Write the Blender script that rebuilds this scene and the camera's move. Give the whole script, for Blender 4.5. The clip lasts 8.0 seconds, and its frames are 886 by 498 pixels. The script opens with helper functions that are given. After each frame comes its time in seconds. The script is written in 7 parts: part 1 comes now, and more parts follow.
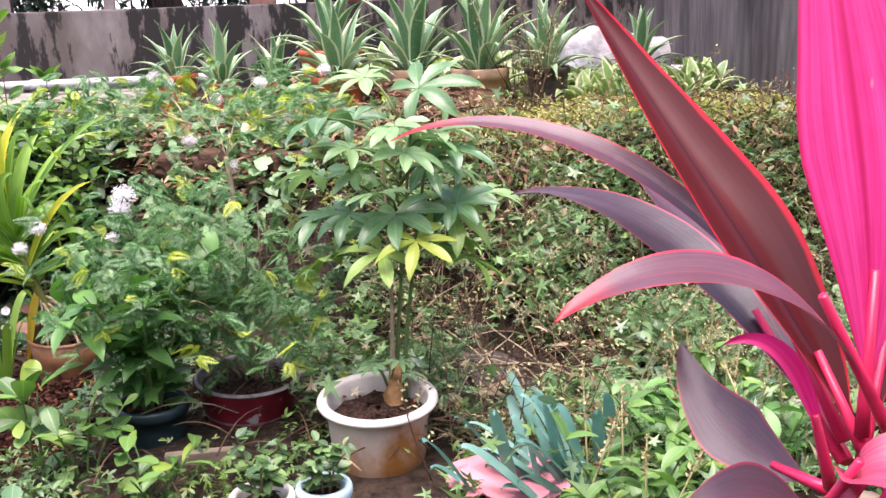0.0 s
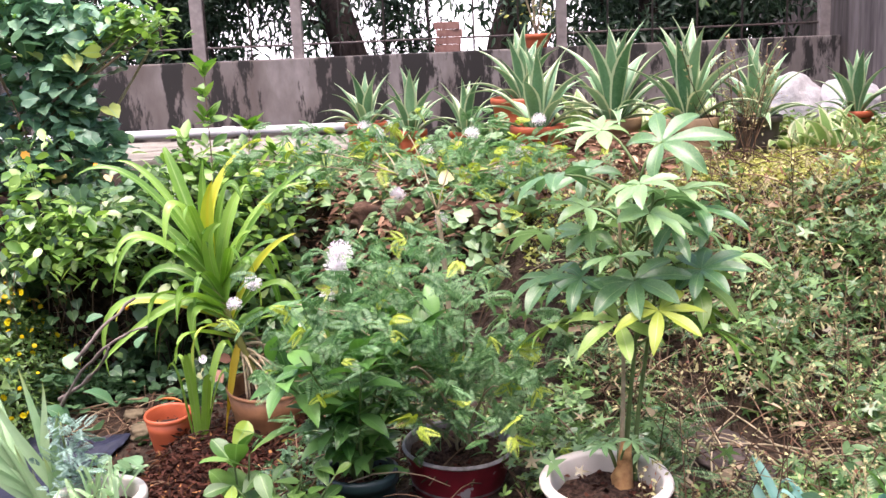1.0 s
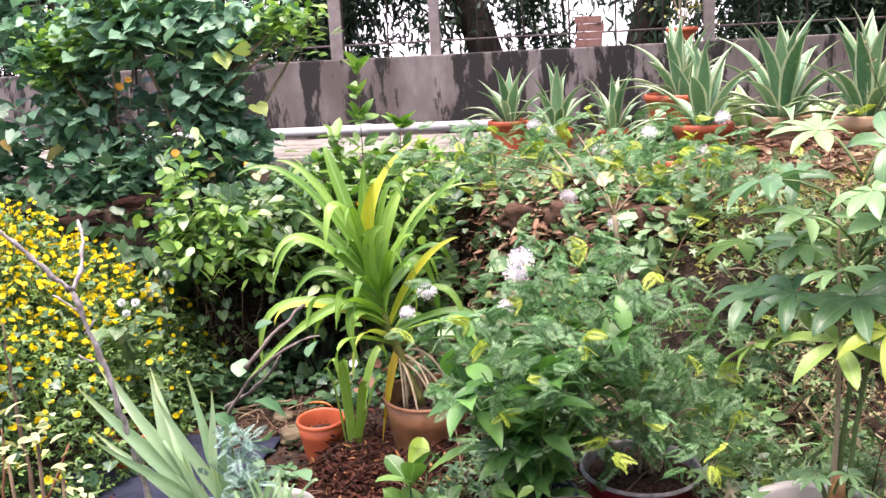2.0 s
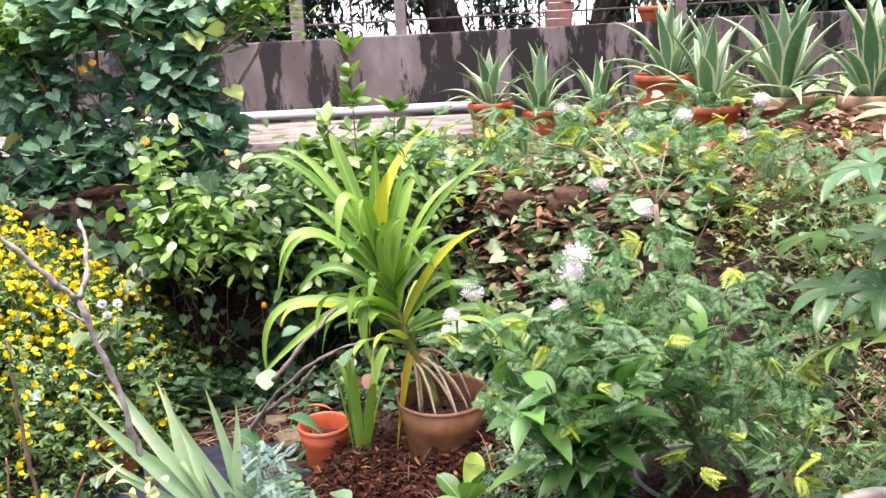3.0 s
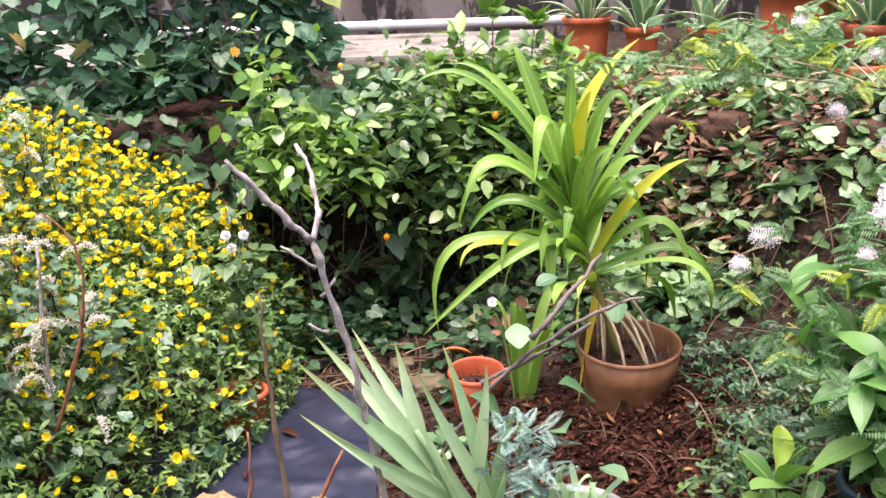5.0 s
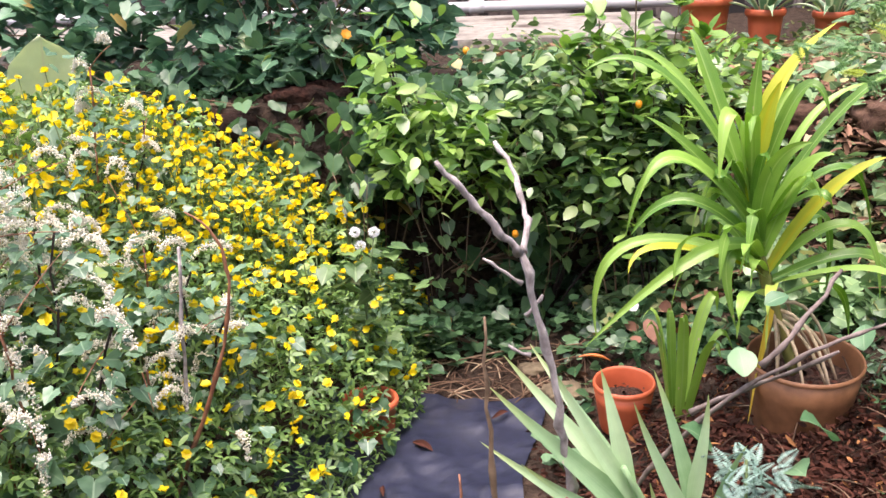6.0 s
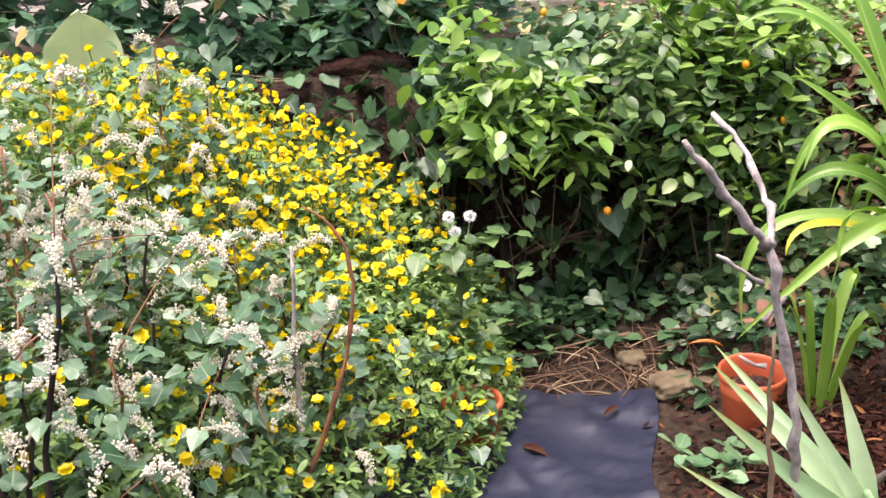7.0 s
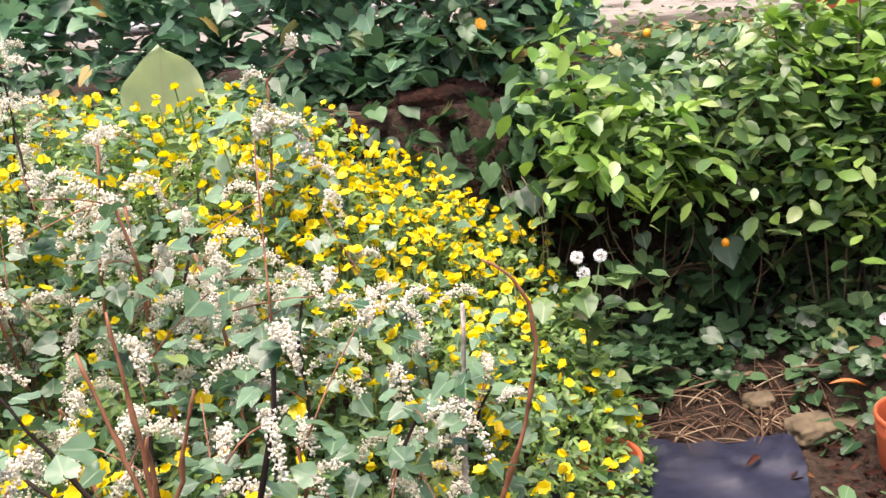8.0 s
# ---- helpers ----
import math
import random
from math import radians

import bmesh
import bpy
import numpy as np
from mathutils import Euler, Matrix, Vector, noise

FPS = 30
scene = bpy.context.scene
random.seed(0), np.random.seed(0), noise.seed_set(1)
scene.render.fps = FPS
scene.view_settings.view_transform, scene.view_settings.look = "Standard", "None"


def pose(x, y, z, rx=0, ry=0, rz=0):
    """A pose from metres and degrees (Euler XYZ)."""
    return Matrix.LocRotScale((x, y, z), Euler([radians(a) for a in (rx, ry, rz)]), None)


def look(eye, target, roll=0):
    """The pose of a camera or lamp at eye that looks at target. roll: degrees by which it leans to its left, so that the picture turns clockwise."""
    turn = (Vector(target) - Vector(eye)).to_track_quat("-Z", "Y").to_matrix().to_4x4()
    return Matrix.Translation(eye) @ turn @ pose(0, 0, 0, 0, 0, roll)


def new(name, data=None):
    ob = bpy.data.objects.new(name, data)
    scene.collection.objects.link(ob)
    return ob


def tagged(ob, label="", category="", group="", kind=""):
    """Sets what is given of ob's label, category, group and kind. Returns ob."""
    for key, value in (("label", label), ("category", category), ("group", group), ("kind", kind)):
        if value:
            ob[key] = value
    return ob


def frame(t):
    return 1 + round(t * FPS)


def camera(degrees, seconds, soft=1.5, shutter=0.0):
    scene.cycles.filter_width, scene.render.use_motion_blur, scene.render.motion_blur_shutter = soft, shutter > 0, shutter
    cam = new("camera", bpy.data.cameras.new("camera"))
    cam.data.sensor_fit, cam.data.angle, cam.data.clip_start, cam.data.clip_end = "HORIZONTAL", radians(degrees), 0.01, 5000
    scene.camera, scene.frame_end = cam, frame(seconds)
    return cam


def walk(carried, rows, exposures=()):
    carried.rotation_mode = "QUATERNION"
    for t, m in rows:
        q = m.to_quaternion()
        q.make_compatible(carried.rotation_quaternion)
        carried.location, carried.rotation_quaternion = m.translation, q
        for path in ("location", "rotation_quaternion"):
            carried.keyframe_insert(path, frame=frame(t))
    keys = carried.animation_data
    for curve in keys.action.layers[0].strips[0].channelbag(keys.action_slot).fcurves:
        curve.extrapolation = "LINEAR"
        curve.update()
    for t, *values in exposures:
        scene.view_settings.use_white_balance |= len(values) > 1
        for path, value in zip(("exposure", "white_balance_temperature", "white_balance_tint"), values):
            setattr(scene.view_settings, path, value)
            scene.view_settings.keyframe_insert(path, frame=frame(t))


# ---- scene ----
cam = camera(46.9, 8.0)
PATH = [
    (0, (0.0, 0.0, 1.644), (0.275, 1.914, 1.135), -1.9),
    (0.5, (-0.038, 0.127, 1.657), (-0.02, 2.076, 1.207), -0.7),
    (1, (-0.183, 0.242, 1.649), (-0.203, 2.199, 1.236), -2.5),
    (1.5, (-0.305, 0.306, 1.657), (-0.459, 2.26, 1.258), -1.5),
    (1.7, (-0.337, 0.346, 1.649), (-0.61, 2.288, 1.256), -2.9),
    (2.8, (-0.586, 0.591, 1.652), (-0.67, 2.535, 1.191), -3.8),
    (3, (-0.679, 0.624, 1.653), (-0.788, 2.569, 1.202), -3.2),
    (3.5, (-0.829, 0.671, 1.633), (-1.008, 2.602, 1.144), -2.0),
    (4, (-0.967, 0.813, 1.626), (-1.005, 2.725, 1.038), -0.3),
    (4.5, (-1.15, 0.907, 1.627), (-1.202, 2.816, 1.032), 1.0),
    (5, (-1.36, 0.986, 1.625), (-1.41, 2.892, 1.02), -2.0),
    (5.2, (-1.419, 1.031, 1.63), (-1.514, 2.928, 1.005), -2.2),
    (6.3, (-1.807, 1.321, 1.598), (-1.944, 3.21, 0.955), -2.1),
    (6.5, (-1.898, 1.388, 1.589), (-1.97, 3.273, 0.925), -3.3),
    (7, (-2.055, 1.52, 1.573), (-2.149, 3.394, 0.879), -3.8),
    (7.5, (-2.205, 1.665, 1.57), (-2.449, 3.524, 0.874), -6.3),
    (8, (-2.421, 1.746, 1.575), (-2.491, 3.636, 0.922), -5.4),
]
walk(cam, [(t, look(eye, target, roll)) for t, eye, target, roll in PATH], [(0, 1.62, 6400, 25), (0.5, 1.7, 6450, 25), (3, 1.72, 6550, 25), (4.5, 1.62, 6600, 25), (6.5, 1.62, 6700, 24), (8, 1.54, 7000, 24)])

# ---- light ----
world = bpy.data.worlds.new("overcast_sky")
scene.world = world
world.use_nodes = True
wt = world.node_tree
sky = wt.nodes.new("ShaderNodeTexSky")
sky.sky_type = "NISHITA"
sky.sun_disc = False
sky.sun_elevation = radians(72)
sky.sun_rotation = radians(200)
sky.air_density, sky.dust_density, sky.ozone_density = 1.0, 4.0, 1.0
wt.links.new(sky.outputs[0], wt.nodes["Background"].inputs[0])
wt.nodes["Background"].inputs[1].default_value = 0.14
sun = new("sun", bpy.data.lights.new("sun", "SUN"))
sun.data.energy, sun.data.angle, sun.data.color = 2.15, radians(50), (1.0, 0.96, 0.9)
sun.matrix_world = look((-0.6, 3.4, 10), (0, 4, 0))


# ---- materials ----
def nodes_of(name):
    m = bpy.data.materials.new(name)
    m.use_nodes = True
    t = m.node_tree
    return m, t, t.nodes["Principled BSDF"]


def put(t, kind, **kw):
    n = t.nodes.new(kind)
    for k, v in kw.items():
        n.inputs[k].default_value = v
    return n


def mix_color(t, fac, a, b):
    n = t.nodes.new("ShaderNodeMix")
    n.data_type = "RGBA"
    for i, v in ((0, fac), (6, a), (7, b)):
        if isinstance(v, (int, float)):
            n.inputs[i].default_value = v
        elif isinstance(v, tuple):
            n.inputs[i].default_value = (*v, 1)
        else:
            t.links.new(v, n.inputs[i])
    return n.outputs[2]


def ramp(t, fac, lo, hi):
    n = t.nodes.new("ShaderNodeMapRange")
    n.inputs[1].default_value, n.inputs[2].default_value = lo, hi
    t.links.new(fac, n.inputs[0])
    return n.outputs[0]


def noise_tex(t, scale, detail=4.0, stretch=None, coords="Object", rough=0.55):
    n = put(t, "ShaderNodeTexNoise", Scale=scale, Detail=detail, Roughness=rough)
    c = t.nodes.new("ShaderNodeTexCoord")
    src = c.outputs[coords]
    if stretch:
        mp = t.nodes.new("ShaderNodeMapping")
        mp.inputs["Scale"].default_value = stretch
        t.links.new(src, mp.inputs[0])
        src = mp.outputs[0]
    t.links.new(src, n.inputs["Vector"])
    return n.outputs["Fac"]


def bump(t, bsdf, height, strength, distance):
    n = put(t, "ShaderNodeBump", Strength=strength, Distance=distance)
    t.links.new(height, n.inputs["Height"])
    t.links.new(n.outputs[0], bsdf.inputs["Normal"])


def surface(name, a, b, scale, rough=0.8, relief=0.3, dist=0.01, c=None, c_range=(0.62, 0.7), c_scale=None, stretch=None, metal=0.0):
    """Rough two-tone surface: fine grain from a to b, with larger stains of colour c."""
    m, t, p = nodes_of(name)
    fine = noise_tex(t, scale, 6.0, stretch)
    col = mix_color(t, ramp(t, fine, 0.3, 0.7), a, b)
    if c:
        big = noise_tex(t, c_scale or scale / 8, 5.0, stretch, rough=0.65)
        col = mix_color(t, ramp(t, big, *c_range), col, c)
    t.links.new(col, p.inputs["Base Color"])
    p.inputs["Roughness"].default_value, p.inputs["Metallic"].default_value = rough, metal
    p.inputs["Specular IOR Level"].default_value = 0.12 if rough >= 0.9 else 0.5
    if relief:
        bump(t, p, fine, relief, dist)
    return m


def leaf(name, dark, light, odd=None, odd_share=0.06, rough=0.4, through_light=0.22, stripe=None, stripe_at=(0.0, 0.12), edge=None, edge_at=0.86, by="island", tip=None, mottle=30.0, sheen=0.5, veins=0.0, patch=None):
    """Leaf tissue: each leaf takes its own tone between dark and light, some of the odd colour; a stripe runs along the
    midrib and an edge colour along the margins; light shines through."""
    m, t, p = nodes_of(name)
    light = tuple(min(0.9, c * 1.15) for c in light)
    if by == "island":
        rnd = t.nodes.new("ShaderNodeNewGeometry").outputs["Random Per Island"]
    else:
        rnd = t.nodes.new("ShaderNodeObjectInfo").outputs["Random"]
    n = noise_tex(t, mottle, 3.0)
    add = t.nodes.new("ShaderNodeMath")
    add.operation = "MULTIPLY_ADD"
    t.links.new(n, add.inputs[0])
    add.inputs[1].default_value = 0.6
    sub = t.nodes.new("ShaderNodeMath")
    sub.operation = "SUBTRACT"
    t.links.new(rnd, sub.inputs[0])
    sub.inputs[1].default_value = 0.3
    t.links.new(sub.outputs[0], add.inputs[2])
    col = mix_color(t, add.outputs[0], dark, light)
    if odd:
        wn = t.nodes.new("ShaderNodeTexWhiteNoise")
        wn.noise_dimensions = "1D"
        t.links.new(rnd, wn.inputs["W"])
        col = mix_color(t, ramp(t, wn.outputs["Value"], 1 - odd_share, 1 - odd_share * 0.6), col, odd)
    if patch:
        col = mix_color(t, ramp(t, noise_tex(t, 1.6, 3.0), 0.45, 0.7), col, patch)
    at = t.nodes.new("ShaderNodeAttribute")
    at.attribute_name = "uvp"
    sp = t.nodes.new("ShaderNodeSeparateXYZ")
    t.links.new(at.outputs["Vector"], sp.inputs[0])
    ab = t.nodes.new("ShaderNodeMath")
    ab.operation = "ABSOLUTE"
    t.links.new(sp.outputs[0], ab.inputs[0])
    if veins:
        cmb = t.nodes.new("ShaderNodeCombineXYZ")
        for k_, (src, gain_) in enumerate(((sp.outputs[0], 16.0), (sp.outputs[1], 1.6), (rnd, 30.0))):
            sc = t.nodes.new("ShaderNodeMath")
            sc.operation = "MULTIPLY"
            t.links.new(src, sc.inputs[0])
            sc.inputs[1].default_value = gain_
            t.links.new(sc.outputs[0], cmb.inputs[k_])
        sn = put(t, "ShaderNodeTexNoise", Scale=1.0, Detail=5.0, Roughness=0.6)
        t.links.new(cmb.outputs[0], sn.inputs["Vector"])
        mul = t.nodes.new("ShaderNodeMath")
        mul.operation = "MULTIPLY"
        t.links.new(ramp(t, sn.outputs["Fac"], 0.38, 0.72), mul.inputs[0])
        mul.inputs[1].default_value = 1.0
        gain = t.nodes.new("ShaderNodeMath")
        gain.operation = "MULTIPLY"
        t.links.new(mul.outputs[0], gain.inputs[0])
        gain.inputs[1].default_value = veins
        col = mix_color(t, gain.outputs[0], col, tuple(min(1.0, c * 1.5 + 0.08) for c in light))
        spots = noise_tex(t, 70.0, 2.0, (1.0, 1.0, 0.35))
        col = mix_color(t, ramp(t, spots, 0.74, 0.77), col, (0.5, 0.33, 0.28))
    if stripe:
        col = mix_color(t, ramp(t, ab.outputs[0], stripe_at[1], stripe_at[0]), col, stripe)
    if edge:
        wob = t.nodes.new("ShaderNodeMath")
        wob.operation = "MULTIPLY_ADD"
        t.links.new(n, wob.inputs[0])
        wob.inputs[1].default_value = 0.16
        t.links.new(ab.outputs[0], wob.inputs[2])
        col = mix_color(t, ramp(t, wob.outputs[0], edge_at, edge_at + 0.06), col, edge)
    if tip:
        col = mix_color(t, ramp(t, sp.outputs[1], 0.78, 0.96), col, tip)
    t.links.new(col, p.inputs["Base Color"])
    p.inputs["Roughness"].default_value = rough
    p.inputs["Specular IOR Level"].default_value = sheen
    bump(t, p, n, 0.15, 0.004)
    if through_light:
        tr = t.nodes.new("ShaderNodeBsdfTranslucent")
        hue = t.nodes.new("ShaderNodeHueSaturation")
        hue.inputs["Saturation"].default_value, hue.inputs["Value"].default_value = 1.15, 1.3
        t.links.new(col, hue.inputs["Color"])
        t.links.new(hue.outputs[0], tr.inputs["Color"])
        mx = t.nodes.new("ShaderNodeMixShader")
        mx.inputs[0].default_value = through_light
        t.links.new(p.outputs[0], mx.inputs[1])
        t.links.new(tr.outputs[0], mx.inputs[2])
        t.links.new(mx.outputs[0], t.nodes["Material Output"].inputs["Surface"])
    return m


def plain(name, color, rough=0.5, metal=0.0, vary=0.2, scale=25.0, relief=0.1):
    return surface(name, tuple(c * (1 - vary) for c in color), tuple(min(1, c * (1 + vary)) for c in color), scale, rough, relief, 0.003, metal=metal)


M_SOIL = surface("bank_soil", (0.02, 0.014, 0.01), (0.075, 0.052, 0.037), 30, 0.95, 1.0, 0.05, c=(0.09, 0.073, 0.06), c_range=(0.6, 0.75), c_scale=2.6)
M_POTSOIL = surface("pot_soil", (0.018, 0.01, 0.008), (0.12, 0.07, 0.05), 90, 0.95, 1.0, 0.03)
def mildewed_wall():
    """Grey concrete whose black mildew runs down in streaks, thick in some stretches of the wall and thin in others."""
    m, t, p = nodes_of("stained_concrete")
    fine = noise_tex(t, 11.0, 6.0, (1.0, 1.0, 0.5))
    cloud = noise_tex(t, 2.2, 4.0, (1.0, 1.0, 0.45))
    col = mix_color(t, ramp(t, fine, 0.3, 0.7), (0.15, 0.128, 0.118), (0.25, 0.22, 0.205))
    col = mix_color(t, ramp(t, cloud, 0.42, 0.66), col, (0.115, 0.092, 0.08))
    at = t.nodes.new("ShaderNodeSeparateXYZ")
    t.links.new(t.nodes.new("ShaderNodeTexCoord").outputs["Object"], at.inputs[0])
    along = t.nodes.new("ShaderNodeValToRGB")
    t.links.new(ramp(t, at.outputs[0], -3.2, 1.6), along.inputs[0])
    reach = [(-3.1, 0.6), (-2.62, 0.7), (-2.55, 0.32), (-2.43, 0.35), (-2.38, 0.85), (-2.27, 0.85), (-2.22, 0.4), (-2.0, 0.62), (-1.75, 0.6), (-1.6, 0.22), (-1.38, 0.22), (-1.24, 0.68), (-0.6, 0.78), (0.5, 0.66), (1.5, 0.55)]
    cr = along.color_ramp
    while len(cr.elements) < len(reach):
        cr.elements.new(0.5)
    for e, (x, v) in zip(cr.elements, reach):
        e.position, e.color = (x + 3.2) / 4.8, (v, v, v, 1)
    drip = noise_tex(t, 7.5, 6.0, (1.0, 1.0, 0.28), rough=0.68)
    add = t.nodes.new("ShaderNodeMath")
    add.operation = "MULTIPLY_ADD"
    t.links.new(along.outputs[0], add.inputs[0])
    add.inputs[1].default_value = 0.42
    t.links.new(drip, add.inputs[2])
    col = mix_color(t, ramp(t, add.outputs[0], 0.735, 0.8), col, (0.02, 0.017, 0.015))
    t.links.new(col, p.inputs["Base Color"])
    p.inputs["Roughness"].default_value = 0.88
    bump(t, p, fine, 0.4, 0.01)
    return m


M_CONCRETE = mildewed_wall()
M_DARKWALL = surface("weathered_render", (0.10, 0.085, 0.08), (0.22, 0.19, 0.185), 6, 0.9, 0.3, 0.01, c=(0.05, 0.042, 0.042), c_range=(0.45, 0.7), c_scale=1.3, stretch=(1, 1.6, 0.35))
M_LEDGE = surface("bleached_slab", (0.17, 0.155, 0.13), (0.33, 0.31, 0.265), 14, 0.9, 0.6, 0.02, c=(0.07, 0.055, 0.045), c_range=(0.5, 0.66), c_scale=3.5)
# Red-brown laterite, base colour darkened to carry the shade under the overhang.
M_SHADEDSTONE = surface("shaded_laterite", (0.016, 0.007, 0.005), (0.06, 0.025, 0.016), 22, 0.95, 1.0, 0.05, c=(0.02, 0.013, 0.01), c_range=(0.45, 0.6), c_scale=5.0)
M_EDGESTONE = surface("brown_stone", (0.05, 0.026, 0.017), (0.13, 0.078, 0.052), 16, 0.95, 0.9, 0.03, c=(0.03, 0.022, 0.018), c_range=(0.5, 0.65), c_scale=4.0)
M_PALESTONE = surface("pale_stone", (0.07, 0.055, 0.036), (0.2, 0.16, 0.1), 12, 0.9, 0.6, 0.02)
M_PVC = plain("white_pvc", (0.66, 0.66, 0.65), 0.4, vary=0.06, scale=6)
M_TERRA = surface("orange_plastic", (0.42, 0.085, 0.03), (0.55, 0.125, 0.05), 14, 0.55, 0.15, 0.003, c=(0.36, 0.13, 0.07), c_scale=4.0)
M_TAN = surface("tan_clay", (0.36, 0.225, 0.125), (0.5, 0.335, 0.2), 18, 0.75, 0.3, 0.004, c=(0.24, 0.15, 0.09), c_scale=4.0)
M_BROWNPOT = surface("brown_clay", (0.15, 0.064, 0.025), (0.27, 0.125, 0.055), 20, 0.6, 0.3, 0.004, c=(0.08, 0.045, 0.03), c_scale=5.0)
M_DARKPOT = surface("charred_pot", (0.035, 0.028, 0.024), (0.09, 0.07, 0.058), 18, 0.7, 0.3, 0.004)
M_WHITEPOT = surface("rust_stained_white_glaze", (0.52, 0.43, 0.34), (0.66, 0.57, 0.48), 9, 0.35, 0.1, 0.002, c=(0.36, 0.16, 0.045), c_range=(0.45, 0.62), c_scale=4.5, stretch=(1, 1, 0.7))
wn = M_WHITEPOT.node_tree
rust = wn.nodes.new("ShaderNodeTexCoord")
cut = wn.nodes.new("ShaderNodeSeparateXYZ")
wn.links.new(rust.outputs["Object"], cut.inputs[0])
low_rust = ramp(wn, cut.outputs[2], 0.13, 0.0)
speckle = ramp(wn, noise_tex(wn, 16.0, 6.0), 0.25, 0.6)
both = wn.nodes.new("ShaderNodeMath")
both.operation = "MULTIPLY"
wn.links.new(low_rust, both.inputs[0])
wn.links.new(speckle, both.inputs[1])
wp = wn.nodes["Principled BSDF"]
wn.links.new(mix_color(wn, both.outputs[0], wp.inputs["Base Color"].links[0].from_socket, (0.33, 0.13, 0.03)), wp.inputs["Base Color"])
M_WHITERIM = surface("white_glaze", (0.58, 0.53, 0.47), (0.7, 0.655, 0.59), 9, 0.35, 0.1, 0.002, c=(0.5, 0.44, 0.38), c_range=(0.62, 0.75), c_scale=6.0)
M_REDPOT = surface("chipped_red_enamel", (0.14, 0.01, 0.018), (0.26, 0.018, 0.03), 12, 0.4, 0.15, 0.003, c=(0.42, 0.38, 0.38), c_range=(0.6, 0.615), c_scale=11.0)
M_RIMGREY = plain("worn_grey_rim", (0.24, 0.22, 0.22), 0.45, vary=0.5, scale=40)
M_CEMENT = surface("cement_pot", (0.36, 0.33, 0.29), (0.56, 0.53, 0.48), 20, 0.85, 0.4, 0.004)
M_BLUEPOT = plain("pale_blue_plastic", (0.5, 0.66, 0.74), 0.4, vary=0.08)
M_TEAL = plain("dark_teal_plastic", (0.012, 0.03, 0.032), 0.45)
M_PLANK = surface("grey_plank", (0.16, 0.12, 0.09), (0.3, 0.23, 0.18), 30, 0.85, 0.5, 0.004, stretch=(0.2, 1, 1))
M_CLOTH = surface("black_plastic_sheet", (0.007, 0.009, 0.021), (0.017, 0.02, 0.043), 30, 0.5, 0.2, 0.004, c=(0.035, 0.031, 0.034), c_range=(0.6, 0.8), c_scale=3.0)
M_SACK = surface("white_plastic_sack", (0.34, 0.33, 0.335), (0.52, 0.5, 0.5), 16, 0.5, 0.8, 0.02, c=(0.26, 0.24, 0.22), c_scale=5.0)
M_BLUEBAG = plain("blue_bag", (0.03, 0.04, 0.3), 0.5)
M_PINKSHEET = plain("pink_sheet", (0.72, 0.26, 0.3), 0.7, vary=0.15, scale=12)
M_FOAM = surface("tan_torn_sacking", (0.2, 0.14, 0.07), (0.38, 0.28, 0.155), 25, 0.9, 0.8, 0.01)
M_METAL = surface("rusty_rail", (0.06, 0.05, 0.05), (0.14, 0.11, 0.1), 25, 0.7, 0.2, 0.003, metal=0.3)
M_POST = surface("grey_post", (0.17, 0.14, 0.13), (0.28, 0.24, 0.22), 16, 0.85, 0.3, 0.004)
M_BARK = surface("dark_bark", (0.018, 0.013, 0.011), (0.055, 0.042, 0.036), 18, 0.95, 1.0, 0.03, stretch=(1, 1, 0.3))
M_DEAD = surface("grey_dead_wood", (0.17, 0.145, 0.13), (0.5, 0.45, 0.42), 55, 0.85, 1.0, 0.008, c=(0.12, 0.085, 0.065), c_scale=14.0, stretch=(1, 1, 0.6))
M_REDSTEM = surface("red_brown_stem", (0.12, 0.045, 0.022), (0.34, 0.15, 0.075), 30, 0.7, 0.4, 0.003)
M_STEM = surface("brown_stem", (0.1, 0.065, 0.035), (0.22, 0.15, 0.09), 40, 0.8, 0.5, 0.003)
M_PALESTEM = surface("pale_stem", (0.24, 0.19, 0.11), (0.42, 0.34, 0.22), 40, 0.8, 0.5, 0.003)
M_GREENSTEM = surface("green_stem", (0.06, 0.11, 0.03), (0.14, 0.2, 0.06), 40, 0.6, 0.2, 0.002)
M_STRAW = leaf("dry_straw", (0.035, 0.02, 0.013), (0.16, 0.1, 0.062), sheen=0.15, odd=(0.32, 0.25, 0.16), odd_share=0.14, rough=0.8, through_light=0.0)
M_NEEDLE = leaf("red_brown_needles", (0.08, 0.04, 0.026), (0.28, 0.165, 0.105), odd=(0.42, 0.32, 0.2), odd_share=0.1, rough=0.85, sheen=0.1, through_light=0.0)
M_DRYMAT = leaf("matted_dry_stems", (0.12, 0.08, 0.05), (0.36, 0.27, 0.17), rough=0.8, through_light=0.0, sheen=0.2)
M_LITTER = leaf("leaf_litter", (0.014, 0.007, 0.005), (0.075, 0.028, 0.018), odd=(0.28, 0.13, 0.05), odd_share=0.05, rough=0.85, sheen=0.1, through_light=0.0)
M_BRICK = surface("weathered_brick", (0.2, 0.1, 0.08), (0.3, 0.17, 0.14), 20, 0.9, 0.5, 0.005)

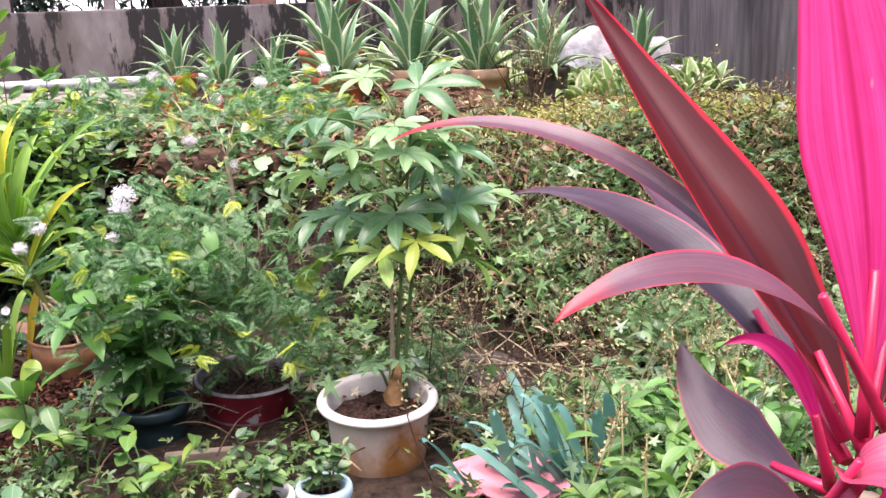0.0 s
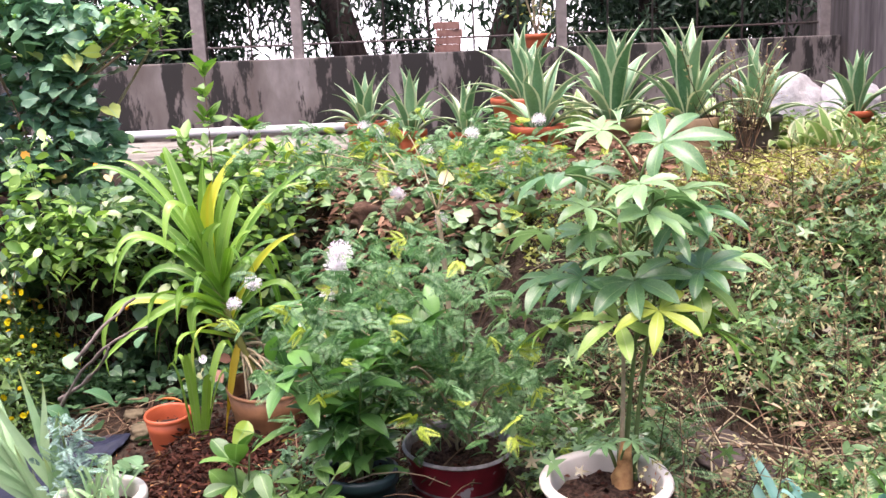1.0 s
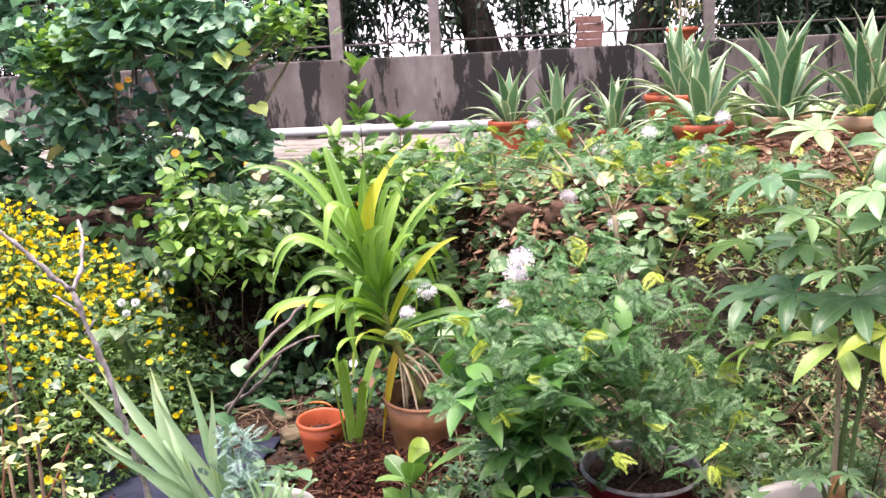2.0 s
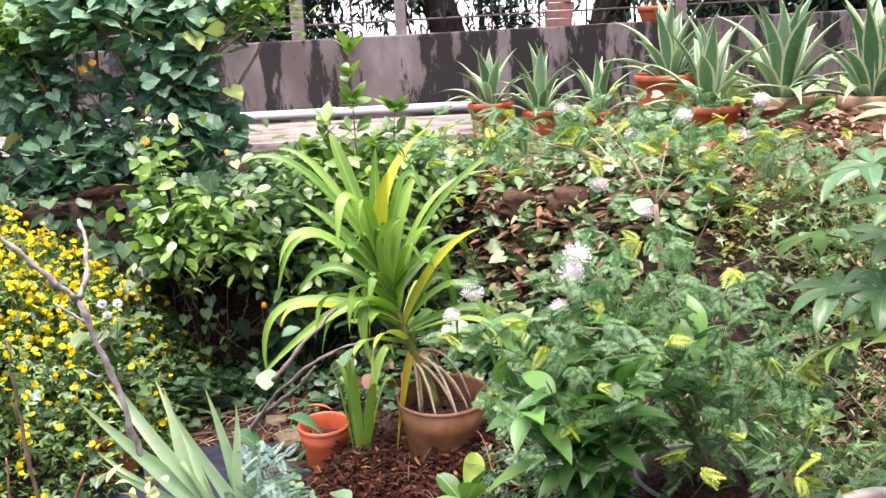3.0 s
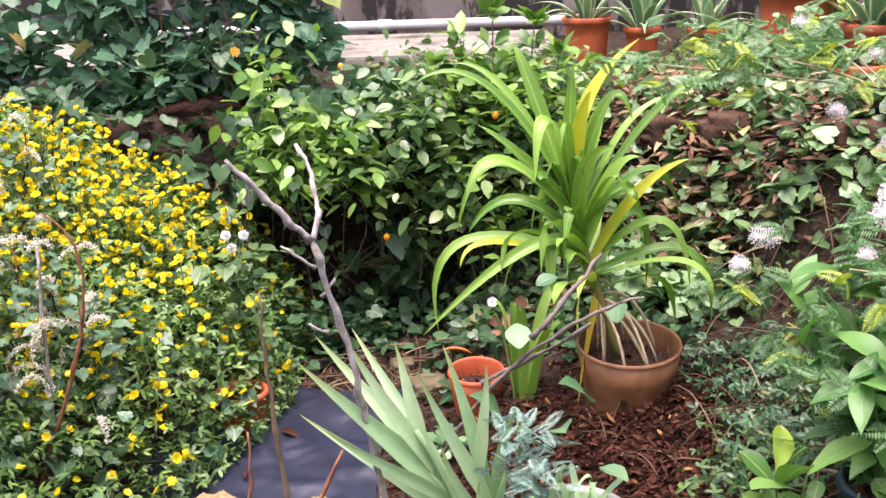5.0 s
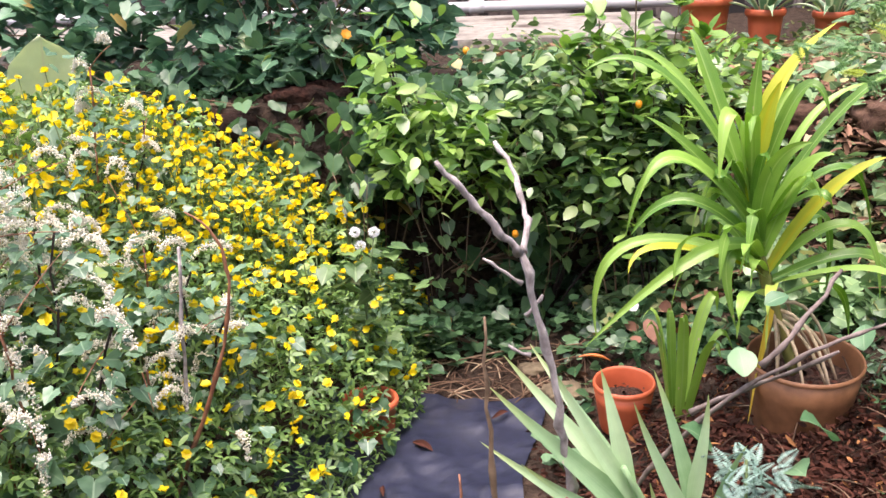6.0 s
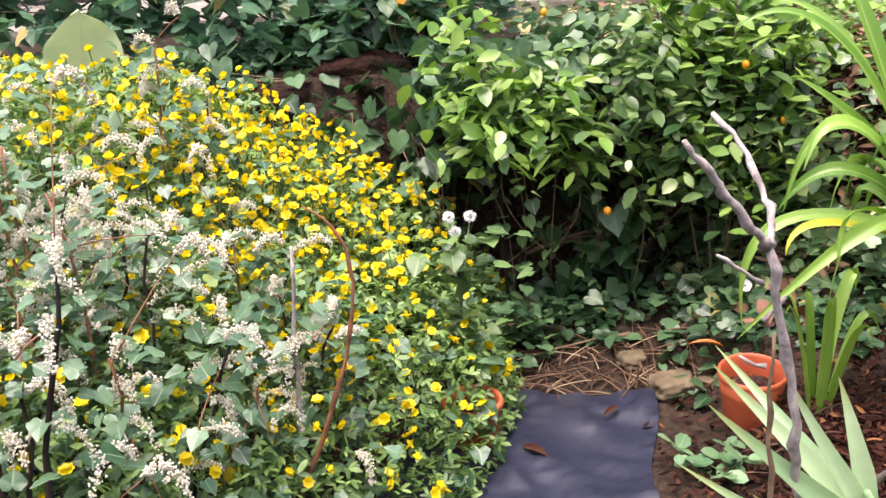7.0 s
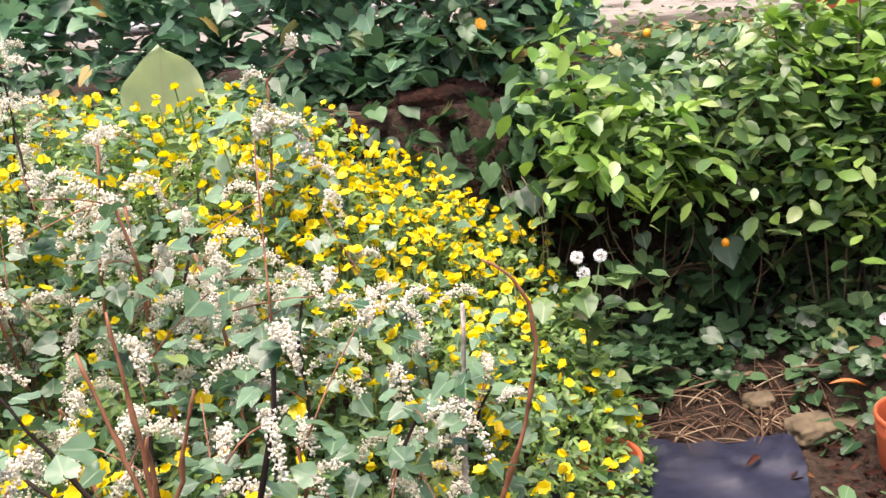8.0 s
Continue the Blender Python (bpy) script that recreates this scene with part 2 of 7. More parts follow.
L_WEED = leaf("weed_leaf", (0.03, 0.085, 0.014), (0.19, 0.32, 0.075), odd=(0.28, 0.3, 0.13), odd_share=0.04, patch=(0.17, 0.19, 0.06))
L_DRYWEED = leaf("dry_weed", (0.18, 0.18, 0.07), (0.44, 0.4, 0.2), odd=(0.22, 0.09, 0.05), odd_share=0.2, rough=0.7)
L_MOSS = leaf("yellow_green_weed", (0.17, 0.2, 0.035), (0.4, 0.4, 0.11), rough=0.6)
L_IVY = leaf("dark_ivy", (0.016, 0.055, 0.022), (0.09, 0.18, 0.08), odd=(0.4, 0.3, 0.1), odd_share=0.025, rough=0.36, stripe=(0.11, 0.2, 0.08), stripe_at=(0.0, 0.1))
L_HEART = leaf("heart_leaf", (0.03, 0.08, 0.025), (0.145, 0.24, 0.08), odd=(0.28, 0.28, 0.11), odd_share=0.06, rough=0.4, stripe=(0.2, 0.3, 0.12), stripe_at=(0.0, 0.1))
L_KUM = leaf("citrus_leaf", (0.025, 0.08, 0.025), (0.17, 0.28, 0.1), odd=(0.32, 0.42, 0.16), odd_share=0.12, rough=0.3, sheen=0.6)
L_LIGHT = leaf("young_leaf", (0.09, 0.21, 0.035), (0.27, 0.42, 0.1), rough=0.34, through_light=0.28)
L_FRESHMIMOSA = leaf("fresh_feathery_leaf", (0.3, 0.4, 0.05), (0.44, 0.52, 0.1), rough=0.5, through_light=0.3)
L_MIMOSA = leaf("feathery_leaf", (0.055, 0.155, 0.05), (0.175, 0.31, 0.13), mottle=9.0, rough=0.45, through_light=0.34, sheen=0.6)
L_PACHIRA = leaf("money_tree_leaf", (0.055, 0.15, 0.055), (0.25, 0.39, 0.16), odd=(0.28, 0.42, 0.08), odd_share=0.05, stripe=(0.26, 0.4, 0.16), stripe_at=(0.0, 0.06), by="object", rough=0.3, sheen=0.6, veins=0.06)
L_AGAVE = leaf("agave_leaf", (0.05, 0.14, 0.055), (0.2, 0.34, 0.18), edge=(0.5, 0.57, 0.35), edge_at=0.78, by="object", rough=0.42, through_light=0.12)
L_FRESHSTRAP = leaf("yellow_green_strap_leaf", (0.36, 0.42, 0.03), (0.5, 0.52, 0.06), stripe=(0.55, 0.5, 0.04), stripe_at=(0.0, 0.4), by="object", rough=0.36, veins=0.15)
L_PANDAN = leaf("strap_leaf", (0.07, 0.2, 0.02), (0.25, 0.42, 0.075), odd=(0.4, 0.5, 0.09), odd_share=0.1, stripe=(0.34, 0.5, 0.14), stripe_at=(0.0, 0.12), veins=0.16, by="object", rough=0.32, mottle=12)
L_YELLOWSTRAP = leaf("yellowing_strap_leaf", (0.5, 0.29, 0.015), (0.6, 0.44, 0.05), veins=0.2, by="object", rough=0.45)
L_IRIS = leaf("iris_leaf", (0.2, 0.36, 0.17), (0.4, 0.55, 0.31), veins=0.12, tip=(0.3, 0.38, 0.14), by="object", rough=0.45, through_light=0.3)
L_BLUEIRIS = leaf("blue_green_blade", (0.06, 0.19, 0.15), (0.18, 0.34, 0.28), by="object", rough=0.45)
L_RUE = leaf("blue_grey_sprig", (0.17, 0.29, 0.23), (0.3, 0.43, 0.36), rough=0.6)
L_PALEGREEN = leaf("grey_green_leaf", (0.03, 0.09, 0.035), (0.135, 0.24, 0.13), odd=(0.26, 0.36, 0.1), odd_share=0.04, rough=0.36, sheen=0.7, stripe=(0.22, 0.33, 0.2), stripe_at=(0.0, 0.1))
L_YELLOWBUSH = leaf("flower_bush_leaf", (0.04, 0.105, 0.025), (0.19, 0.31, 0.08), rough=0.45)
L_OLDLEAF = leaf("yellowed_broad_leaf", (0.34, 0.44, 0.22), (0.48, 0.56, 0.32), stripe=(0.46, 0.5, 0.3), stripe_at=(0.0, 0.06), rough=0.45)
L_CORD_DARK = leaf("dark_red_ti_leaf", (0.05, 0.006, 0.007), (0.13, 0.013, 0.014), stripe=(0.025, 0.004, 0.006), stripe_at=(0.0, 0.06), edge=(0.6, 0.02, 0.04), edge_at=0.95, by="object", rough=0.33, mottle=18, through_light=0.16, veins=0.05, sheen=0.3)
L_CORD_PURPLE = leaf("purple_ti_leaf", (0.03, 0.012, 0.02), (0.07, 0.032, 0.046), stripe=(0.1, 0.02, 0.035), stripe_at=(0.0, 0.04), edge=(0.3, 0.03, 0.06), edge_at=0.99, by="object", rough=0.4, mottle=60, through_light=0.1, veins=0.2)
L_CORD_ROSE = leaf("rose_ti_leaf", (0.08, 0.028, 0.04), (0.13, 0.055, 0.072), stripe=(0.26, 0.06, 0.09), stripe_at=(0.0, 0.05), edge=(0.5, 0.04, 0.07), edge_at=0.97, by="object", rough=0.36, tip=(0.45, 0.02, 0.03), mottle=60, veins=0.25)
L_CORD_PINK = leaf("hot_pink_ti_leaf", (0.55, 0.014, 0.13), (0.74, 0.06, 0.27), stripe=(0.5, 0.012, 0.1), stripe_at=(0.0, 0.1), edge=(0.55, 0.015, 0.1), edge_at=0.99, by="object", rough=0.36, mottle=40, through_light=0.28, veins=0.4)
L_CORD_PALE = leaf("pale_pink_ti_leaf", (0.4, 0.04, 0.1), (0.52, 0.12, 0.18), stripe=(0.5, 0.04, 0.1), stripe_at=(0.0, 0.12), by="object", rough=0.36, mottle=40, through_light=0.2, veins=0.3)
M_PETIOLE = plain("crimson_petiole", (0.55, 0.02, 0.08), 0.35, vary=0.3)
L_YFLOWER = leaf("yellow_petals", (0.68, 0.5, 0.003), (0.8, 0.66, 0.008), rough=0.5, through_light=0.3)
L_WFLOWER = leaf("white_floret", (0.78, 0.73, 0.56), (0.9, 0.87, 0.72), rough=0.7, through_light=0.3)
L_WHITEPOM = leaf("white_pompom", (0.8, 0.8, 0.78), (0.9, 0.9, 0.88), rough=0.7, through_light=0.2)
L_PUFF = leaf("pink_white_stamens", (0.84, 0.78, 0.8), (0.9, 0.88, 0.88), rough=0.7, through_light=0.45, tip=(0.9, 0.82, 0.85))
M_FRUIT = plain("orange_fruit", (0.8, 0.3, 0.01), 0.4, vary=0.1)
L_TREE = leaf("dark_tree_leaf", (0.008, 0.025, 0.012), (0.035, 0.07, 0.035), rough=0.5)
M_ROOT = surface("pale_root", (0.36, 0.28, 0.16), (0.6, 0.5, 0.34), 40, 0.8, 0.5, 0.003)

# ---- mesh tools ----
rng = np.random.default_rng(7)


class Soup:
    """Gathers triangles, then becomes one mesh."""

    def __init__(self):
        self.v, self.f, self.uv, self.n = [], [], [], 0

    def add(self, v, f, uv=None):
        v = np.asarray(v, float)
        self.v.append(v)
        self.f.append(np.asarray(f, int) + self.n)
        self.uv.append(np.zeros((len(v), 2)) if uv is None else np.asarray(uv, float))
        self.n += len(v)
        return self

    def spread(self, shape, places, turns, sizes):
        """Copies of shape at places (n, 3), turned (n, 3, 3), scaled (n,) or (n, 3)."""
        v, f, uv = shape
        k = len(places)
        if not k:
            return self
        s = np.asarray(sizes, float)
        s = s[:, None, None] if s.ndim == 1 else s[:, None, :]
        w = np.einsum("nij,nvj->nvi", turns, v[None] * s) + np.asarray(places)[:, None, :]
        g = f[None] + (np.arange(k) * len(v))[:, None, None]
        return self.add(w.reshape(-1, 3), g.reshape(-1, 3), np.tile(uv, (k, 1)))

    def mesh(self, name, material, smooth=True):
        v, f, uv = np.concatenate(self.v), np.concatenate(self.f), np.concatenate(self.uv)
        me = bpy.data.meshes.new(name)
        me.vertices.add(len(v))
        me.vertices.foreach_set("co", v.astype(np.float32).ravel())
        me.loops.add(f.size)
        me.loops.foreach_set("vertex_index", f.astype(np.int32).ravel())
        me.polygons.add(len(f))
        me.polygons.foreach_set("loop_start", np.arange(0, f.size, 3, dtype=np.int32))
        me.update(calc_edges=True)
        me.polygons.foreach_set("use_smooth", np.full(len(f), smooth))
        a = me.attributes.new("uvp", "FLOAT2", "POINT")
        a.data.foreach_set("vector", uv.astype(np.float32).ravel())
        me.materials.append(material)
        return me


def part(name, data, parent, label="", m=None, kind=""):
    ob = new(name, data)
    ob.parent = parent
    if m is not None:
        ob.matrix_basis = m
    return tagged(ob, label, kind=kind)


def thing(name, label, category, place=(0, 0, 0), group="", kind="", turn=0):
    ob = new(name)
    ob.empty_display_size = 0.05
    ob.matrix_basis = pose(*place, 0, 0, turn)
    return tagged(ob, label, category, group, kind)


def grid_faces(rows, cols, wrap=False):
    """Triangles over rows x cols points; wrap closes each row."""
    out = []
    for i in range(rows - 1):
        for j in range(cols if wrap else cols - 1):
            a, b = i * cols + j, i * cols + (j + 1) % cols
            out += [(a, b, b + cols), (a, b + cols, a + cols)]
    return np.array(out)


def bezier(points, n):
    p = [np.array(q, float) for q in points]
    s = np.linspace(0, 1, n)[:, None]
    while len(p) > 1:
        p = [a * (1 - s) + b * s for a, b in zip(p[:-1], p[1:])]
    return p[0] if p[0].ndim == 2 else np.repeat(p[0][None], n, 0)


def tube(line, radii, sides=7, rough=0.0):
    """A closed, tapering tube along a line of points."""
    line = np.asarray(line, float)
    n = len(line)
    radii = np.broadcast_to(np.asarray(radii, float), (n,)) if np.ndim(radii) == 0 or len(np.atleast_1d(radii)) == n else np.interp(np.linspace(0, 1, n), np.linspace(0, 1, len(radii)), radii)
    d = np.gradient(line, axis=0)
    d /= np.linalg.norm(d, axis=1)[:, None] + 1e-9
    ref = np.array([0.31, 0.87, 0.12]) if abs(d[0] @ [0.31, 0.87, 0.12]) < 0.85 else np.array([1.0, 0, 0])
    a = np.cross(d, ref)
    a /= np.linalg.norm(a, axis=1)[:, None]
    b = np.cross(d, a)
    th = np.linspace(0, 2 * np.pi, sides, endpoint=False)
    r = radii[:, None] * (1 + rough * rng.uniform(-1, 1, (n, sides)))
    v = line[:, None] + r[..., None] * (np.cos(th)[None, :, None] * a[:, None] + np.sin(th)[None, :, None] * b[:, None])
    v = np.concatenate([v.reshape(-1, 3), line[:1], line[-1:]])
    f = [*grid_faces(n, sides, True)]
    for j in range(sides):
        f.append((n * sides, (j + 1) % sides, j))
        f.append((n * sides + 1, (n - 1) * sides + j, (n - 1) * sides + (j + 1) % sides))
    return v, np.array(f)


def lathe(profile, sides=40):
    """A turned body from a profile of (radius, height)."""
    th = np.linspace(0, 2 * np.pi, sides, endpoint=False)
    v = np.array([[(r * math.cos(a), r * math.sin(a), z) for a in th] for r, z in profile]).reshape(-1, 3)
    return v, grid_faces(len(profile), sides, True)


def block(x0, x1, y0, y1, z0, z1, bevel=0.006, jitter=0.0):
    bm = bmesh.new()
    bmesh.ops.create_cube(bm, size=1)
    for v in bm.verts:
        v.co = Vector(((x0 + x1) / 2 + v.co.x * (x1 - x0), (y0 + y1) / 2 + v.co.y * (y1 - y0), (z0 + z1) / 2 + v.co.z * (z1 - z0)))
        v.co += Vector(rng.uniform(-jitter, jitter, 3)) if jitter else Vector()
    if bevel:
        bmesh.ops.bevel(bm, geom=bm.edges[:], offset=bevel, segments=2, affect="EDGES", profile=0.7)
    return bm


def bm_mesh(name, bm, material):
    me = bpy.data.meshes.new(name)
    bm.to_mesh(me)
    bm.free()
    me.materials.append(material)
    return me


def strap(points, width, n=12, across=3, fold=0.25, up=(0, 0, 1), shape="strap", curl=0.0, wave=0.0, cup=0.0):
    """A long leaf along a Bezier curve: width in metres, fold: depth of its channel, wave: rippled margins."""
    line = bezier(points, n)
    d = np.gradient(line, axis=0)
    d /= np.linalg.norm(d, axis=1)[:, None]
    side = np.cross(d, np.array(up, float))
    side /= np.linalg.norm(side, axis=1)[:, None] + 1e-9
    nor = np.cross(side, d)
    s = np.linspace(0, 1, n)
    if shape == "strap":
        w = np.minimum(1, 0.55 + 2.2 * s) * np.clip((1 - s) / 0.45, 0, 1) ** 0.75
    elif shape == "agave":
        w = (0.62 + 0.55 * np.sin(np.pi * np.clip(s * 1.15 - 0.05, 0, 1))) * np.clip((1 - s) / 0.5, 0, 1) ** 0.7
    elif shape == "ti":
        w = np.clip(s / 0.42, 0.06, 1) ** 0.75 * np.clip((1 - s) / 0.5, 0, 1) ** 0.8
    elif shape == "sword":
        w = np.minimum(1, 0.35 + 1.5 * s) * np.clip((1 - s) / 0.55, 0, 1) ** 0.8
    elif shape == "spoon":
        w = np.sin(np.pi * np.clip(s, 0.03, 1) ** 1.5) ** 0.7
    elif shape == "leaflet":
        w = np.sin(np.pi * np.clip(s, 0.02, 1) ** 1.1) ** 0.85
    else:
        w = np.sin(np.pi * np.clip(s, 0.02, 1) ** 0.8)
    w = np.maximum(w, 0.02) * width / 2
    u = np.linspace(-1, 1, across)
    roll = curl * s[:, None]
    lift = fold * np.abs(u)[None] ** (1 + cup) * w[:, None] + wave * width * np.sin(s[:, None] * 19 + u[None] * 2) * np.abs(u)[None] ** 2
    across_v = np.cos(roll)[..., None] * side[:, None] + np.sin(roll)[..., None] * nor[:, None]
    up_v = np.cos(roll)[..., None] * nor[:, None] - np.sin(roll)[..., None] * side[:, None]
    v = line[:, None] + across_v * (u[None, :, None] * w[:, None, None]) + up_v * lift[..., None]
    uv = np.stack(np.broadcast_arrays(u[None], s[:, None]), -1)
    return v.reshape(-1, 3), grid_faces(n, across), uv.reshape(-1, 2)


def blade(stations, widths, fold=0.2, droop=0.15):
    """A small leaf of unit length along +y, folded at its midrib."""
    v, uv, f = [(0, 0, 0)], [(0, 0)], []
    for s, w in zip(stations, widths):
        z = -droop * s * s
        v += [(-w / 2, s, z + fold * w / 2), (0, s, z), (w / 2, s, z + fold * w / 2)]
        uv += [(-1, s), (0, s), (1, s)]
    v.append((0, 1, -droop))
    uv.append((0, 1))
    k = len(stations)
    f += [(0, 2, 1), (0, 3, 2)]
    for i in range(k - 1):
        a = 1 + 3 * i
        for j in (0, 1):
            f += [(a + j, a + j + 1, a + j + 4), (a + j, a + j + 4, a + j + 3)]
    a = 1 + 3 * (k - 1)
    f += [(a, a + 1, 3 * k + 1), (a + 1, a + 2, 3 * k + 1)]
    return np.array(v, float), np.array(f), np.array(uv, float)


def lobed(radii, stalk=0.25, dish=0.12, fold=0.22, fine=19):
    """A lobed leaf, folded along its midrib: radii by even angles from one side of the stalk round the tip to the other."""
    an = np.linspace(-3.0, 3.0, fine)
    rr = np.interp(an, np.linspace(-3.0, 3.0, len(radii)), radii)
    rr = rr * (1 + 0.05 * np.cos(an * 11))
    x, y = rr * np.sin(an), stalk + rr * np.cos(an)
    z = fold * np.abs(x) - dish * rr * rr + 0.03 * np.sin(an * 5)
    v = np.concatenate([[(0, stalk, 0)], np.stack([x, y, z], -1)])
    f = np.array([(0, i + 1, i) for i in range(1, fine)])
    uv = np.stack([v[:, 0] / 0.5, np.clip(v[:, 1], 0, 1)], -1)
    return v, f, uv


OVAL = blade((0.15, 0.45, 0.78), (0.42, 0.62, 0.42), 0.2, 0.15)
OVATE = blade((0.2, 0.45, 0.75), (0.34, 0.5, 0.34), 0.22)
NARROW = blade((0.2, 0.5, 0.8), (0.17, 0.26, 0.16), 0.3, 0.3)
ROUND = blade((0.15, 0.5, 0.85), (0.5, 0.78, 0.5), 0.16, 0.1)
TINY = blade((0.5,), (0.5,), 0.25)
IVY = lobed((0.2, 0.44, 0.47, 0.56, 0.5, 0.56, 0.78, 0.56, 0.5, 0.56, 0.47, 0.44, 0.2))
HEART = lobed((0.2, 0.44, 0.52, 0.52, 0.56, 0.78, 0.56, 0.52, 0.52, 0.44, 0.2))
DEEP = lobed((0.3, 0.55, 0.18, 0.62, 0.2, 0.85, 0.2, 0.62, 0.18, 0.55, 0.3), 0.2, 0.2, 0.15, 11)
def fan(radii, rise):
    """A round flower of several petals, as a full fan."""
    k = len(radii)
    an = np.linspace(0, 2 * np.pi, k, endpoint=False)
    v = np.array([(0, 0, -rise * 0.4)] + [(r * math.sin(a), r * math.cos(a), rise * r) for a, r in zip(an, radii)])
    f = np.array([(0, 1 + (i + 1) % k, 1 + i) for i in range(k)])
    return v, f, np.array([(0, 0)] + [(1, 1)] * k, float)


def trefoil():
    """Three small leaflets on one stalk."""
    v, f, uv, n = [], [], [], 0
    for a in (-1.15, 0.0, 1.15):
        bv, bf, bu = blade((0.3, 0.7), (0.34, 0.36), 0.2, 0.2)
        c, q = math.cos(a), math.sin(a)
        w = bv * (0.62 if a else 0.8)
        v.append(np.stack([w[:, 0] * c + w[:, 1] * q, -w[:, 0] * q + w[:, 1] * c + 0.18, w[:, 2]], -1))
        f.append(bf + n)
        uv.append(bu)
        n += len(bv)
    return np.concatenate(v), np.concatenate(f), np.concatenate(uv)


TREFOIL = trefoil()
PETALS = fan((0.5, 0.4) * 7, 0.14)


def feather(pairs):
    """One feathery pinna: a midrib with many narrow leaflets."""
    v, f, uv = [], [], []
    for i in range(pairs):
        s = (i + 0.6) / pairs
        ln = 0.26 * math.sin(math.pi * min(1, 0.25 + 0.72 * s)) + 0.05
        for sd in (-1, 1):
            k = len(v)
            v += [(0, s, 0), (sd * ln * 0.55, s + 0.05, 0.02), (sd * ln, s + 0.03, -0.05), (sd * ln * 0.5, s - 0.028, 0.01)]
            uv += [(0, s)] * 4
            f += [(k, k + 1, k + 2), (k, k + 2, k + 3)] if sd < 0 else [(k, k + 2, k + 1), (k, k + 3, k + 2)]
    k = len(v)
    v += [(-0.008, 0, 0), (0.008, 0, 0), (0, 1, -0.02)]
    uv += [(0, 0)] * 3
    f.append((k, k + 1, k + 2))
    v = np.array(v, float)
    v[:, 2] -= 0.2 * v[:, 1] ** 2
    return v, np.array(f), np.array(uv, float)


FEATHER = feather(13)


def turns_of(heading, pitch, roll):
    """Turns for leaves: heading round z, pitch up from level, roll about their length (radians)."""
    ch, sh, cp, sp, cr, sr = np.cos(heading), np.sin(heading), np.cos(pitch), np.sin(pitch), np.cos(roll), np.sin(roll)
    y = np.stack([ch * cp, sh * cp, sp], -1)
    x0 = np.stack([sh, -ch, 0 * ch], -1)
    z0 = np.cross(x0, y)
    x = x0 * cr[:, None] + z0 * sr[:, None]
    z = np.cross(x, y)
    return np.stack([x, y, z], -1)


def loose_turns(n, pitch=(-0.5, 0.4), roll=0.5, heading=None, spread=3.2):
    h = rng.uniform(-np.pi, np.pi, n) if heading is None else heading + rng.normal(0, spread, n)
    return turns_of(h, rng.uniform(*pitch, n), rng.normal(0, roll, n))


def smooth(a, b, x):
    s = np.clip((np.asarray(x, float) - a) / (b - a), 0, 1)
    return s * s * (3 - 2 * s)


def wobble(x, y, k):
    return (np.sin(x * k + 1.3) * np.cos(y * k * 1.13 - 0.7) + 0.5 * np.sin(x * k * 2.3 - y * k * 1.9 + 2.1) + 0.25 * np.sin(x * k * 5.1 + y * k * 4.3)) / 1.75


def ground_z(x, y):
    """The lie of the land: a low bed, a bank up to the terrace, and a drop beyond the boundary wall."""
    x, y = np.asarray(x, float), np.asarray(y, float)
    low = 0.02 + 0.3 * smooth(-2.0, -0.2, x)
    low = low + 0.12 * smooth(3.3, 2.6, y) * smooth(-2.0, -1.5, x) * smooth(-0.2, -0.9, x)
    top = 5.3 - 0.95 * smooth(-0.8, 0.5, x)
    foot = top - 0.14 - 0.95 * smooth(-1.3, 0.0, x)
    high = 0.86 + 0.13 * smooth(-0.5, 0.4, x) * smooth(7.5, 6.2, y)
    z = low + (high - low) * smooth(foot, top, y)
    z = z + 0.03 * wobble(x, y, 2.1) * smooth(2.4, 2.9, x * 0 + y) + 0.012 * wobble(x, y, 9.0)
    cloth = smooth(0.62, 0.45, np.abs(x + 1.88)) * smooth(0.75, 0.55, np.abs(y - 3.85))
    z = z * (1 - cloth) + 0.02 * cloth
    return z - 3.2 * smooth(9.0, 14.0, y)


def ground_point(n, x0, x1, y0, y1):
    x, y = rng.uniform(x0, x1, n), rng.uniform(y0, y1, n)
    return x, y


# ---- setting ----
def build_ground():
    def axis(lo, hi, fine0, fine1, step):
        far = np.array([1, 2, 4, 8, 16, 40, 120, 400.0])
        return np.concatenate([fine0 - far[::-1] * (fine0 - lo) / 400, np.arange(fine0, fine1, step), fine1 + far * (hi - fine1) / 400])

    xs, ys = axis(-600, 600, -6, 5, 0.06), axis(-600, 900, -1, 10, 0.06)
    X, Y = np.meshgrid(xs, ys)
    v = np.stack([X, Y, ground_z(X, Y)], -1).reshape(-1, 3)
    me = Soup().add(v, grid_faces(len(ys), len(xs))).mesh("ground", M_SOIL)
    tagged(new("ground", me), "dark soil bank with a raised terrace", "ground", kind="structure")


build_ground()

wall = tagged(new("wall_north", bm_mesh("wall_north", block(-9, 2.9, 8.36, 8.58, 0.5, 1.505, 0.012), M_CONCRETE)), "low grey concrete wall with black mildew stains", "wall", kind="structure")
east = tagged(new("wall_east", bm_mesh("wall_east", block(0.0, 0.3, -1.6, 9, -3, 5.5, 0.01), M_DARKWALL)), "tall weathered dark grey rendered wall", "wall", kind="structure")
east.matrix_basis = pose(2.42, 4.7, 0, 0, 0, -8.5)
# Added out of view behind the camera: cuts sky light on south-facing surfaces.
tagged(new("light_block_south", bm_mesh("light_block_south", block(-9, 4.2, -2.6, -2.35, -0.3, 3.6, 0.01), M_DARKWALL)), "unseen wall added behind the camera to block light from the south", "wall", kind="structure")
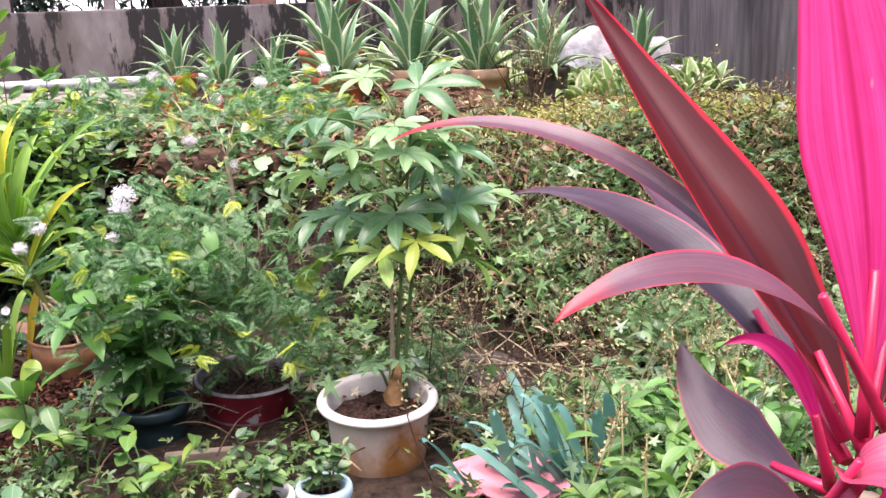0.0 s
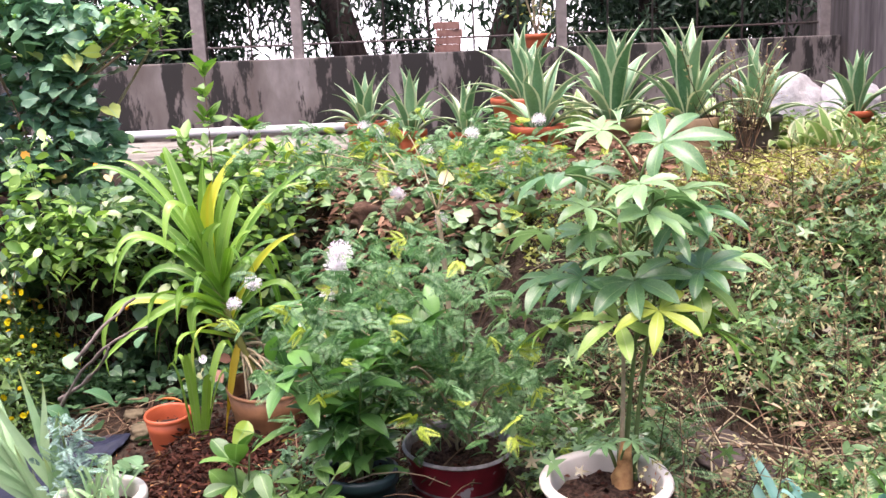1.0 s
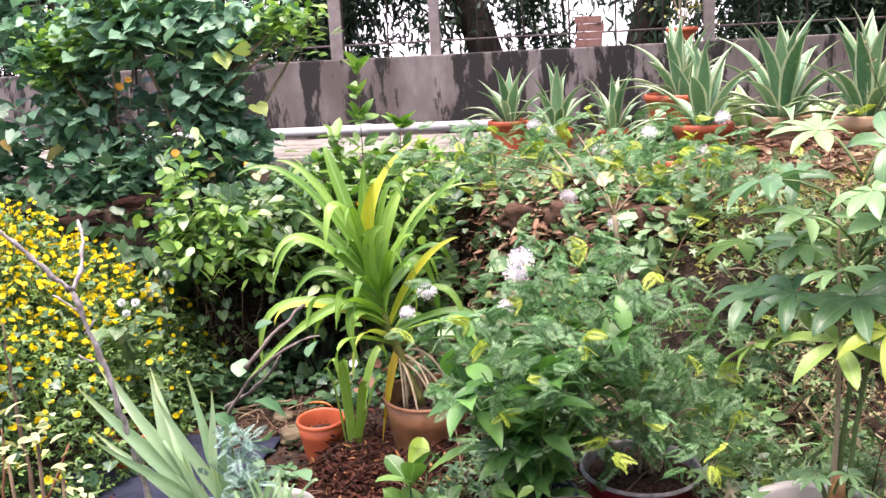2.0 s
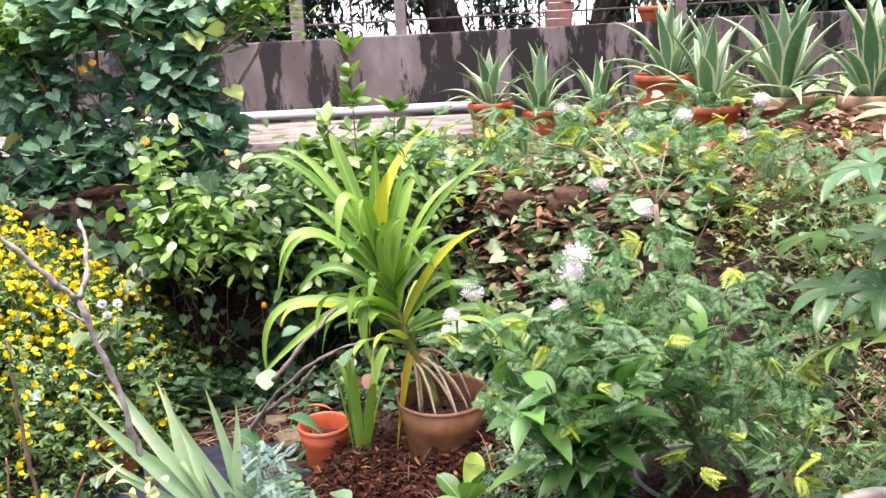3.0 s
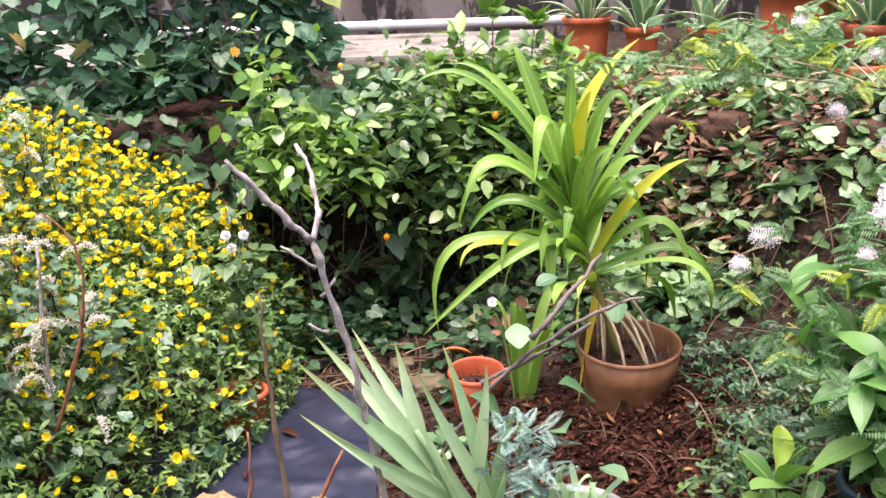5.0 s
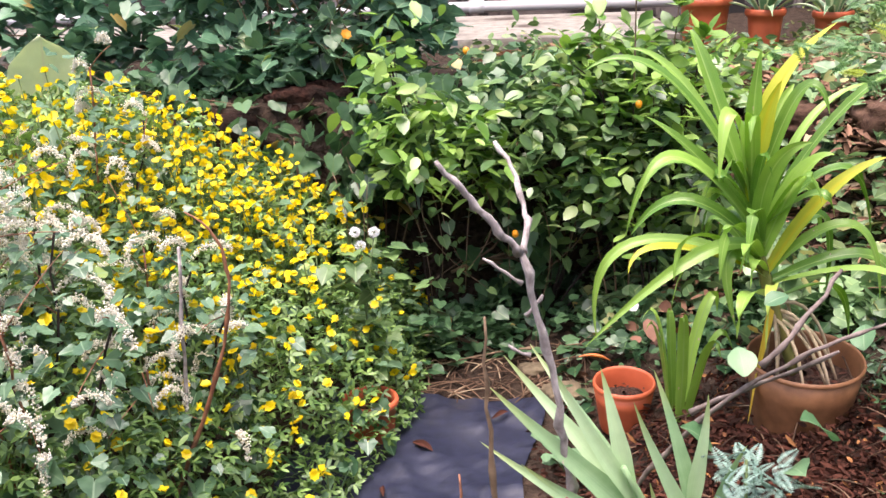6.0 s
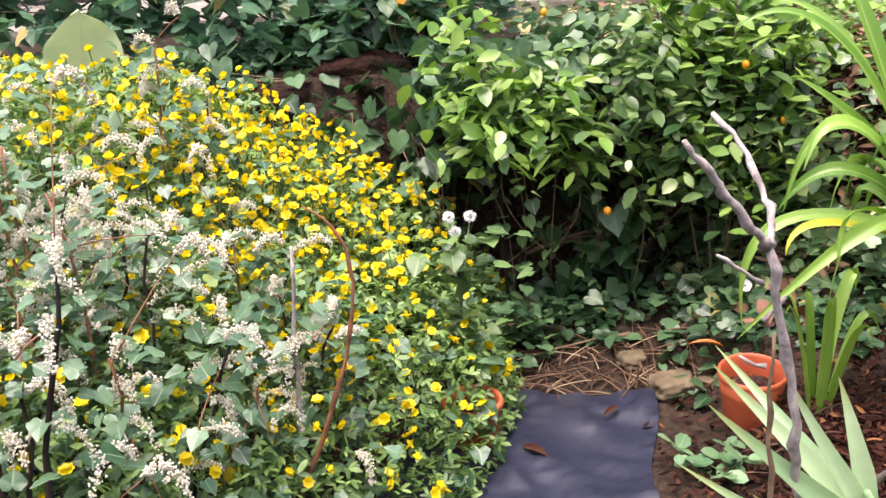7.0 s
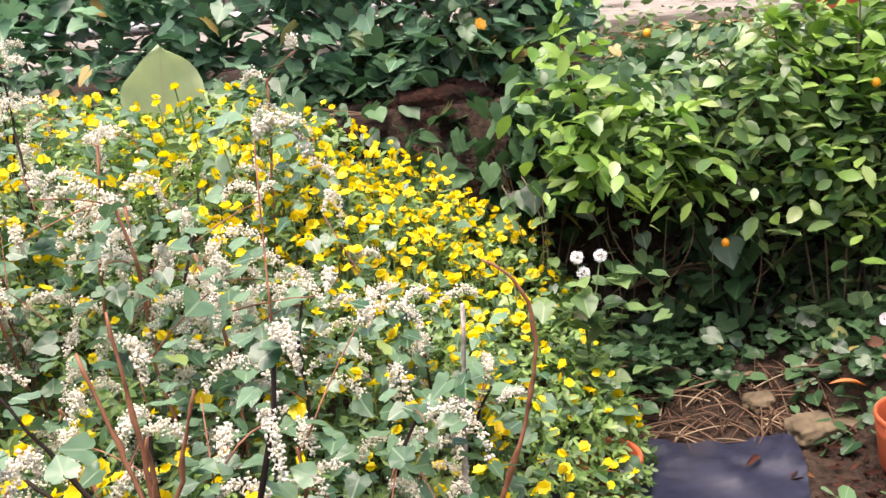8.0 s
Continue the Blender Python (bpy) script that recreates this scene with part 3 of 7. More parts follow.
tagged(new("slab", bm_mesh("slab", block(-5.2, -0.78, 6.75, 8.12, 0.84, 0.93, 0.015, 0.01), M_LEDGE)), "bleached concrete slab on the terrace", "slab", kind="structure")
# Flat board beyond the trees; its emission stands in for bright overcast sky.
tagged(new("backdrop", bm_mesh("backdrop", block(-60, 60, 60, 60.2, -6, 26, 0), plain("backdrop_glow", (0.8, 0.8, 0.8), 1.0, vary=0.02, scale=0.2, relief=0))), "glowing board that stands in for the pale overcast sky", "backdrop", kind="structure")
hz = bpy.data.materials["backdrop_glow"].node_tree
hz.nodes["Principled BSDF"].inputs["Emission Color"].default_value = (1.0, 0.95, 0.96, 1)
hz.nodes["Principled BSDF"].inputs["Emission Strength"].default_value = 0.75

# retaining stones under the terrace; the shade of the recess is in their colour
def rock(name, place, size, seed, material, label, category="stone", group=""):
    bm = bmesh.new()
    bmesh.ops.create_icosphere(bm, subdivisions=4, radius=1)
    for v in bm.verts:
        q = v.co.copy()
        m = max(abs(q.x), abs(q.y), abs(q.z))
        q = q.lerp(q / m * 0.8, 0.55)
        q *= 1 + 0.22 * noise.noise(q * 1.7 + Vector((seed, 0, 0))) + 0.16 * noise.noise(q * 4 + Vector((0, seed, 0))) + 0.07 * noise.noise(q * 11 + Vector((0, 0, seed)))
        v.co = Vector((q.x * size[0], q.y * size[1], q.z * size[2]))
    ob = new(name, bm_mesh(name, bm, material))
    for p in ob.data.polygons:
        p.use_smooth = True
    ob.matrix_basis = pose(*place, 0, 0, seed * 37 % 40 - 20)
    return tagged(ob, label, category, group)


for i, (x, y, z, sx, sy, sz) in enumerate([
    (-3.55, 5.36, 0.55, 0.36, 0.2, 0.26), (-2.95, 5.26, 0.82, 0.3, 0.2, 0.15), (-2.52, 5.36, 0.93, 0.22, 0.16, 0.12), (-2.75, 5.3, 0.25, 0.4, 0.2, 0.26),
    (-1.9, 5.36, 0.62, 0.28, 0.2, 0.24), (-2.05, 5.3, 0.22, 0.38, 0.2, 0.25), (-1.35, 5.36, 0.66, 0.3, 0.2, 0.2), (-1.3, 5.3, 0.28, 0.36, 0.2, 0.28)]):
    rock("retaining_stone", (x, y + 0.08, z - 0.1), (sx, sy, sz), i + 1, M_SHADEDSTONE, "red-brown laterite retaining stone, colour darkened to stand for shade", group="retaining stones")
for i, (x, y, z, sx, sy, sz) in enumerate([
    (-0.3, 4.85, 0.84, 0.2, 0.12, 0.1), (0.16, 4.5, 0.84, 0.3, 0.13, 0.13), (-0.55, 5.05, 0.8, 0.14, 0.1, 0.08), (0.48, 4.42, 0.88, 0.14, 0.1, 0.08), (-0.95, 5.25, 0.82, 0.14, 0.1, 0.07)]):
    rock("edging_stone", (x, y, z), (sx, sy, sz), i + 21, M_EDGESTONE, "brown edging stone at the lip of the bank", group="edging stones")
for i, (x, y, sx) in enumerate([(-1.52, 4.34, 0.075), (-1.62, 4.5, 0.05), (-1.42, 4.36, 0.045)]):
    rock("stone", (x, y, float(ground_z(x, y)) + sx * 0.3), (sx, sx * 0.8, sx * 0.55), i + 41, M_PALESTONE, "small pale tan stone on bare soil")

# white pipe along the foot of the wall
pipe = thing("pipe", "white plastic water pipe along the wall foot", "pipe", (0, 0, 0))
part("run", Soup().add(*tube([(-8.5, 8.26, 0.968), (-4, 8.25, 0.968), (-0.55, 8.24, 0.968)], 0.036, 14)).mesh("run", M_PVC), pipe)
for x in (-4.2, -1.9):
    part("coupling", Soup().add(*tube([(x - 0.05, 8.25, 0.968), (x + 0.05, 8.25, 0.968)], 0.043, 14)).mesh("coupling", M_PVC), pipe)

# railing on the wall
fence = thing("railing", "rusty metal railing with grey posts on the wall", "railing", (0, 8.47, 1.5))
post_me = bm_mesh("post", block(-0.04, 0.04, -0.04, 0.04, 0, 2.2, 0.006), M_POST)
bar_me = Soup().add(*tube([(0, 0, 0.0), (0, 0, 1.1), (0, 0, 2.1)], 0.008, 6)).mesh("bar", M_METAL)
for x in (-7.55, -5.5, -3.42, -1.34, 0.74, 2.8):
    part("post", post_me, fence, "", pose(x, 0, 0))
part("post", bm_mesh("wide_post", block(-0.05, 0.05, -0.05, 0.05, 0, 2.2, 0.008), M_POST), fence, "", pose(-2.12, 0.02, 0))
for z in (0.11, 1.9):
    part("rail", Soup().add(*tube([(-8.6, 0, z), (-3, 0, z), (2.85, 0, z)], 0.008, 6)).mesh("rail", M_METAL), fence)
for i in range(32):
    x = -8.4 + i * 0.352
    part("bar", bar_me, fence, "", pose(x, 0, 0.0))

# loose bricks stacked on the wall
stack = thing("brick_stack", "small stack of old red bricks on the wall", "bricks", (-0.16, 8.47, 1.505))
brick_me = bm_mesh("brick", block(-0.1, 0.1, -0.05, 0.05, 0, 0.055, 0.005, 0.003), M_BRICK)
for i in range(4):
    part("brick", brick_me, stack, "", pose(0.008 * (i % 3), 0, i * 0.058, 0, 0, (i * 47) % 14 - 7))

# ---- trees behind the wall ----
def back_tree(place, lean, seed, spread, low, label, leaves=5200):
    """A dark tree: forked trunk with limbs, and a ragged crown of small leaves hung on twigs."""
    r = np.random.default_rng(seed)
    t = thing("tree", label, "tree", place, group="trees behind the wall")
    top = np.array([lean[0], lean[1], 3.0])
    trunk = bezier([(0, 0, -0.6), (lean[0] * 0.15, 0, 0.8), (lean[0] * 0.9, lean[1], 1.8), top], 12)
    part("trunk", Soup().add(*tube(trunk, (0.2, 0.16, 0.14, 0.09), 10, 0.08)).mesh("trunk", M_BARK), t)
    tips = []
    for k in range(9):
        a = trunk[4 + (k * 5) % 8]
        ang = k * 2.4 + seed
        b = a + np.array([math.cos(ang) * spread * r.uniform(0.5, 1), math.sin(ang) * spread * 0.6, r.uniform(-0.1, 0.9)])
        line = bezier([a, (a + b) / 2 + (0, 0, 0.35), b], 8)
        part("limb", Soup().add(*tube(line, (0.055, 0.03, 0.012), 6, 0.05)).mesh("limb", M_BARK), t)
        tips += [line[3], line[5], line[7]]
    tips = np.array(tips)
    c = tips[r.integers(0, len(tips), 150)] + r.normal(0, 0.32, (150, 3))
    c[:, 2] = np.maximum(c[:, 2], low)
    idx = r.integers(0, 150, leaves)
    pos = c[idx] + r.normal(0, 0.11, (leaves, 3)) - (0, 0, 1) * np.abs(r.normal(0, 0.12, leaves))[:, None]
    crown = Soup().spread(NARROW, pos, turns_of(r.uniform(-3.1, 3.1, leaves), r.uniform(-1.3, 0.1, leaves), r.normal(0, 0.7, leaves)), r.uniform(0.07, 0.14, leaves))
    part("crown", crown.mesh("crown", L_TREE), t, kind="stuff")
    return t


back_tree((-0.8, 9.7, 0.75), (-0.75, 0.0), 3, 1.1, 1.0, "dark leaning tree behind the boundary wall", 3000)
back_tree((0.12, 9.75, 0.75), (0.75, 0.1), 5, 0.9, 1.1, "dark forked tree behind the boundary wall", 2500)
back_tree((-2.7, 9.9, 0.7), (0.2, 0.0), 8, 1.3, 0.5, "dark dense tree behind the boundary wall", 9000)
back_tree((-4.6, 10.2, 0.6), (-0.2, 0.3), 11, 1.5, 0.4, "dark dense tree behind the boundary wall", 9000)
back_tree((1.7, 9.9, 0.7), (0.2, 0.2), 14, 1.1, 0.5, "dark dense tree behind the boundary wall", 9500)
back_tree((2.5, 10.4, 0.6), (0.1, 0.2), 17, 1.2, 0.4, "dark dense tree behind the boundary wall", 9500)


def hedge(x0, x1, y, z0, z1, n, seed, name="hedge", label="dark clipped evergreen hedge behind the railing"):
    r = np.random.default_rng(seed)
    t = thing(name, label, name, ((x0 + x1) / 2, y, 0))
    hx = (x1 - x0) / 2
    for k in range(4):
        x = -hx + (k + 0.5) * hx / 2
        part("stem", Soup().add(*tube([(x, 0, -0.3), (x + 0.05, 0, z0 + 0.3), (x - 0.05, 0, z1 - 0.2)], (0.03, 0.02, 0.01), 6)).mesh("stem", M_BARK), t)
    c = np.stack([r.uniform(-hx, hx, 120), r.normal(0, 0.18, 120), r.uniform(z0, z1, 120)], -1)
    pos = c[r.integers(0, 120, n)] + r.normal(0, 0.1, (n, 3))
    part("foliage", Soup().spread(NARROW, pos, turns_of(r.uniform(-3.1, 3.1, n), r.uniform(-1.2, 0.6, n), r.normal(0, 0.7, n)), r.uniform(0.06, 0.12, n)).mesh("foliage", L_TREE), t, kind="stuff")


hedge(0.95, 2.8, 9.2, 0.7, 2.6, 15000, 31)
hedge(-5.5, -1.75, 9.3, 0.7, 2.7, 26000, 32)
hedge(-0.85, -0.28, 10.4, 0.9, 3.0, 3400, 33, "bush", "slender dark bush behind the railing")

# a light green spray hanging over the railing
spray = thing("hanging_branch", "drooping branch with fresh light green leaves", "branch", (2.1, 8.9, 2.3))
tw = bezier([(0.5, 0.3, 0.6), (0.2, 0, 0.4), (0, -0.2, -0.15), (-0.1, -0.25, -0.5)], 10)
part("twig", Soup().add(*tube(tw, (0.012, 0.005), 5)).mesh("twig", M_STEM), spray)
pos = tw[rng.integers(2, 10, 90)] + rng.normal(0, 0.16, (90, 3))
part("leaves", Soup().spread(OVATE, pos, loose_turns(90, (-1.2, 0.2)), rng.uniform(0.07, 0.12, 90)).mesh("leaves", L_HEART), spray, kind="stuff")


# ---- pots ----
def pot_profile(r, h, taper, lip, lip_h, wall=0.006):
    base = r * taper
    out = [(0.001, 0.0), (base * 0.96, 0.0), (base, 0.008)]
    for s in (0.35, 0.7, 1.0):
        out.append((base + (r - lip - base) * s, 0.008 + (h - lip_h - 0.008) * s))
    out += [(r - 0.004, h - lip_h), (r, h - lip_h * 0.6), (r, h - 0.008), (r - 0.004, h), (r - lip - wall + 0.004, h), (r - lip - wall, h - 0.008)]
    out += [(r - lip - wall - 0.004, h * 0.75), ((r - lip - wall) * 0.9, h * 0.5)]
    return out


def pot(parent, place, r, h, material, taper=0.72, lip=0.012, lip_h=0.035, soil=0.82, tilt=(0, 0), rim=None, rim_label=""):
    """A turned pot with a lip and its soil, as parts of a potted plant."""
    m = pose(*place, tilt[0], tilt[1], 0)
    prof = pot_profile(r, h, taper, lip, lip_h)
    if rim:
        body = part("pot", Soup().add(*lathe(prof[:6])).mesh("pot", material), parent, "", m)
        part("rim", Soup().add(*lathe(prof[5:])).mesh("rim", rim), body, rim_label)
    else:
        body = part("pot", Soup().add(*lathe(prof)).mesh("pot", material), parent, "", m)
    rs = (r - lip - 0.014) * 0.97
    n = 9
    rows = []
    for i in range(n):
        q = rs * i / (n - 1)
        for a in np.linspace(0, 2 * np.pi, 24, endpoint=False):
            rows.append((q * math.cos(a), q * math.sin(a), h * soil + 0.012 * wobble(np.array(q * math.cos(a) * 12), np.array(q * math.sin(a) * 12), 4.0) + 0.015 * (1 - i / n)))
    part("soil", Soup().add(rows, grid_faces(n, 24, True)).mesh("soil", M_POTSOIL), parent, "", m)
    k = int(90 * r / 0.16)
    ang, rad = rng.uniform(0, 6.28, k), rs * np.sqrt(rng.uniform(0, 0.9, k))
    bits = np.stack([rad * np.cos(ang), rad * np.sin(ang), np.full(k, h * soil + 0.014)], -1)
    part("mulch", Soup().spread(OVATE, bits, loose_turns(k, (-0.5, 0.5), 0.8), rng.uniform(0.01, 0.024, k)).mesh("mulch", M_LITTER), parent, "", m, "stuff")
    return body


# ---- agaves ----
def agave_leaf(kind):
    bend = (0.06, 0.22, 0.42)[kind]
    return strap([(0, 0, 0), (0, 0.35, 0.08), (0, 0.75, 0.1 - bend * 0.2), (0, 1.0, -bend)], 0.16, 12, 5, 0.45, shape="agave", cup=0.3)


AGAVE_MESH = [Soup().add(*agave_leaf(k)).mesh("agave_leaf", L_AGAVE) for k in range(3)]


def rosette(parent, place, size, count, seed, low=20):
    """A rosette: inner leaves upright, outer ones spreading, each leaf an object on a shared mesh."""
    r = np.random.default_rng(seed)
    for i in range(count):
        s = (i + 0.5) / count
        pitch = 88 - (88 - low) * s**1.05 + r.uniform(-7, 7)
        head = i * 137.5 + r.uniform(-14, 14)
        ln = size * (0.9 + 0.2 * math.sin(math.pi * min(1, s + 0.3)) - 0.2 * s) * r.uniform(0.88, 1.1)
        m = pose(*place, 0, 0, head) @ pose(0, 0.02 + 0.025 * s, 0, pitch, 0, 0) @ Matrix.Diagonal((ln * r.uniform(0.85, 1.1), ln, ln, 1))
        part("leaf", AGAVE_MESH[min(2, int(s * 3))], parent, "", m)


def potted_agave(place, r, h, material, size, count, seed, pot_words, taper=0.72, lip_h=0.035, lift=0.0):
    t = thing("potted_agave", f"variegated agave with cream-edged leaves in {pot_words}", "potted plant", place, group="agaves on the terrace", turn=seed * 31 % 360)
    pot(t, (0, 0, 0), r, h, material, taper, 0.014, lip_h)
    rosette(t, (0, 0, h * 0.84 + lift), size * 0.95, int(count * 1.3), seed)
    return t


TZ = 0.87
potted_agave((-0.69, 6.6, TZ), 0.135, 0.26, M_TERRA, 0.36, 15, 3, "an orange plastic pot", 0.74)
potted_agave((-0.41, 6.5, 0.9), 0.1, 0.18, M_TERRA, 0.38, 15, 4, "a low orange plastic pot")
potted_agave((-0.08, 6.5, 0.9), 0.1, 0.16, M_TERRA, 0.35, 13, 5, "a low orange plastic pot")
potted_agave((0.25, 6.05, 0.97), 0.19, 0.31, M_TERRA, 0.44, 17, 6, "a large orange plastic pot", 0.76)
potted_agave((0.24, 5.05, 0.97), 0.135, 0.24, M_TERRA, 0.42, 18, 7, "an orange plastic pot", 0.72)
potted_agave((0.65, 5.4, 0.98), 0.138, 0.22, M_TAN, 0.5, 20, 8, "a tan clay pot", 0.76, 0.06)
potted_agave((0.96, 5.15, 0.98), 0.148, 0.23, M_TAN, 0.48, 18, 9, "a tan clay pot", 0.78, 0.06)
potted_agave((1.4, 5.5, 0.98), 0.126, 0.19, M_DARKPOT, 0.4, 17, 10, "a sooty dark pot", 0.8)
potted_agave((2.1, 6.0, 0.97), 0.1, 0.16, M_TERRA, 0.36, 16, 11, "an orange plastic pot")
empty_pot = thing("flower_pot", "orange plastic pot on the bank lip among weeds", "flower pot", (0.12, 4.86, 0.94))
pot(empty_pot, (0, 0, 0), 0.11, 0.14, M_TERRA, 0.74)

wallpot = thing("potted_plant", "orange pot with a thin shrub on the wall", "potted plant", (0.54, 8.47, 1.505))
pot(wallpot, (0, 0, 0), 0.12, 0.11, M_TERRA, 0.72)
sh = Soup()
for k in range(7):
    a = k * 0.9
    sh.add(*tube(bezier([(0, 0, 0.09), (0.05 * math.cos(a), 0.05 * math.sin(a), 0.3), (0.18 * math.cos(a), 0.12 * math.sin(a), 0.5 + 0.05 * k)], 6), (0.006, 0.002), 5))
part("stem", sh.mesh("stem", M_PALESTEM), wallpot)
n = 120
pos = np.stack([rng.normal(0, 0.11, n), rng.normal(0, 0.08, n), rng.uniform(0.12, 0.75, n)], -1)
part("leaves", Soup().spread(OVATE, pos, loose_turns(n), rng.uniform(0.03, 0.06, n)).mesh("leaves", L_MOSS), wallpot, kind="stuff")

# hosta-like plants beside the agaves
def leaf_clump(name, label, category, place, count, size, material, pitch, seed, width=0.3, group=""):
    r = np.random.default_rng(seed)
    t = thing(name, label, category, place, group)
    mesh = [Soup().add(*strap([(0, 0, 0), (0, 0.4, 0.1), (0, 0.8, 0.05), (0, 1, -0.1 * k)], width, 8, 3, 0.3, shape="oval")).mesh("leaf_blade", material) for k in (1, 3)]
    for i in range(count):
        ln = size * r.uniform(0.7, 1.15)
        m = pose(r.normal(0, 0.05), r.normal(0, 0.05), 0, 0, 0, i * 137.5 + r.uniform(-20, 20)) @ pose(0, 0, 0, r.uniform(*pitch), 0, 0) @ Matrix.Diagonal((ln, ln, ln, 1))
        part("leaf", mesh[i % 2], t, "", m)
    return t


L_HOSTA = leaf("pale_edged_leaf", (0.11, 0.22, 0.06), (0.26, 0.38, 0.13), edge=(0.56, 0.6, 0.34), edge_at=0.7, by="object", rough=0.4)
for i, (x, y) in enumerate([(1.62, 5.35), (1.75, 5.2), (1.9, 5.4), (2.05, 5.25), (2.2, 5.45), (1.8, 5.7), (2.35, 5.6), (0.82, 5.75), (0.5, 5.8), (1.18, 5.8)]):
    leaf_clump("clump_plant", "pale green clump of short cream-edged leaves", "plant", (x, y, float(ground_z(x, y)) - 0.01), 15, 0.22 if i < 7 else 0.36, L_HOSTA, (25, 80), 60 + i, 0.32, "pale clumps on the terrace")

# white sacks by the wall end
def crumple(name, label, category, place, size, seed, material, flat=0.0):
    bm = bmesh.new()
    bmesh.ops.create_icosphere(bm, subdivisions=4, radius=1)
    for v in bm.verts:
        q = v.co.copy()
        s = 1 + 0.25 * noise.noise(q * 1.5 + Vector((seed, 0, 0))) + 0.12 * abs(noise.noise(q * 4 + Vector((0, seed, 0)))) + 0.05 * abs(noise.noise(q * 10 + Vector((0, 0, seed))))
        q *= s
        q.z = max(q.z, -0.35)
        v.co = Vector((q.x * size[0], q.y * size[1], q.z * size[2]))
    ob = new(name, bm_mesh(name, bm, material))
    for p in ob.data.polygons:
        p.use_smooth = True
    ob.matrix_basis = pose(*place)
    return tagged(ob, label, category)


crumple("plastic_sack", "crumpled white plastic sack against the wall", "sack", (2.3, 7.75, 1.0), (0.26, 0.25, 0.24), 3, M_SACK)
crumple("plastic_sack", "crumpled white plastic sack against the wall", "sack", (2.7, 7.6, 0.98), (0.26, 0.3, 0.22), 9, M_SACK)
crumple("plastic_sack", "flattened white plastic sack on the ground", "sack", (2.8, 7.05, 0.9), (0.2, 0.35, 0.1), 12, M_SACK)

# ---- money tree in the white pot ----
money = thing("potted_money_tree", "money tree with palmate leaves in a rust-stained white pot", "potted plant", (0.185, 2.7, 0.28))
pot(money, (0, 0, 0), 0.172, 0.235, M_WHITEPOT, 0.74, 0.024, 0.018, 0.76, (3, 0), M_WHITERIM, "white glazed flared rim")
for dx, dy, px, py in ((-0.02, 0.0, -0.06, 0.02), (0.03, 0.01, 0.08, 0.03), (0.0, 0.03, 0.02, -0.04)):
    line = bezier([(0.06 + dx, 0.06 + dy, 0.15), (0.07 + dx * 0.3, 0.07, 0.34), (0.09 + dx * 1.2, 0.07 + dy, 0.55), (0.11 + px, 0.06 + py, 0.98)], 14)
    part("trunk", Soup().add(*tube(line, (0.0085, 0.0065, 0.005, 0.004), 8, 0.1)).mesh("trunk", M_PALESTEM if dx < 0 else M_GREENSTEM), money)
part("root_flare", Soup().add(*tube(bezier([(0.04, 0.03, 0.14), (0.05, 0.04, 0.2), (0.065, 0.06, 0.3)], 7), (0.03, 0.027, 0.012), 12, 0.3)).mesh("root_flare", surface("orange_root", (0.22, 0.1, 0.035), (0.45, 0.26, 0.1), 45, 0.8, 0.8, 0.006)), money, "knobbly orange-brown root flare")


def palmate(seed, material=L_PACHIRA):
    r = np.random.default_rng(seed)
    s = Soup()
    k = 7 if seed % 2 else 6
    for i in range(k):
        a = (i - (k - 1) / 2) * (0.78 if k == 7 else 0.86) + r.uniform(-0.14, 0.14)
        ln = 1.0 - 0.2 * abs(i - (k - 1) / 2) / 2 + r.uniform(-0.12, 0.1)
        d = np.array([math.sin(a), math.cos(a), 0])
        s.add(*strap([(0, 0, 0), d * ln * 0.35 + (0, 0, 0.04), d * ln * 0.7 + (0, 0, 0.03), d * ln + (0, 0, -0.02 - r.uniform(0, 0.28))], r.uniform(0.25, 0.31), 10, 5, 0.3, shape="leaflet", curl=r.uniform(-0.5, 0.5), wave=0.02))
    return s.mesh("palmate_leaf", material)


PALMS = [palmate(k) for k in range(4)]
L_PACHIRAOLD = leaf("old_money_tree_leaf", (0.12, 0.24, 0.04), (0.28, 0.4, 0.1), odd=(0.36, 0.4, 0.04), odd_share=0.25, stripe=(0.36, 0.44, 0.18), stripe_at=(0.0, 0.08), by="object", rough=0.4)
OLDPALMS = [palmate(k + 10, L_PACHIRAOLD) for k in range(4)]
r = np.random.default_rng(12)


def money_leaf(base, tip, ln, droop, side, k, old=False):
    head = math.degrees(math.atan2(tip[1] - base[1], tip[0] - base[0]))
    part("leaf_stalk", Soup().add(*tube(bezier([base, (base + tip) / 2 + (0, 0, 0.05), tip], 5), (0.004, 0.003), 5)).mesh("leaf_stalk", M_GREENSTEM), money)
    m = pose(*tip, 0, 0, head - 90) @ pose(0, 0, 0, droop, side, 0) @ Matrix.Diagonal((ln, ln, ln, 1))
    part("leaf", (OLDPALMS if old else PALMS)[k % 4], money, "", m)


for i in range(5):
    a = i * 1.3
    money_leaf(np.array([0.04, 0.05, 0.22]), np.array([0.04 + 0.06 * math.cos(a), 0.05 + 0.06 * math.sin(a), 0.27 + 0.015 * i]), 0.055, -10, 0, i)
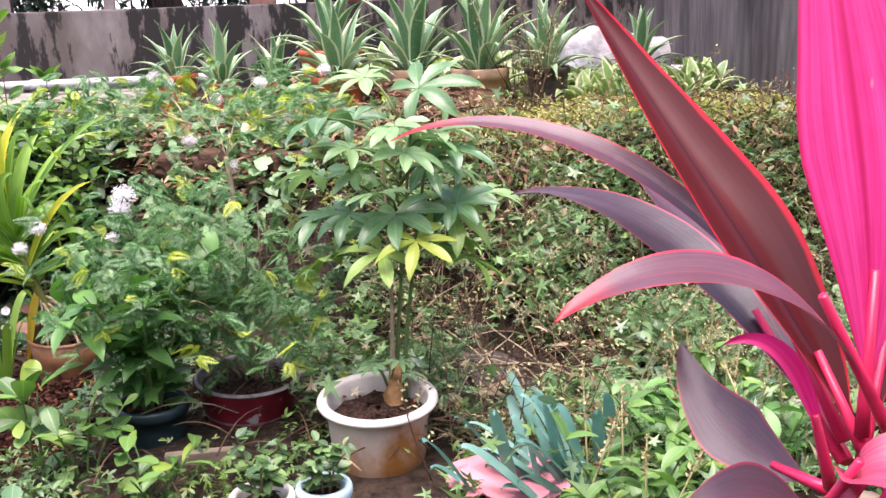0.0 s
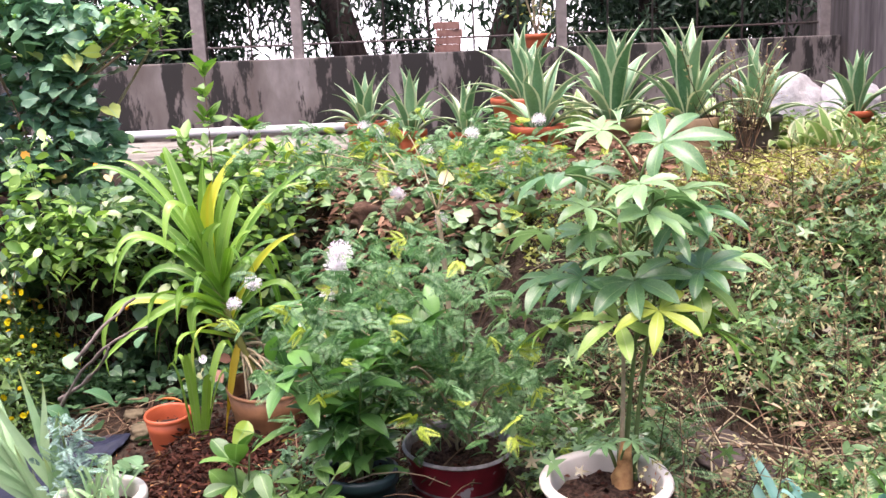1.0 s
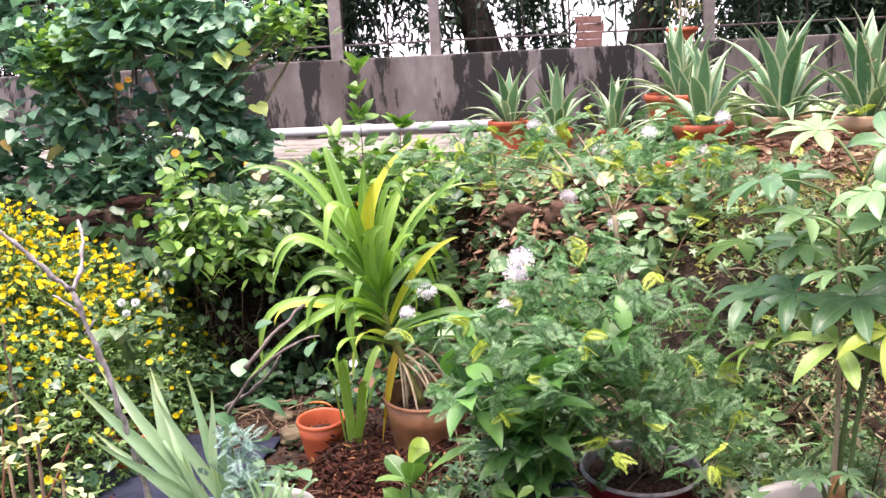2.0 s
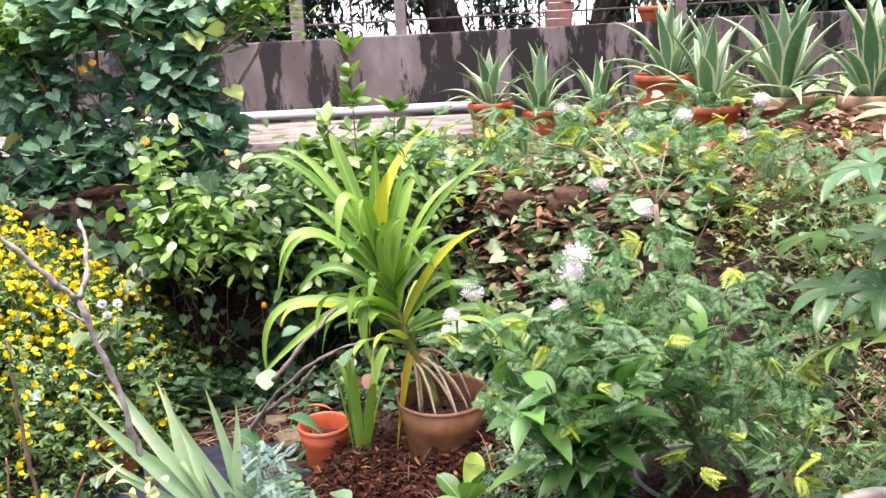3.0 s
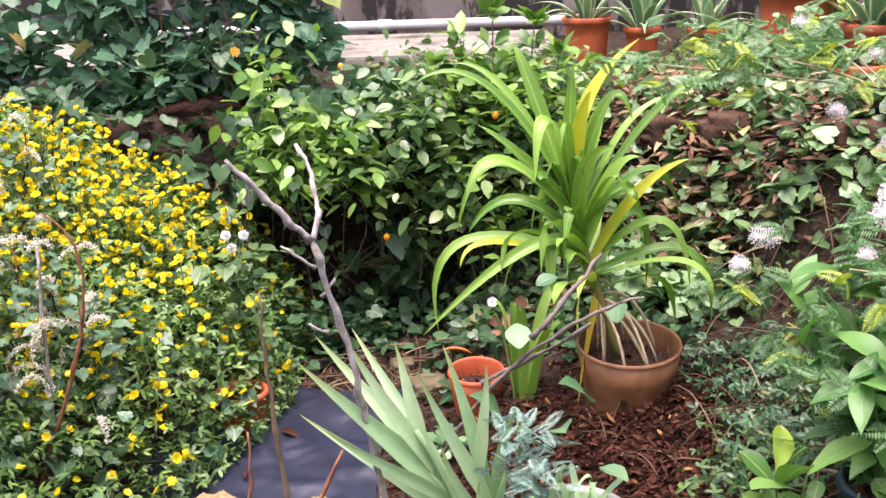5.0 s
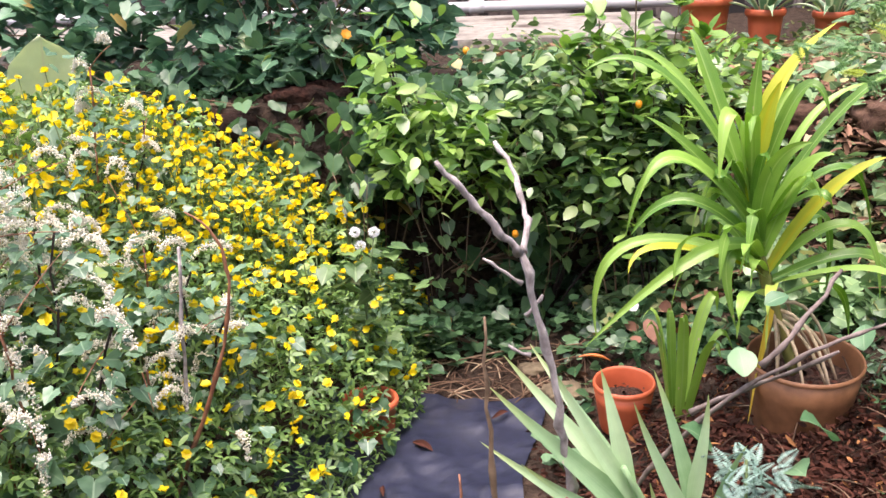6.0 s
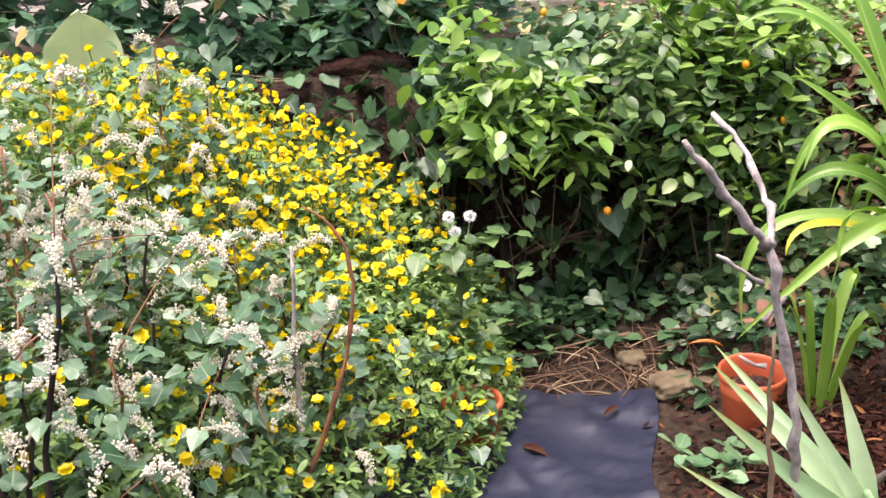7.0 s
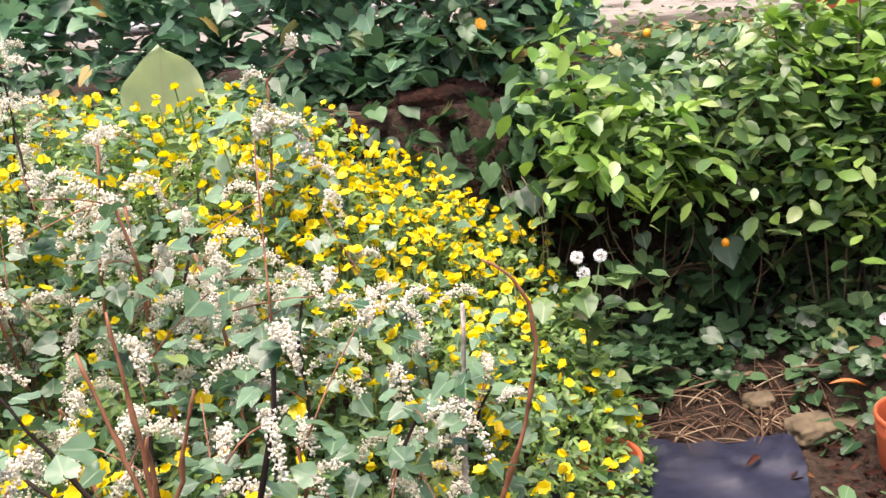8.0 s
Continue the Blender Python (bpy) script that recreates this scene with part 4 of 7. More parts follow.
# hubs of the outer leaves: place beside the pot's middle, blade length, droop, sideways tilt, and 1 for an old yellowing leaf
for i, (x, y, z, ln, droop, side, old) in enumerate([
    (-0.09, 0.06, 1.013, 0.17, -12, 10, 0), (0.02, 0.15, 1.11, 0.13, 12, -14, 0), (0.163, 0.09, 1.08, 0.17, 26, 24, 0), (0.155, 0.02, 0.95, 0.15, -4, -28, 0),
    (0.234, 0.02, 0.92, 0.14, -6, 10, 0), (0.095, -0.1, 0.935, 0.13, -8, -16, 0), (-0.13, 0.2, 0.84, 0.14, -14, 16, 0), (-0.02, 0.08, 0.86, 0.11, -10, -22, 0)]):
    money_leaf(np.array([0.1, 0.07, z - 0.1]), np.array([x, y, z]), ln, droop, side, i, bool(old))
for i, (x, y, z, ln, droop, side, old) in enumerate([
    (0.077, 0.0, 0.75, 0.17, -16, 10, 0), (0.23, 0.05, 0.736, 0.16, -20, 20, 1), (0.345, 0.1, 0.78, 0.12, -8, 14, 0), (-0.105, 0.15, 0.73, 0.16, -14, -14, 0),
    (-0.1, 0.1, 0.62, 0.14, -26, 14, 1), (0.03, -0.04, 0.66, 0.15, -24, -10, 1), (0.26, 0.03, 0.616, 0.16, -28, -10, 1), (0.255, 0.2, 0.765, 0.13, -8, 8, 0)]):
    money_leaf(np.array([0.09, 0.07, z - 0.06]), np.array([x, y, z]), ln, droop, side, i + 1, bool(old))
for i in range(17):
    head, z = i * 2.4, 0.64 + 0.4 * (i + 0.5) / 17
    reach = r.uniform(0.09, 0.21)
    money_leaf(np.array([0.09, 0.07, z - 0.08]), np.array([0.1 + reach * math.cos(head), 0.1 + reach * math.sin(head), z]), r.uniform(0.1, 0.14), r.uniform(-24, 10), r.uniform(-30, 30), i, z < 0.74)


# ---- powder-puff shrubs ----
def puff(parent, place, size, seed):
    r = np.random.default_rng(seed)
    s = Soup()
    k = 520
    d = r.normal(0, 1, (k, 3))
    d[:, 2] = d[:, 2] * 0.8 + 0.45
    d /= np.linalg.norm(d, axis=1)[:, None]
    hair = (np.array([[-0.02, 0, 0], [0.02, 0, 0], [0, 1, 0], [0.07, 0.9, 0], [-0.07, 0.9, 0], [0, 1.04, 0]]), np.array([(0, 1, 2), (3, 5, 4)]), np.array([[0, 0], [0, 0], [0, 0.8], [0, 1], [0, 1], [0, 1]], float))
    h, p = np.arctan2(d[:, 1], d[:, 0]), np.arcsin(d[:, 2])
    s.spread(hair, np.zeros((k, 3)), turns_of(h, p, r.uniform(0, 3, k)), size * r.uniform(0.4, 1.0, k))
    return part("flower", s.mesh("flower", L_PUFF), parent, "pale pink and white powder-puff flower", pose(*place))


def feathery(parent, centres, n, spread, size, seed, flat=0.5):
    r = np.random.default_rng(seed)
    c = np.array(centres)
    base = c[r.integers(0, len(c), n)] + r.normal(0, 1, (n, 3)) * spread
    h = r.uniform(-3.1, 3.1, n)
    s = Soup()
    for k in (-1, 0, 1):
        s.spread(FEATHER, base, turns_of(h + 0.75 * k + r.normal(0, 0.15, n), r.uniform(-0.9, 0.6, n), r.normal(0, flat, n)), size * r.uniform(0.6, 1.25, n))
    return s


puffbush = thing("potted_powder_puff_shrub", "feathery powder-puff shrub in a chipped red enamel pot", "potted plant", (-0.2, 3.08, 0.24))
pot(puffbush, (0, 0, 0), 0.166, 0.23, M_REDPOT, 0.7, 0.006, 0.012, 0.88, (3, 2), M_RIMGREY, "worn grey enamel rim")
cent = []
st = Soup()
for k, (dx, dy, dz) in enumerate([(-0.42, -0.2, 0.72), (-0.3, -0.36, 0.74), (-0.12, -0.3, 0.78), (0.05, -0.2, 0.7), (-0.5, -0.1, 0.56), (0.17, -0.1, 0.52), (-0.05, 0.1, 0.74), (0.2, 0.1, 0.44), (-0.25, 0.0, 0.76), (-0.42, -0.25, 0.52), (0.12, -0.3, 0.5), (-0.1, -0.42, 0.6), (0.0, 0.1, 0.5), (-0.2, -0.1, 0.62)]):
    j = k % 7
    ln = bezier([(0.03 + 0.03 * math.cos(j * 0.9), 0.03 * math.sin(j * 0.9), 0.18), (0.03 + dx * 0.15, dy * 0.2, dz * 0.6), (dx * 0.7, dy * 0.7, dz * 0.98), (dx, dy, dz)], 10)
    st.add(*tube(ln, (0.0048, 0.0036, 0.0016), 5, 0.08))
    cent += [ln[4], ln[6], ln[7], ln[8], ln[9], ln[9]]
part("stem", st.mesh("stem", M_PALESTEM), puffbush, kind="stuff")
part("foliage", feathery(puffbush, cent, 470, (0.09, 0.09, 0.075), 0.057, 21, 0.8).mesh("foliage", L_MIMOSA), puffbush, kind="stuff")
part("young_foliage", feathery(puffbush, cent, 44, (0.1, 0.1, 0.09), 0.052, 24, 0.8).mesh("young_foliage", L_FRESHMIMOSA), puffbush, "yellow-green young fronds", kind="stuff")
for i, (x, y, z) in enumerate([(-0.31, -0.08, 0.787), (-0.295, -0.08, 0.83), (-0.34, -0.08, 0.705), (-0.54, -0.08, 0.75), (-0.6, -0.08, 0.693), (-0.555, -0.05, 0.745)]):
    puff(puffbush, (x, y, z), 0.038 if i < 2 else 0.024, 100 + i)

sapling = thing("powder_puff_sapling", "thin forked powder-puff sapling with pinkish flowers", "shrub", (-0.22, 3.52, 0.36))
fork = np.array([-0.01, -0.02, 0.73])
part("trunk", Soup().add(*tube(bezier([(0, 0, -0.05), (0.03, 0, 0.3), (0.01, -0.02, 0.55), fork], 10), (0.0095, 0.008), 7, 0.08)).mesh("trunk", M_PALESTEM), sapling)
cent = []
for dx, dy, dz in ((-0.14, 0.0, 0.2), (0.17, 0.05, 0.13), (-0.42, 0.1, 0.2), (0.34, 0.1, 0.14), (-0.25, 0.25, 0.22), (0.1, 0.25, 0.22), (0.22, 0.2, 0.1), (-0.62, 0.25, 0.16), (0.48, 0.3, 0.18), (-0.45, 0.45, 0.2), (0.2, 0.45, 0.18), (-0.1, 0.5, 0.2)):
    end = fork + (dx, dy, dz)
    ln = bezier([fork if abs(dx) < 0.2 else fork + np.array([math.copysign(0.12, dx), 0, 0.12]), fork + (dx * 0.6, dy * 0.5, dz * 0.9), end], 8)
    part("limb", Soup().add(*tube(ln, (0.0032, 0.0014), 5, 0.08)).mesh("limb", M_PALESTEM), sapling)
    cent += [ln[4], ln[6], ln[7], ln[7]]
part("foliage", feathery(sapling, cent, 210, (0.11, 0.1, 0.04), 0.058, 22, 0.5).mesh("foliage", L_MIMOSA), sapling, kind="stuff")
part("young_foliage", feathery(sapling, cent, 60, (0.12, 0.12, 0.05), 0.055, 25, 0.5).mesh("young_foliage", L_FRESHMIMOSA), sapling, "yellow-green young fronds", kind="stuff")
for i, (x, y, z) in enumerate([(0.118, 0.23, 0.948), (0.235, 0.23, 0.866), (0.29, 0.23, 0.881), (0.21, 0.23, 0.825), (0.348, 0.23, 0.986), (-0.042, 0.23, 0.897), (-0.204, 0.23, 0.959), (-0.249, 0.23, 0.989), (0.0, 0.2, 0.66), (-0.15, 0.2, 0.756), (-0.14, 0.2, 0.75)]):
    puff(sapling, (x, y, z), 0.027, 140 + i)

# ---- broad-leaved plants in front ----
def broad_plant(name, label, place, stems, leaf_n, size, material, seed, shape=OVATE, pot_args=None, height=0.4, spread=0.2, category="plant", stem_m=None, tipped=0.6, as_parts=False, pitch=(-0.4, 0.9)):
    """A leafy plant: several stems, leaves set along them, crowded to the tips."""
    r = np.random.default_rng(seed)
    t = thing(name, label, category, place)
    if pot_args:
        pot(t, *pot_args)
    z0 = pot_args[2] * 0.8 if pot_args else -0.03
    P, H, Q = [], [], []
    for k in range(stems):
        a = k * 2.4 + r.uniform(-0.4, 0.4)
        h = height * r.uniform(0.7, 1.1)
        q = spread * r.uniform(0.35, 1.0)
        ln = bezier([(0.02 * math.cos(a), 0.02 * math.sin(a), z0), (q * 0.25 * math.cos(a), q * 0.25 * math.sin(a), z0 + h * 0.5), (q * math.cos(a), q * math.sin(a), z0 + h)], 10)
        part("stem", Soup().add(*tube(ln, (0.012 * height**0.5 * 0.75, 0.0022), 5, 0.06)).mesh("stem", stem_m or M_GREENSTEM), t)
        for i in range(leaf_n // stems):
            u = 1 - (1 - tipped * r.uniform(0, 1) ** 0.6) * r.uniform(0, 1)
            j = min(9, int(u * 9.99))
            P.append(ln[j])
            H.append(i * 2.4 + r.uniform(-0.3, 0.3))
            Q.append(r.uniform(*pitch) * (0.4 + u * 0.6))
    n = len(P)
    sizes = size * r.uniform(0.6, 1.15, n)
    turns = turns_of(np.array(H), np.array(Q), r.normal(0, 0.3, n))
    if as_parts:
        me = Soup().add(*shape).mesh("leaf_blade", material)
        for p, m3, sz in zip(P, turns, sizes):
            m = Matrix([[*(m3[i] * sz), p[i]] for i in range(3)] + [[0, 0, 0, 1]])
            part("leaf", me, t, "", m)
    else:
        part("leaves", Soup().spread(shape, np.array(P), turns, sizes).mesh("leaves", material), t, kind="stuff")
    return t


FINE = strap([(0, 0, 0), (0, 0.3, 0.05), (0, 0.7, 0.05), (0, 1, -0.15)], 0.42, 9, 3, 0.3, shape="oval")
SPOON = strap([(0, 0, 0), (0, 0.3, 0.06), (0, 0.7, 0.06), (0, 1, -0.06)], 0.5, 11, 5, 0.22, shape="spoon", wave=0.015)
L_YOUNG = leaf("young_leaf_single", (0.05, 0.13, 0.025), (0.14, 0.26, 0.06), odd=(0.22, 0.32, 0.05), odd_share=0.1, stripe=(0.2, 0.33, 0.11), stripe_at=(0.0, 0.1), by="object", rough=0.38)
L_LUSH = leaf("lush_leaf", (0.03, 0.11, 0.022), (0.13, 0.28, 0.065), stripe=(0.14, 0.3, 0.08), stripe_at=(0.0, 0.1), by="object", rough=0.36)
L_ROUNDL = leaf("round_grey_green_leaf", (0.07, 0.17, 0.07), (0.17, 0.29, 0.145), stripe=(0.22, 0.34, 0.18), stripe_at=(0.0, 0.08), by="object", rough=0.42)

lush = broad_plant("potted_broadleaf_plant", "lush green broad-leaved plant in a dark teal pot", (-0.47, 2.93, 0.27), 14, 266, 0.115, L_LUSH, 41, FINE, ((0, 0, 0), 0.11, 0.19, M_TEAL, 0.8), 0.46, 0.27, "potted plant", as_parts=True, tipped=0.3, pitch=(-0.4, 1.1))
plank = tagged(new("plank", bm_mesh("plank", block(-0.42, -0.2, 2.72, 2.75, 0.33, 0.375, 0.004), M_PLANK)), "short weathered plank propped between pots", "plank")
broad_plant("seedling", "light green seedling with spoon-shaped leaves", (-0.64, 2.7, 0.3), 5, 40, 0.085, L_YOUNG, 42, SPOON, None, 0.3, 0.14, "plant", as_parts=True, tipped=0.7)
broad_plant("seedling", "light green seedling among the pots", (-0.42, 2.5, 0.32), 5, 40, 0.08, L_YOUNG, 43, SPOON, None, 0.22, 0.15, "plant", as_parts=True)
broad_plant("seedling", "pale green seedling with a tall spoon-shaped leaf", (-0.76, 2.72, 0.3), 2, 10, 0.13, L_YOUNG, 44, SPOON, None, 0.42, 0.05, "plant", as_parts=True, pitch=(0.3, 1.4))
broad_plant("ground_plant", "grey-green round-leaved plant near the path", (-0.92, 2.35, 0.24), 8, 90, 0.07, L_ROUNDL, 45, ROUND, None, 0.26, 0.22, "plant", as_parts=True)

broad_plant("potted_seedling", "small leggy seedling in a little white pot", (-0.13, 2.2, 0.36), 6, 84, 0.042, L_HEART, 46, OVAL, ((0, 0, 0), 0.078, 0.14, M_WHITERIM, 0.78), 0.14, 0.09, "potted plant", stem_m=M_STEM)
broad_plant("potted_seedling", "small seedling in a pale blue plastic pot", (0.015, 2.22, 0.36), 7, 98, 0.038, L_HEART, 47, OVAL, ((0, 0, 0), 0.068, 0.14, M_BLUEPOT, 0.75), 0.13, 0.1, "potted plant", stem_m=M_STEM)

# ---- strap-leaved plant in the brown pot ----
pandan = thing("potted_screw_pine", "screw pine with stilt roots in a brown clay pot", "potted plant", (-0.885, 3.86, 0.15))
pot(pandan, (0, 0, 0), 0.158, 0.265, M_BROWNPOT, 0.74, 0.003, 0.016, 0.72, (5, 0))
crown = np.array([-0.17, -0.02, 0.70])
sheath = np.array([-0.1, -0.02, 0.42])
part("trunk", Soup().add(*tube(bezier([(-0.02, 0.0, 0.2), (-0.07, 0, 0.34), sheath, crown - (0, 0, 0.05)], 10), (0.016, 0.014, 0.018, 0.012), 9, 0.06)).mesh("trunk", surface("leafy_stem", (0.1, 0.13, 0.03), (0.26, 0.24, 0.06), 30, 0.7, 0.5, 0.004, stretch=(1, 1, 0.25))), pandan, "yellow-green sheathed stem")
r = np.random.default_rng(51)
for i in range(11):
    a = i * 0.57 - 3.1 + r.uniform(-0.25, 0.25)
    st_ = np.array([-0.08 - 0.02 * r.uniform(0, 1.3), 0, r.uniform(0.36, 0.44)])
    end = np.array([r.uniform(0.06, 0.125) * math.cos(a), 0.11 * math.sin(a), 0.19])
    part("root", Soup().add(*tube(bezier([st_, st_ * 0.35 + end * 0.65 + (0, 0, r.uniform(0.08, 0.2)), end], 9), (0.0058, 0.005, 0.0042), 6, 0.2)).mesh("root", M_ROOT), pandan)


def arching(parent, base, heading, lift, length, width, material, droop, seed, name="leaf"):
    r = np.random.default_rng(seed)
    d = np.array([math.cos(heading), math.sin(heading), 0])
    up = np.array([0, 0, 1.0])
    e = math.radians(lift)
    dirv = d * math.cos(e) + up * math.sin(e)
    side0 = np.cross(d, up)
    p1 = base + dirv * length * 0.5
    p1 = p1 + side0 * length * r.uniform(-0.05, 0.05)
    p2 = base + dirv * length * 0.88 + d * length * 0.12 * droop + up * length * 0.1 * droop + side0 * length * r.uniform(-0.08, 0.08)
    p3 = base + dirv * length * (0.9 - droop * 0.35) + d * length * droop * 0.45 - up * length * droop
    side = np.cross(d, up)
    hint = np.cross(side, dirv) + side * r.uniform(-0.5, 0.5)
    return part(name, Soup().add(*strap([base, p1, p2, p3], width, 14, 3, 0.35, hint)).mesh(name, material), parent)


def pine_leaf(low, mx, mz, tx, tz, dy, w, material, label=""):
    """One strap leaf: low says how far down the stem it starts; mx, mz its bend and tx, tz its tip beside the crown; dy its depth."""
    b = crown + (sheath - crown) * low
    m_, e = crown + (mx, dy * 0.6, mz), crown + (tx, dy, tz)
    c = 2 * m_ - (b + e) / 2
    d = e - b
    hint = np.array([-d[0] * 0.5, -0.55, 0.8]) if abs(d[0]) > 0.12 else np.array([-d[0] * 2, -1.0, 0.25])
    part("leaf", Soup().add(*strap([b, b * 0.35 + c * 0.65, c * 0.65 + e * 0.35, e], w, 16, 5, 0.4, hint, curl=r.uniform(-0.35, 0.35))).mesh("leaf", material), pandan, label)


for i, (low, mx, mz, tx, tz, dy, w) in enumerate([
    (0.1, -0.23, 0.34, -0.445, 0.36, -0.05, 0.03), (0.15, -0.17, 0.3, -0.33, 0.4, 0.06, 0.028), (0.1, -0.11, 0.31, -0.16, 0.44, 0.1, 0.046), (0.0, -0.085, 0.26, -0.12, 0.1, -0.16, 0.044),
    (0.0, -0.01, 0.22, 0.0, 0.4, 0.0, 0.042), (0.0, 0.03, 0.27, 0.18, 0.46, 0.0, 0.046), (0.0, 0.006, 0.2, 0.04, 0.33, -0.06, 0.046), (0.05, 0.085, 0.3, 0.15, 0.25, -0.1, 0.036),
    (0.3, 0.25, 0.27, 0.52, 0.38, 0.05, 0.026), (0.35, 0.16, 0.2, 0.37, 0.28, 0.16, 0.024), (0.3, -0.2, 0.15, -0.31, 0.06, -0.15, 0.036), (0.35, -0.21, 0.14, -0.335, -0.05, -0.1, 0.032)]):
    pine_leaf(low, mx, mz, tx, tz, dy, w, L_FRESHSTRAP if i in (5, 6) else L_PANDAN)
for i, (low, mx, mz, tx, tz, dy, w) in enumerate([
    (0.7, 0.18, 0.03, 0.32, 0.13, -0.05, 0.038), (0.5, -0.16, 0.005, -0.305, -0.1, 0.05, 0.04), (0.6, -0.13, -0.1, -0.44, -0.34, -0.15, 0.036), (0.6, -0.33, -0.1, -0.4, -0.37, -0.05, 0.03),
    (0.6, -0.067, -0.12, -0.045, -0.31, -0.1, 0.04), (0.7, 0.19, -0.04, 0.225, -0.29, 0.05, 0.03), (0.7, 0.25, -0.05, 0.335, -0.26, -0.05, 0.032), (0.5, 0.1, 0.08, 0.17, 0.15, -0.1, 0.056),
    (0.2, 0.06, 0.18, 0.12, 0.29, 0.12, 0.046), (0.7, -0.23, -0.09, -0.33, -0.15, -0.12, 0.024), (0.3, -0.12, 0.1, -0.27, 0.22, 0.08, 0.04), (0.3, 0.02, 0.12, 0.09, 0.2, -0.18, 0.046)]):
    pine_leaf(low, mx, mz, tx, tz, dy, w, L_FRESHSTRAP if i in (0, 9) else L_PANDAN)
for i in range(30):
    s = (i + 0.5) / 30
    arching(pandan, crown + (sheath - crown) * s, (1.1 if i % 2 else -1.7) + r.uniform(-1.3, 1.3), 76 - 66 * s + r.uniform(-12, 12), r.uniform(0.26, 0.44), r.uniform(0.032, 0.046), L_PANDAN, r.uniform(0.25, 0.7), 300 + i)
part("leaf", Soup().add(*strap([sheath, sheath + (-0.03, -0.03, -0.08), sheath + (-0.05, -0.06, -0.2), sheath + (-0.06, -0.07, -0.33)], 0.034, 12, 3, 0.5, (0.4, -1, 0), curl=1.2)).mesh("leaf", L_YELLOWSTRAP), pandan, "dead yellow hanging leaf")

L_LUSHSTRAP = leaf("dark_strap_leaf", (0.08, 0.2, 0.025), (0.24, 0.4, 0.07), stripe=(0.26, 0.4, 0.12), stripe_at=(0.0, 0.12), veins=0.2, by="object", rough=0.34, mottle=12)
offset = thing("screw_pine_offset", "upright strap-leaved offset growing beside the orange pot", "plant", (-1.2, 3.98, 0.1))
for i in range(7):
    a = i * 2.4
    arching(offset, np.array([0.02 * math.cos(a), 0.02 * math.sin(a), 0.0]), a + r.uniform(-0.3, 0.3), r.uniform(76, 89), r.uniform(0.46, 0.62), 0.034, L_LUSHSTRAP, r.uniform(0.05, 0.3), 380 + i)

# ---- pots on the soil patch ----
small_orange = thing("flower_pot", "orange plastic pot with dry soil on the leaf litter", "flower pot", (-1.345, 4.1, 0.055))
pot(small_orange, (0, 0, 0), 0.096, 0.165, M_TERRA, 0.74, 0.004, 0.024, 0.62, (4, 0))
hid_orange = thing("flower_pot", "orange plastic pot half hidden by yellow flowers", "flower pot", (-2.13, 4.08, 0.0))
pot(hid_orange, (0, 0, 0), 0.09, 0.17, M_TERRA, 0.74, 0.008, 0.025, 0.8)
cement = thing("potted_grass_plant", "pale cement pot with short blades", "potted plant", (-1.16, 2.79, 0.14))
pot(cement, (0, 0, 0), 0.125, 0.34, M_CEMENT, 0.78, 0.018, 0.04, 0.85)
for i in range(26):
    arching(cement, np.array([r.normal(0, 0.035), r.normal(0, 0.035), 0.29]), i * 2.4, r.uniform(45, 85), r.uniform(0.1, 0.2), 0.014, L_IRIS, 0.15, 430 + i, "blade")

# variegated plant close to the path
var = thing("variegated_shrub", "cream and green variegated shrub beside the path", "shrub", (-1.1, 1.6, 0.1))
vs, P = Soup(), []
for i in range(6):
    a = i * 1.1
    ln = bezier([(0, 0, 0), (0.03 * math.cos(a), 0.03 * math.sin(a), 0.5), (0.07 * math.cos(a), 0.05 * math.sin(a), 0.96 + 0.025 * i)], 10)
    vs.add(*tube(ln, (0.0045, 0.0025), 5))
    P += list(ln[5:]) + [ln[9], ln[9], ln[8]]
part("stem", vs.mesh("stems", M_STEM), var, kind="stuff")
P = np.array(P)[r.integers(0, len(P), 260)] + r.normal(0, 0.015, (260, 3))
me = Soup().add(*FINE).mesh("leaf_blade", leaf("cream_leaf", (0.42, 0.46, 0.16), (0.66, 0.66, 0.34), stripe=(0.3, 0.4, 0.12), stripe_at=(0.1, 0.35), by="object", rough=0.4))
for p, m3 in zip(P, loose_turns(260, (-0.3, 0.9))):
    sz = r.uniform(0.014, 0.027)
    part("leaf", me, var, "", Matrix([[*(m3[i] * sz), p[i]] for i in range(3)] + [[0, 0, 0, 1]]))

# ---- iris fan, sprig and dead branches ----
iris = thing("iris_clump", "fan of pale grey-green iris blades", "plant", (-1.37, 2.92, 0.34))
def iris_blade(bx, bz, tx, tz, bow, w, dy=0.0):
    """One sword-shaped blade from its sheath to its tip; bow lifts or drops its middle."""
    b, e = np.array([bx, 0, bz]), np.array([tx, dy, tz])
    root = np.array([bx * 0.85 + 0.02, 0.02, bz - 0.09])
    side = np.array([-(e - b)[2], 0, (e - b)[0]]) * (-1 if e[0] < b[0] else 1)
    part("blade", Soup().add(*strap([root, b, (b + e) / 2 - side * bow, e], w * 1.35, 18, 5, 0.3, (r.normal(0, 0.25), -1, 0.45), "sword")).mesh("blade", L_IRIS), iris)


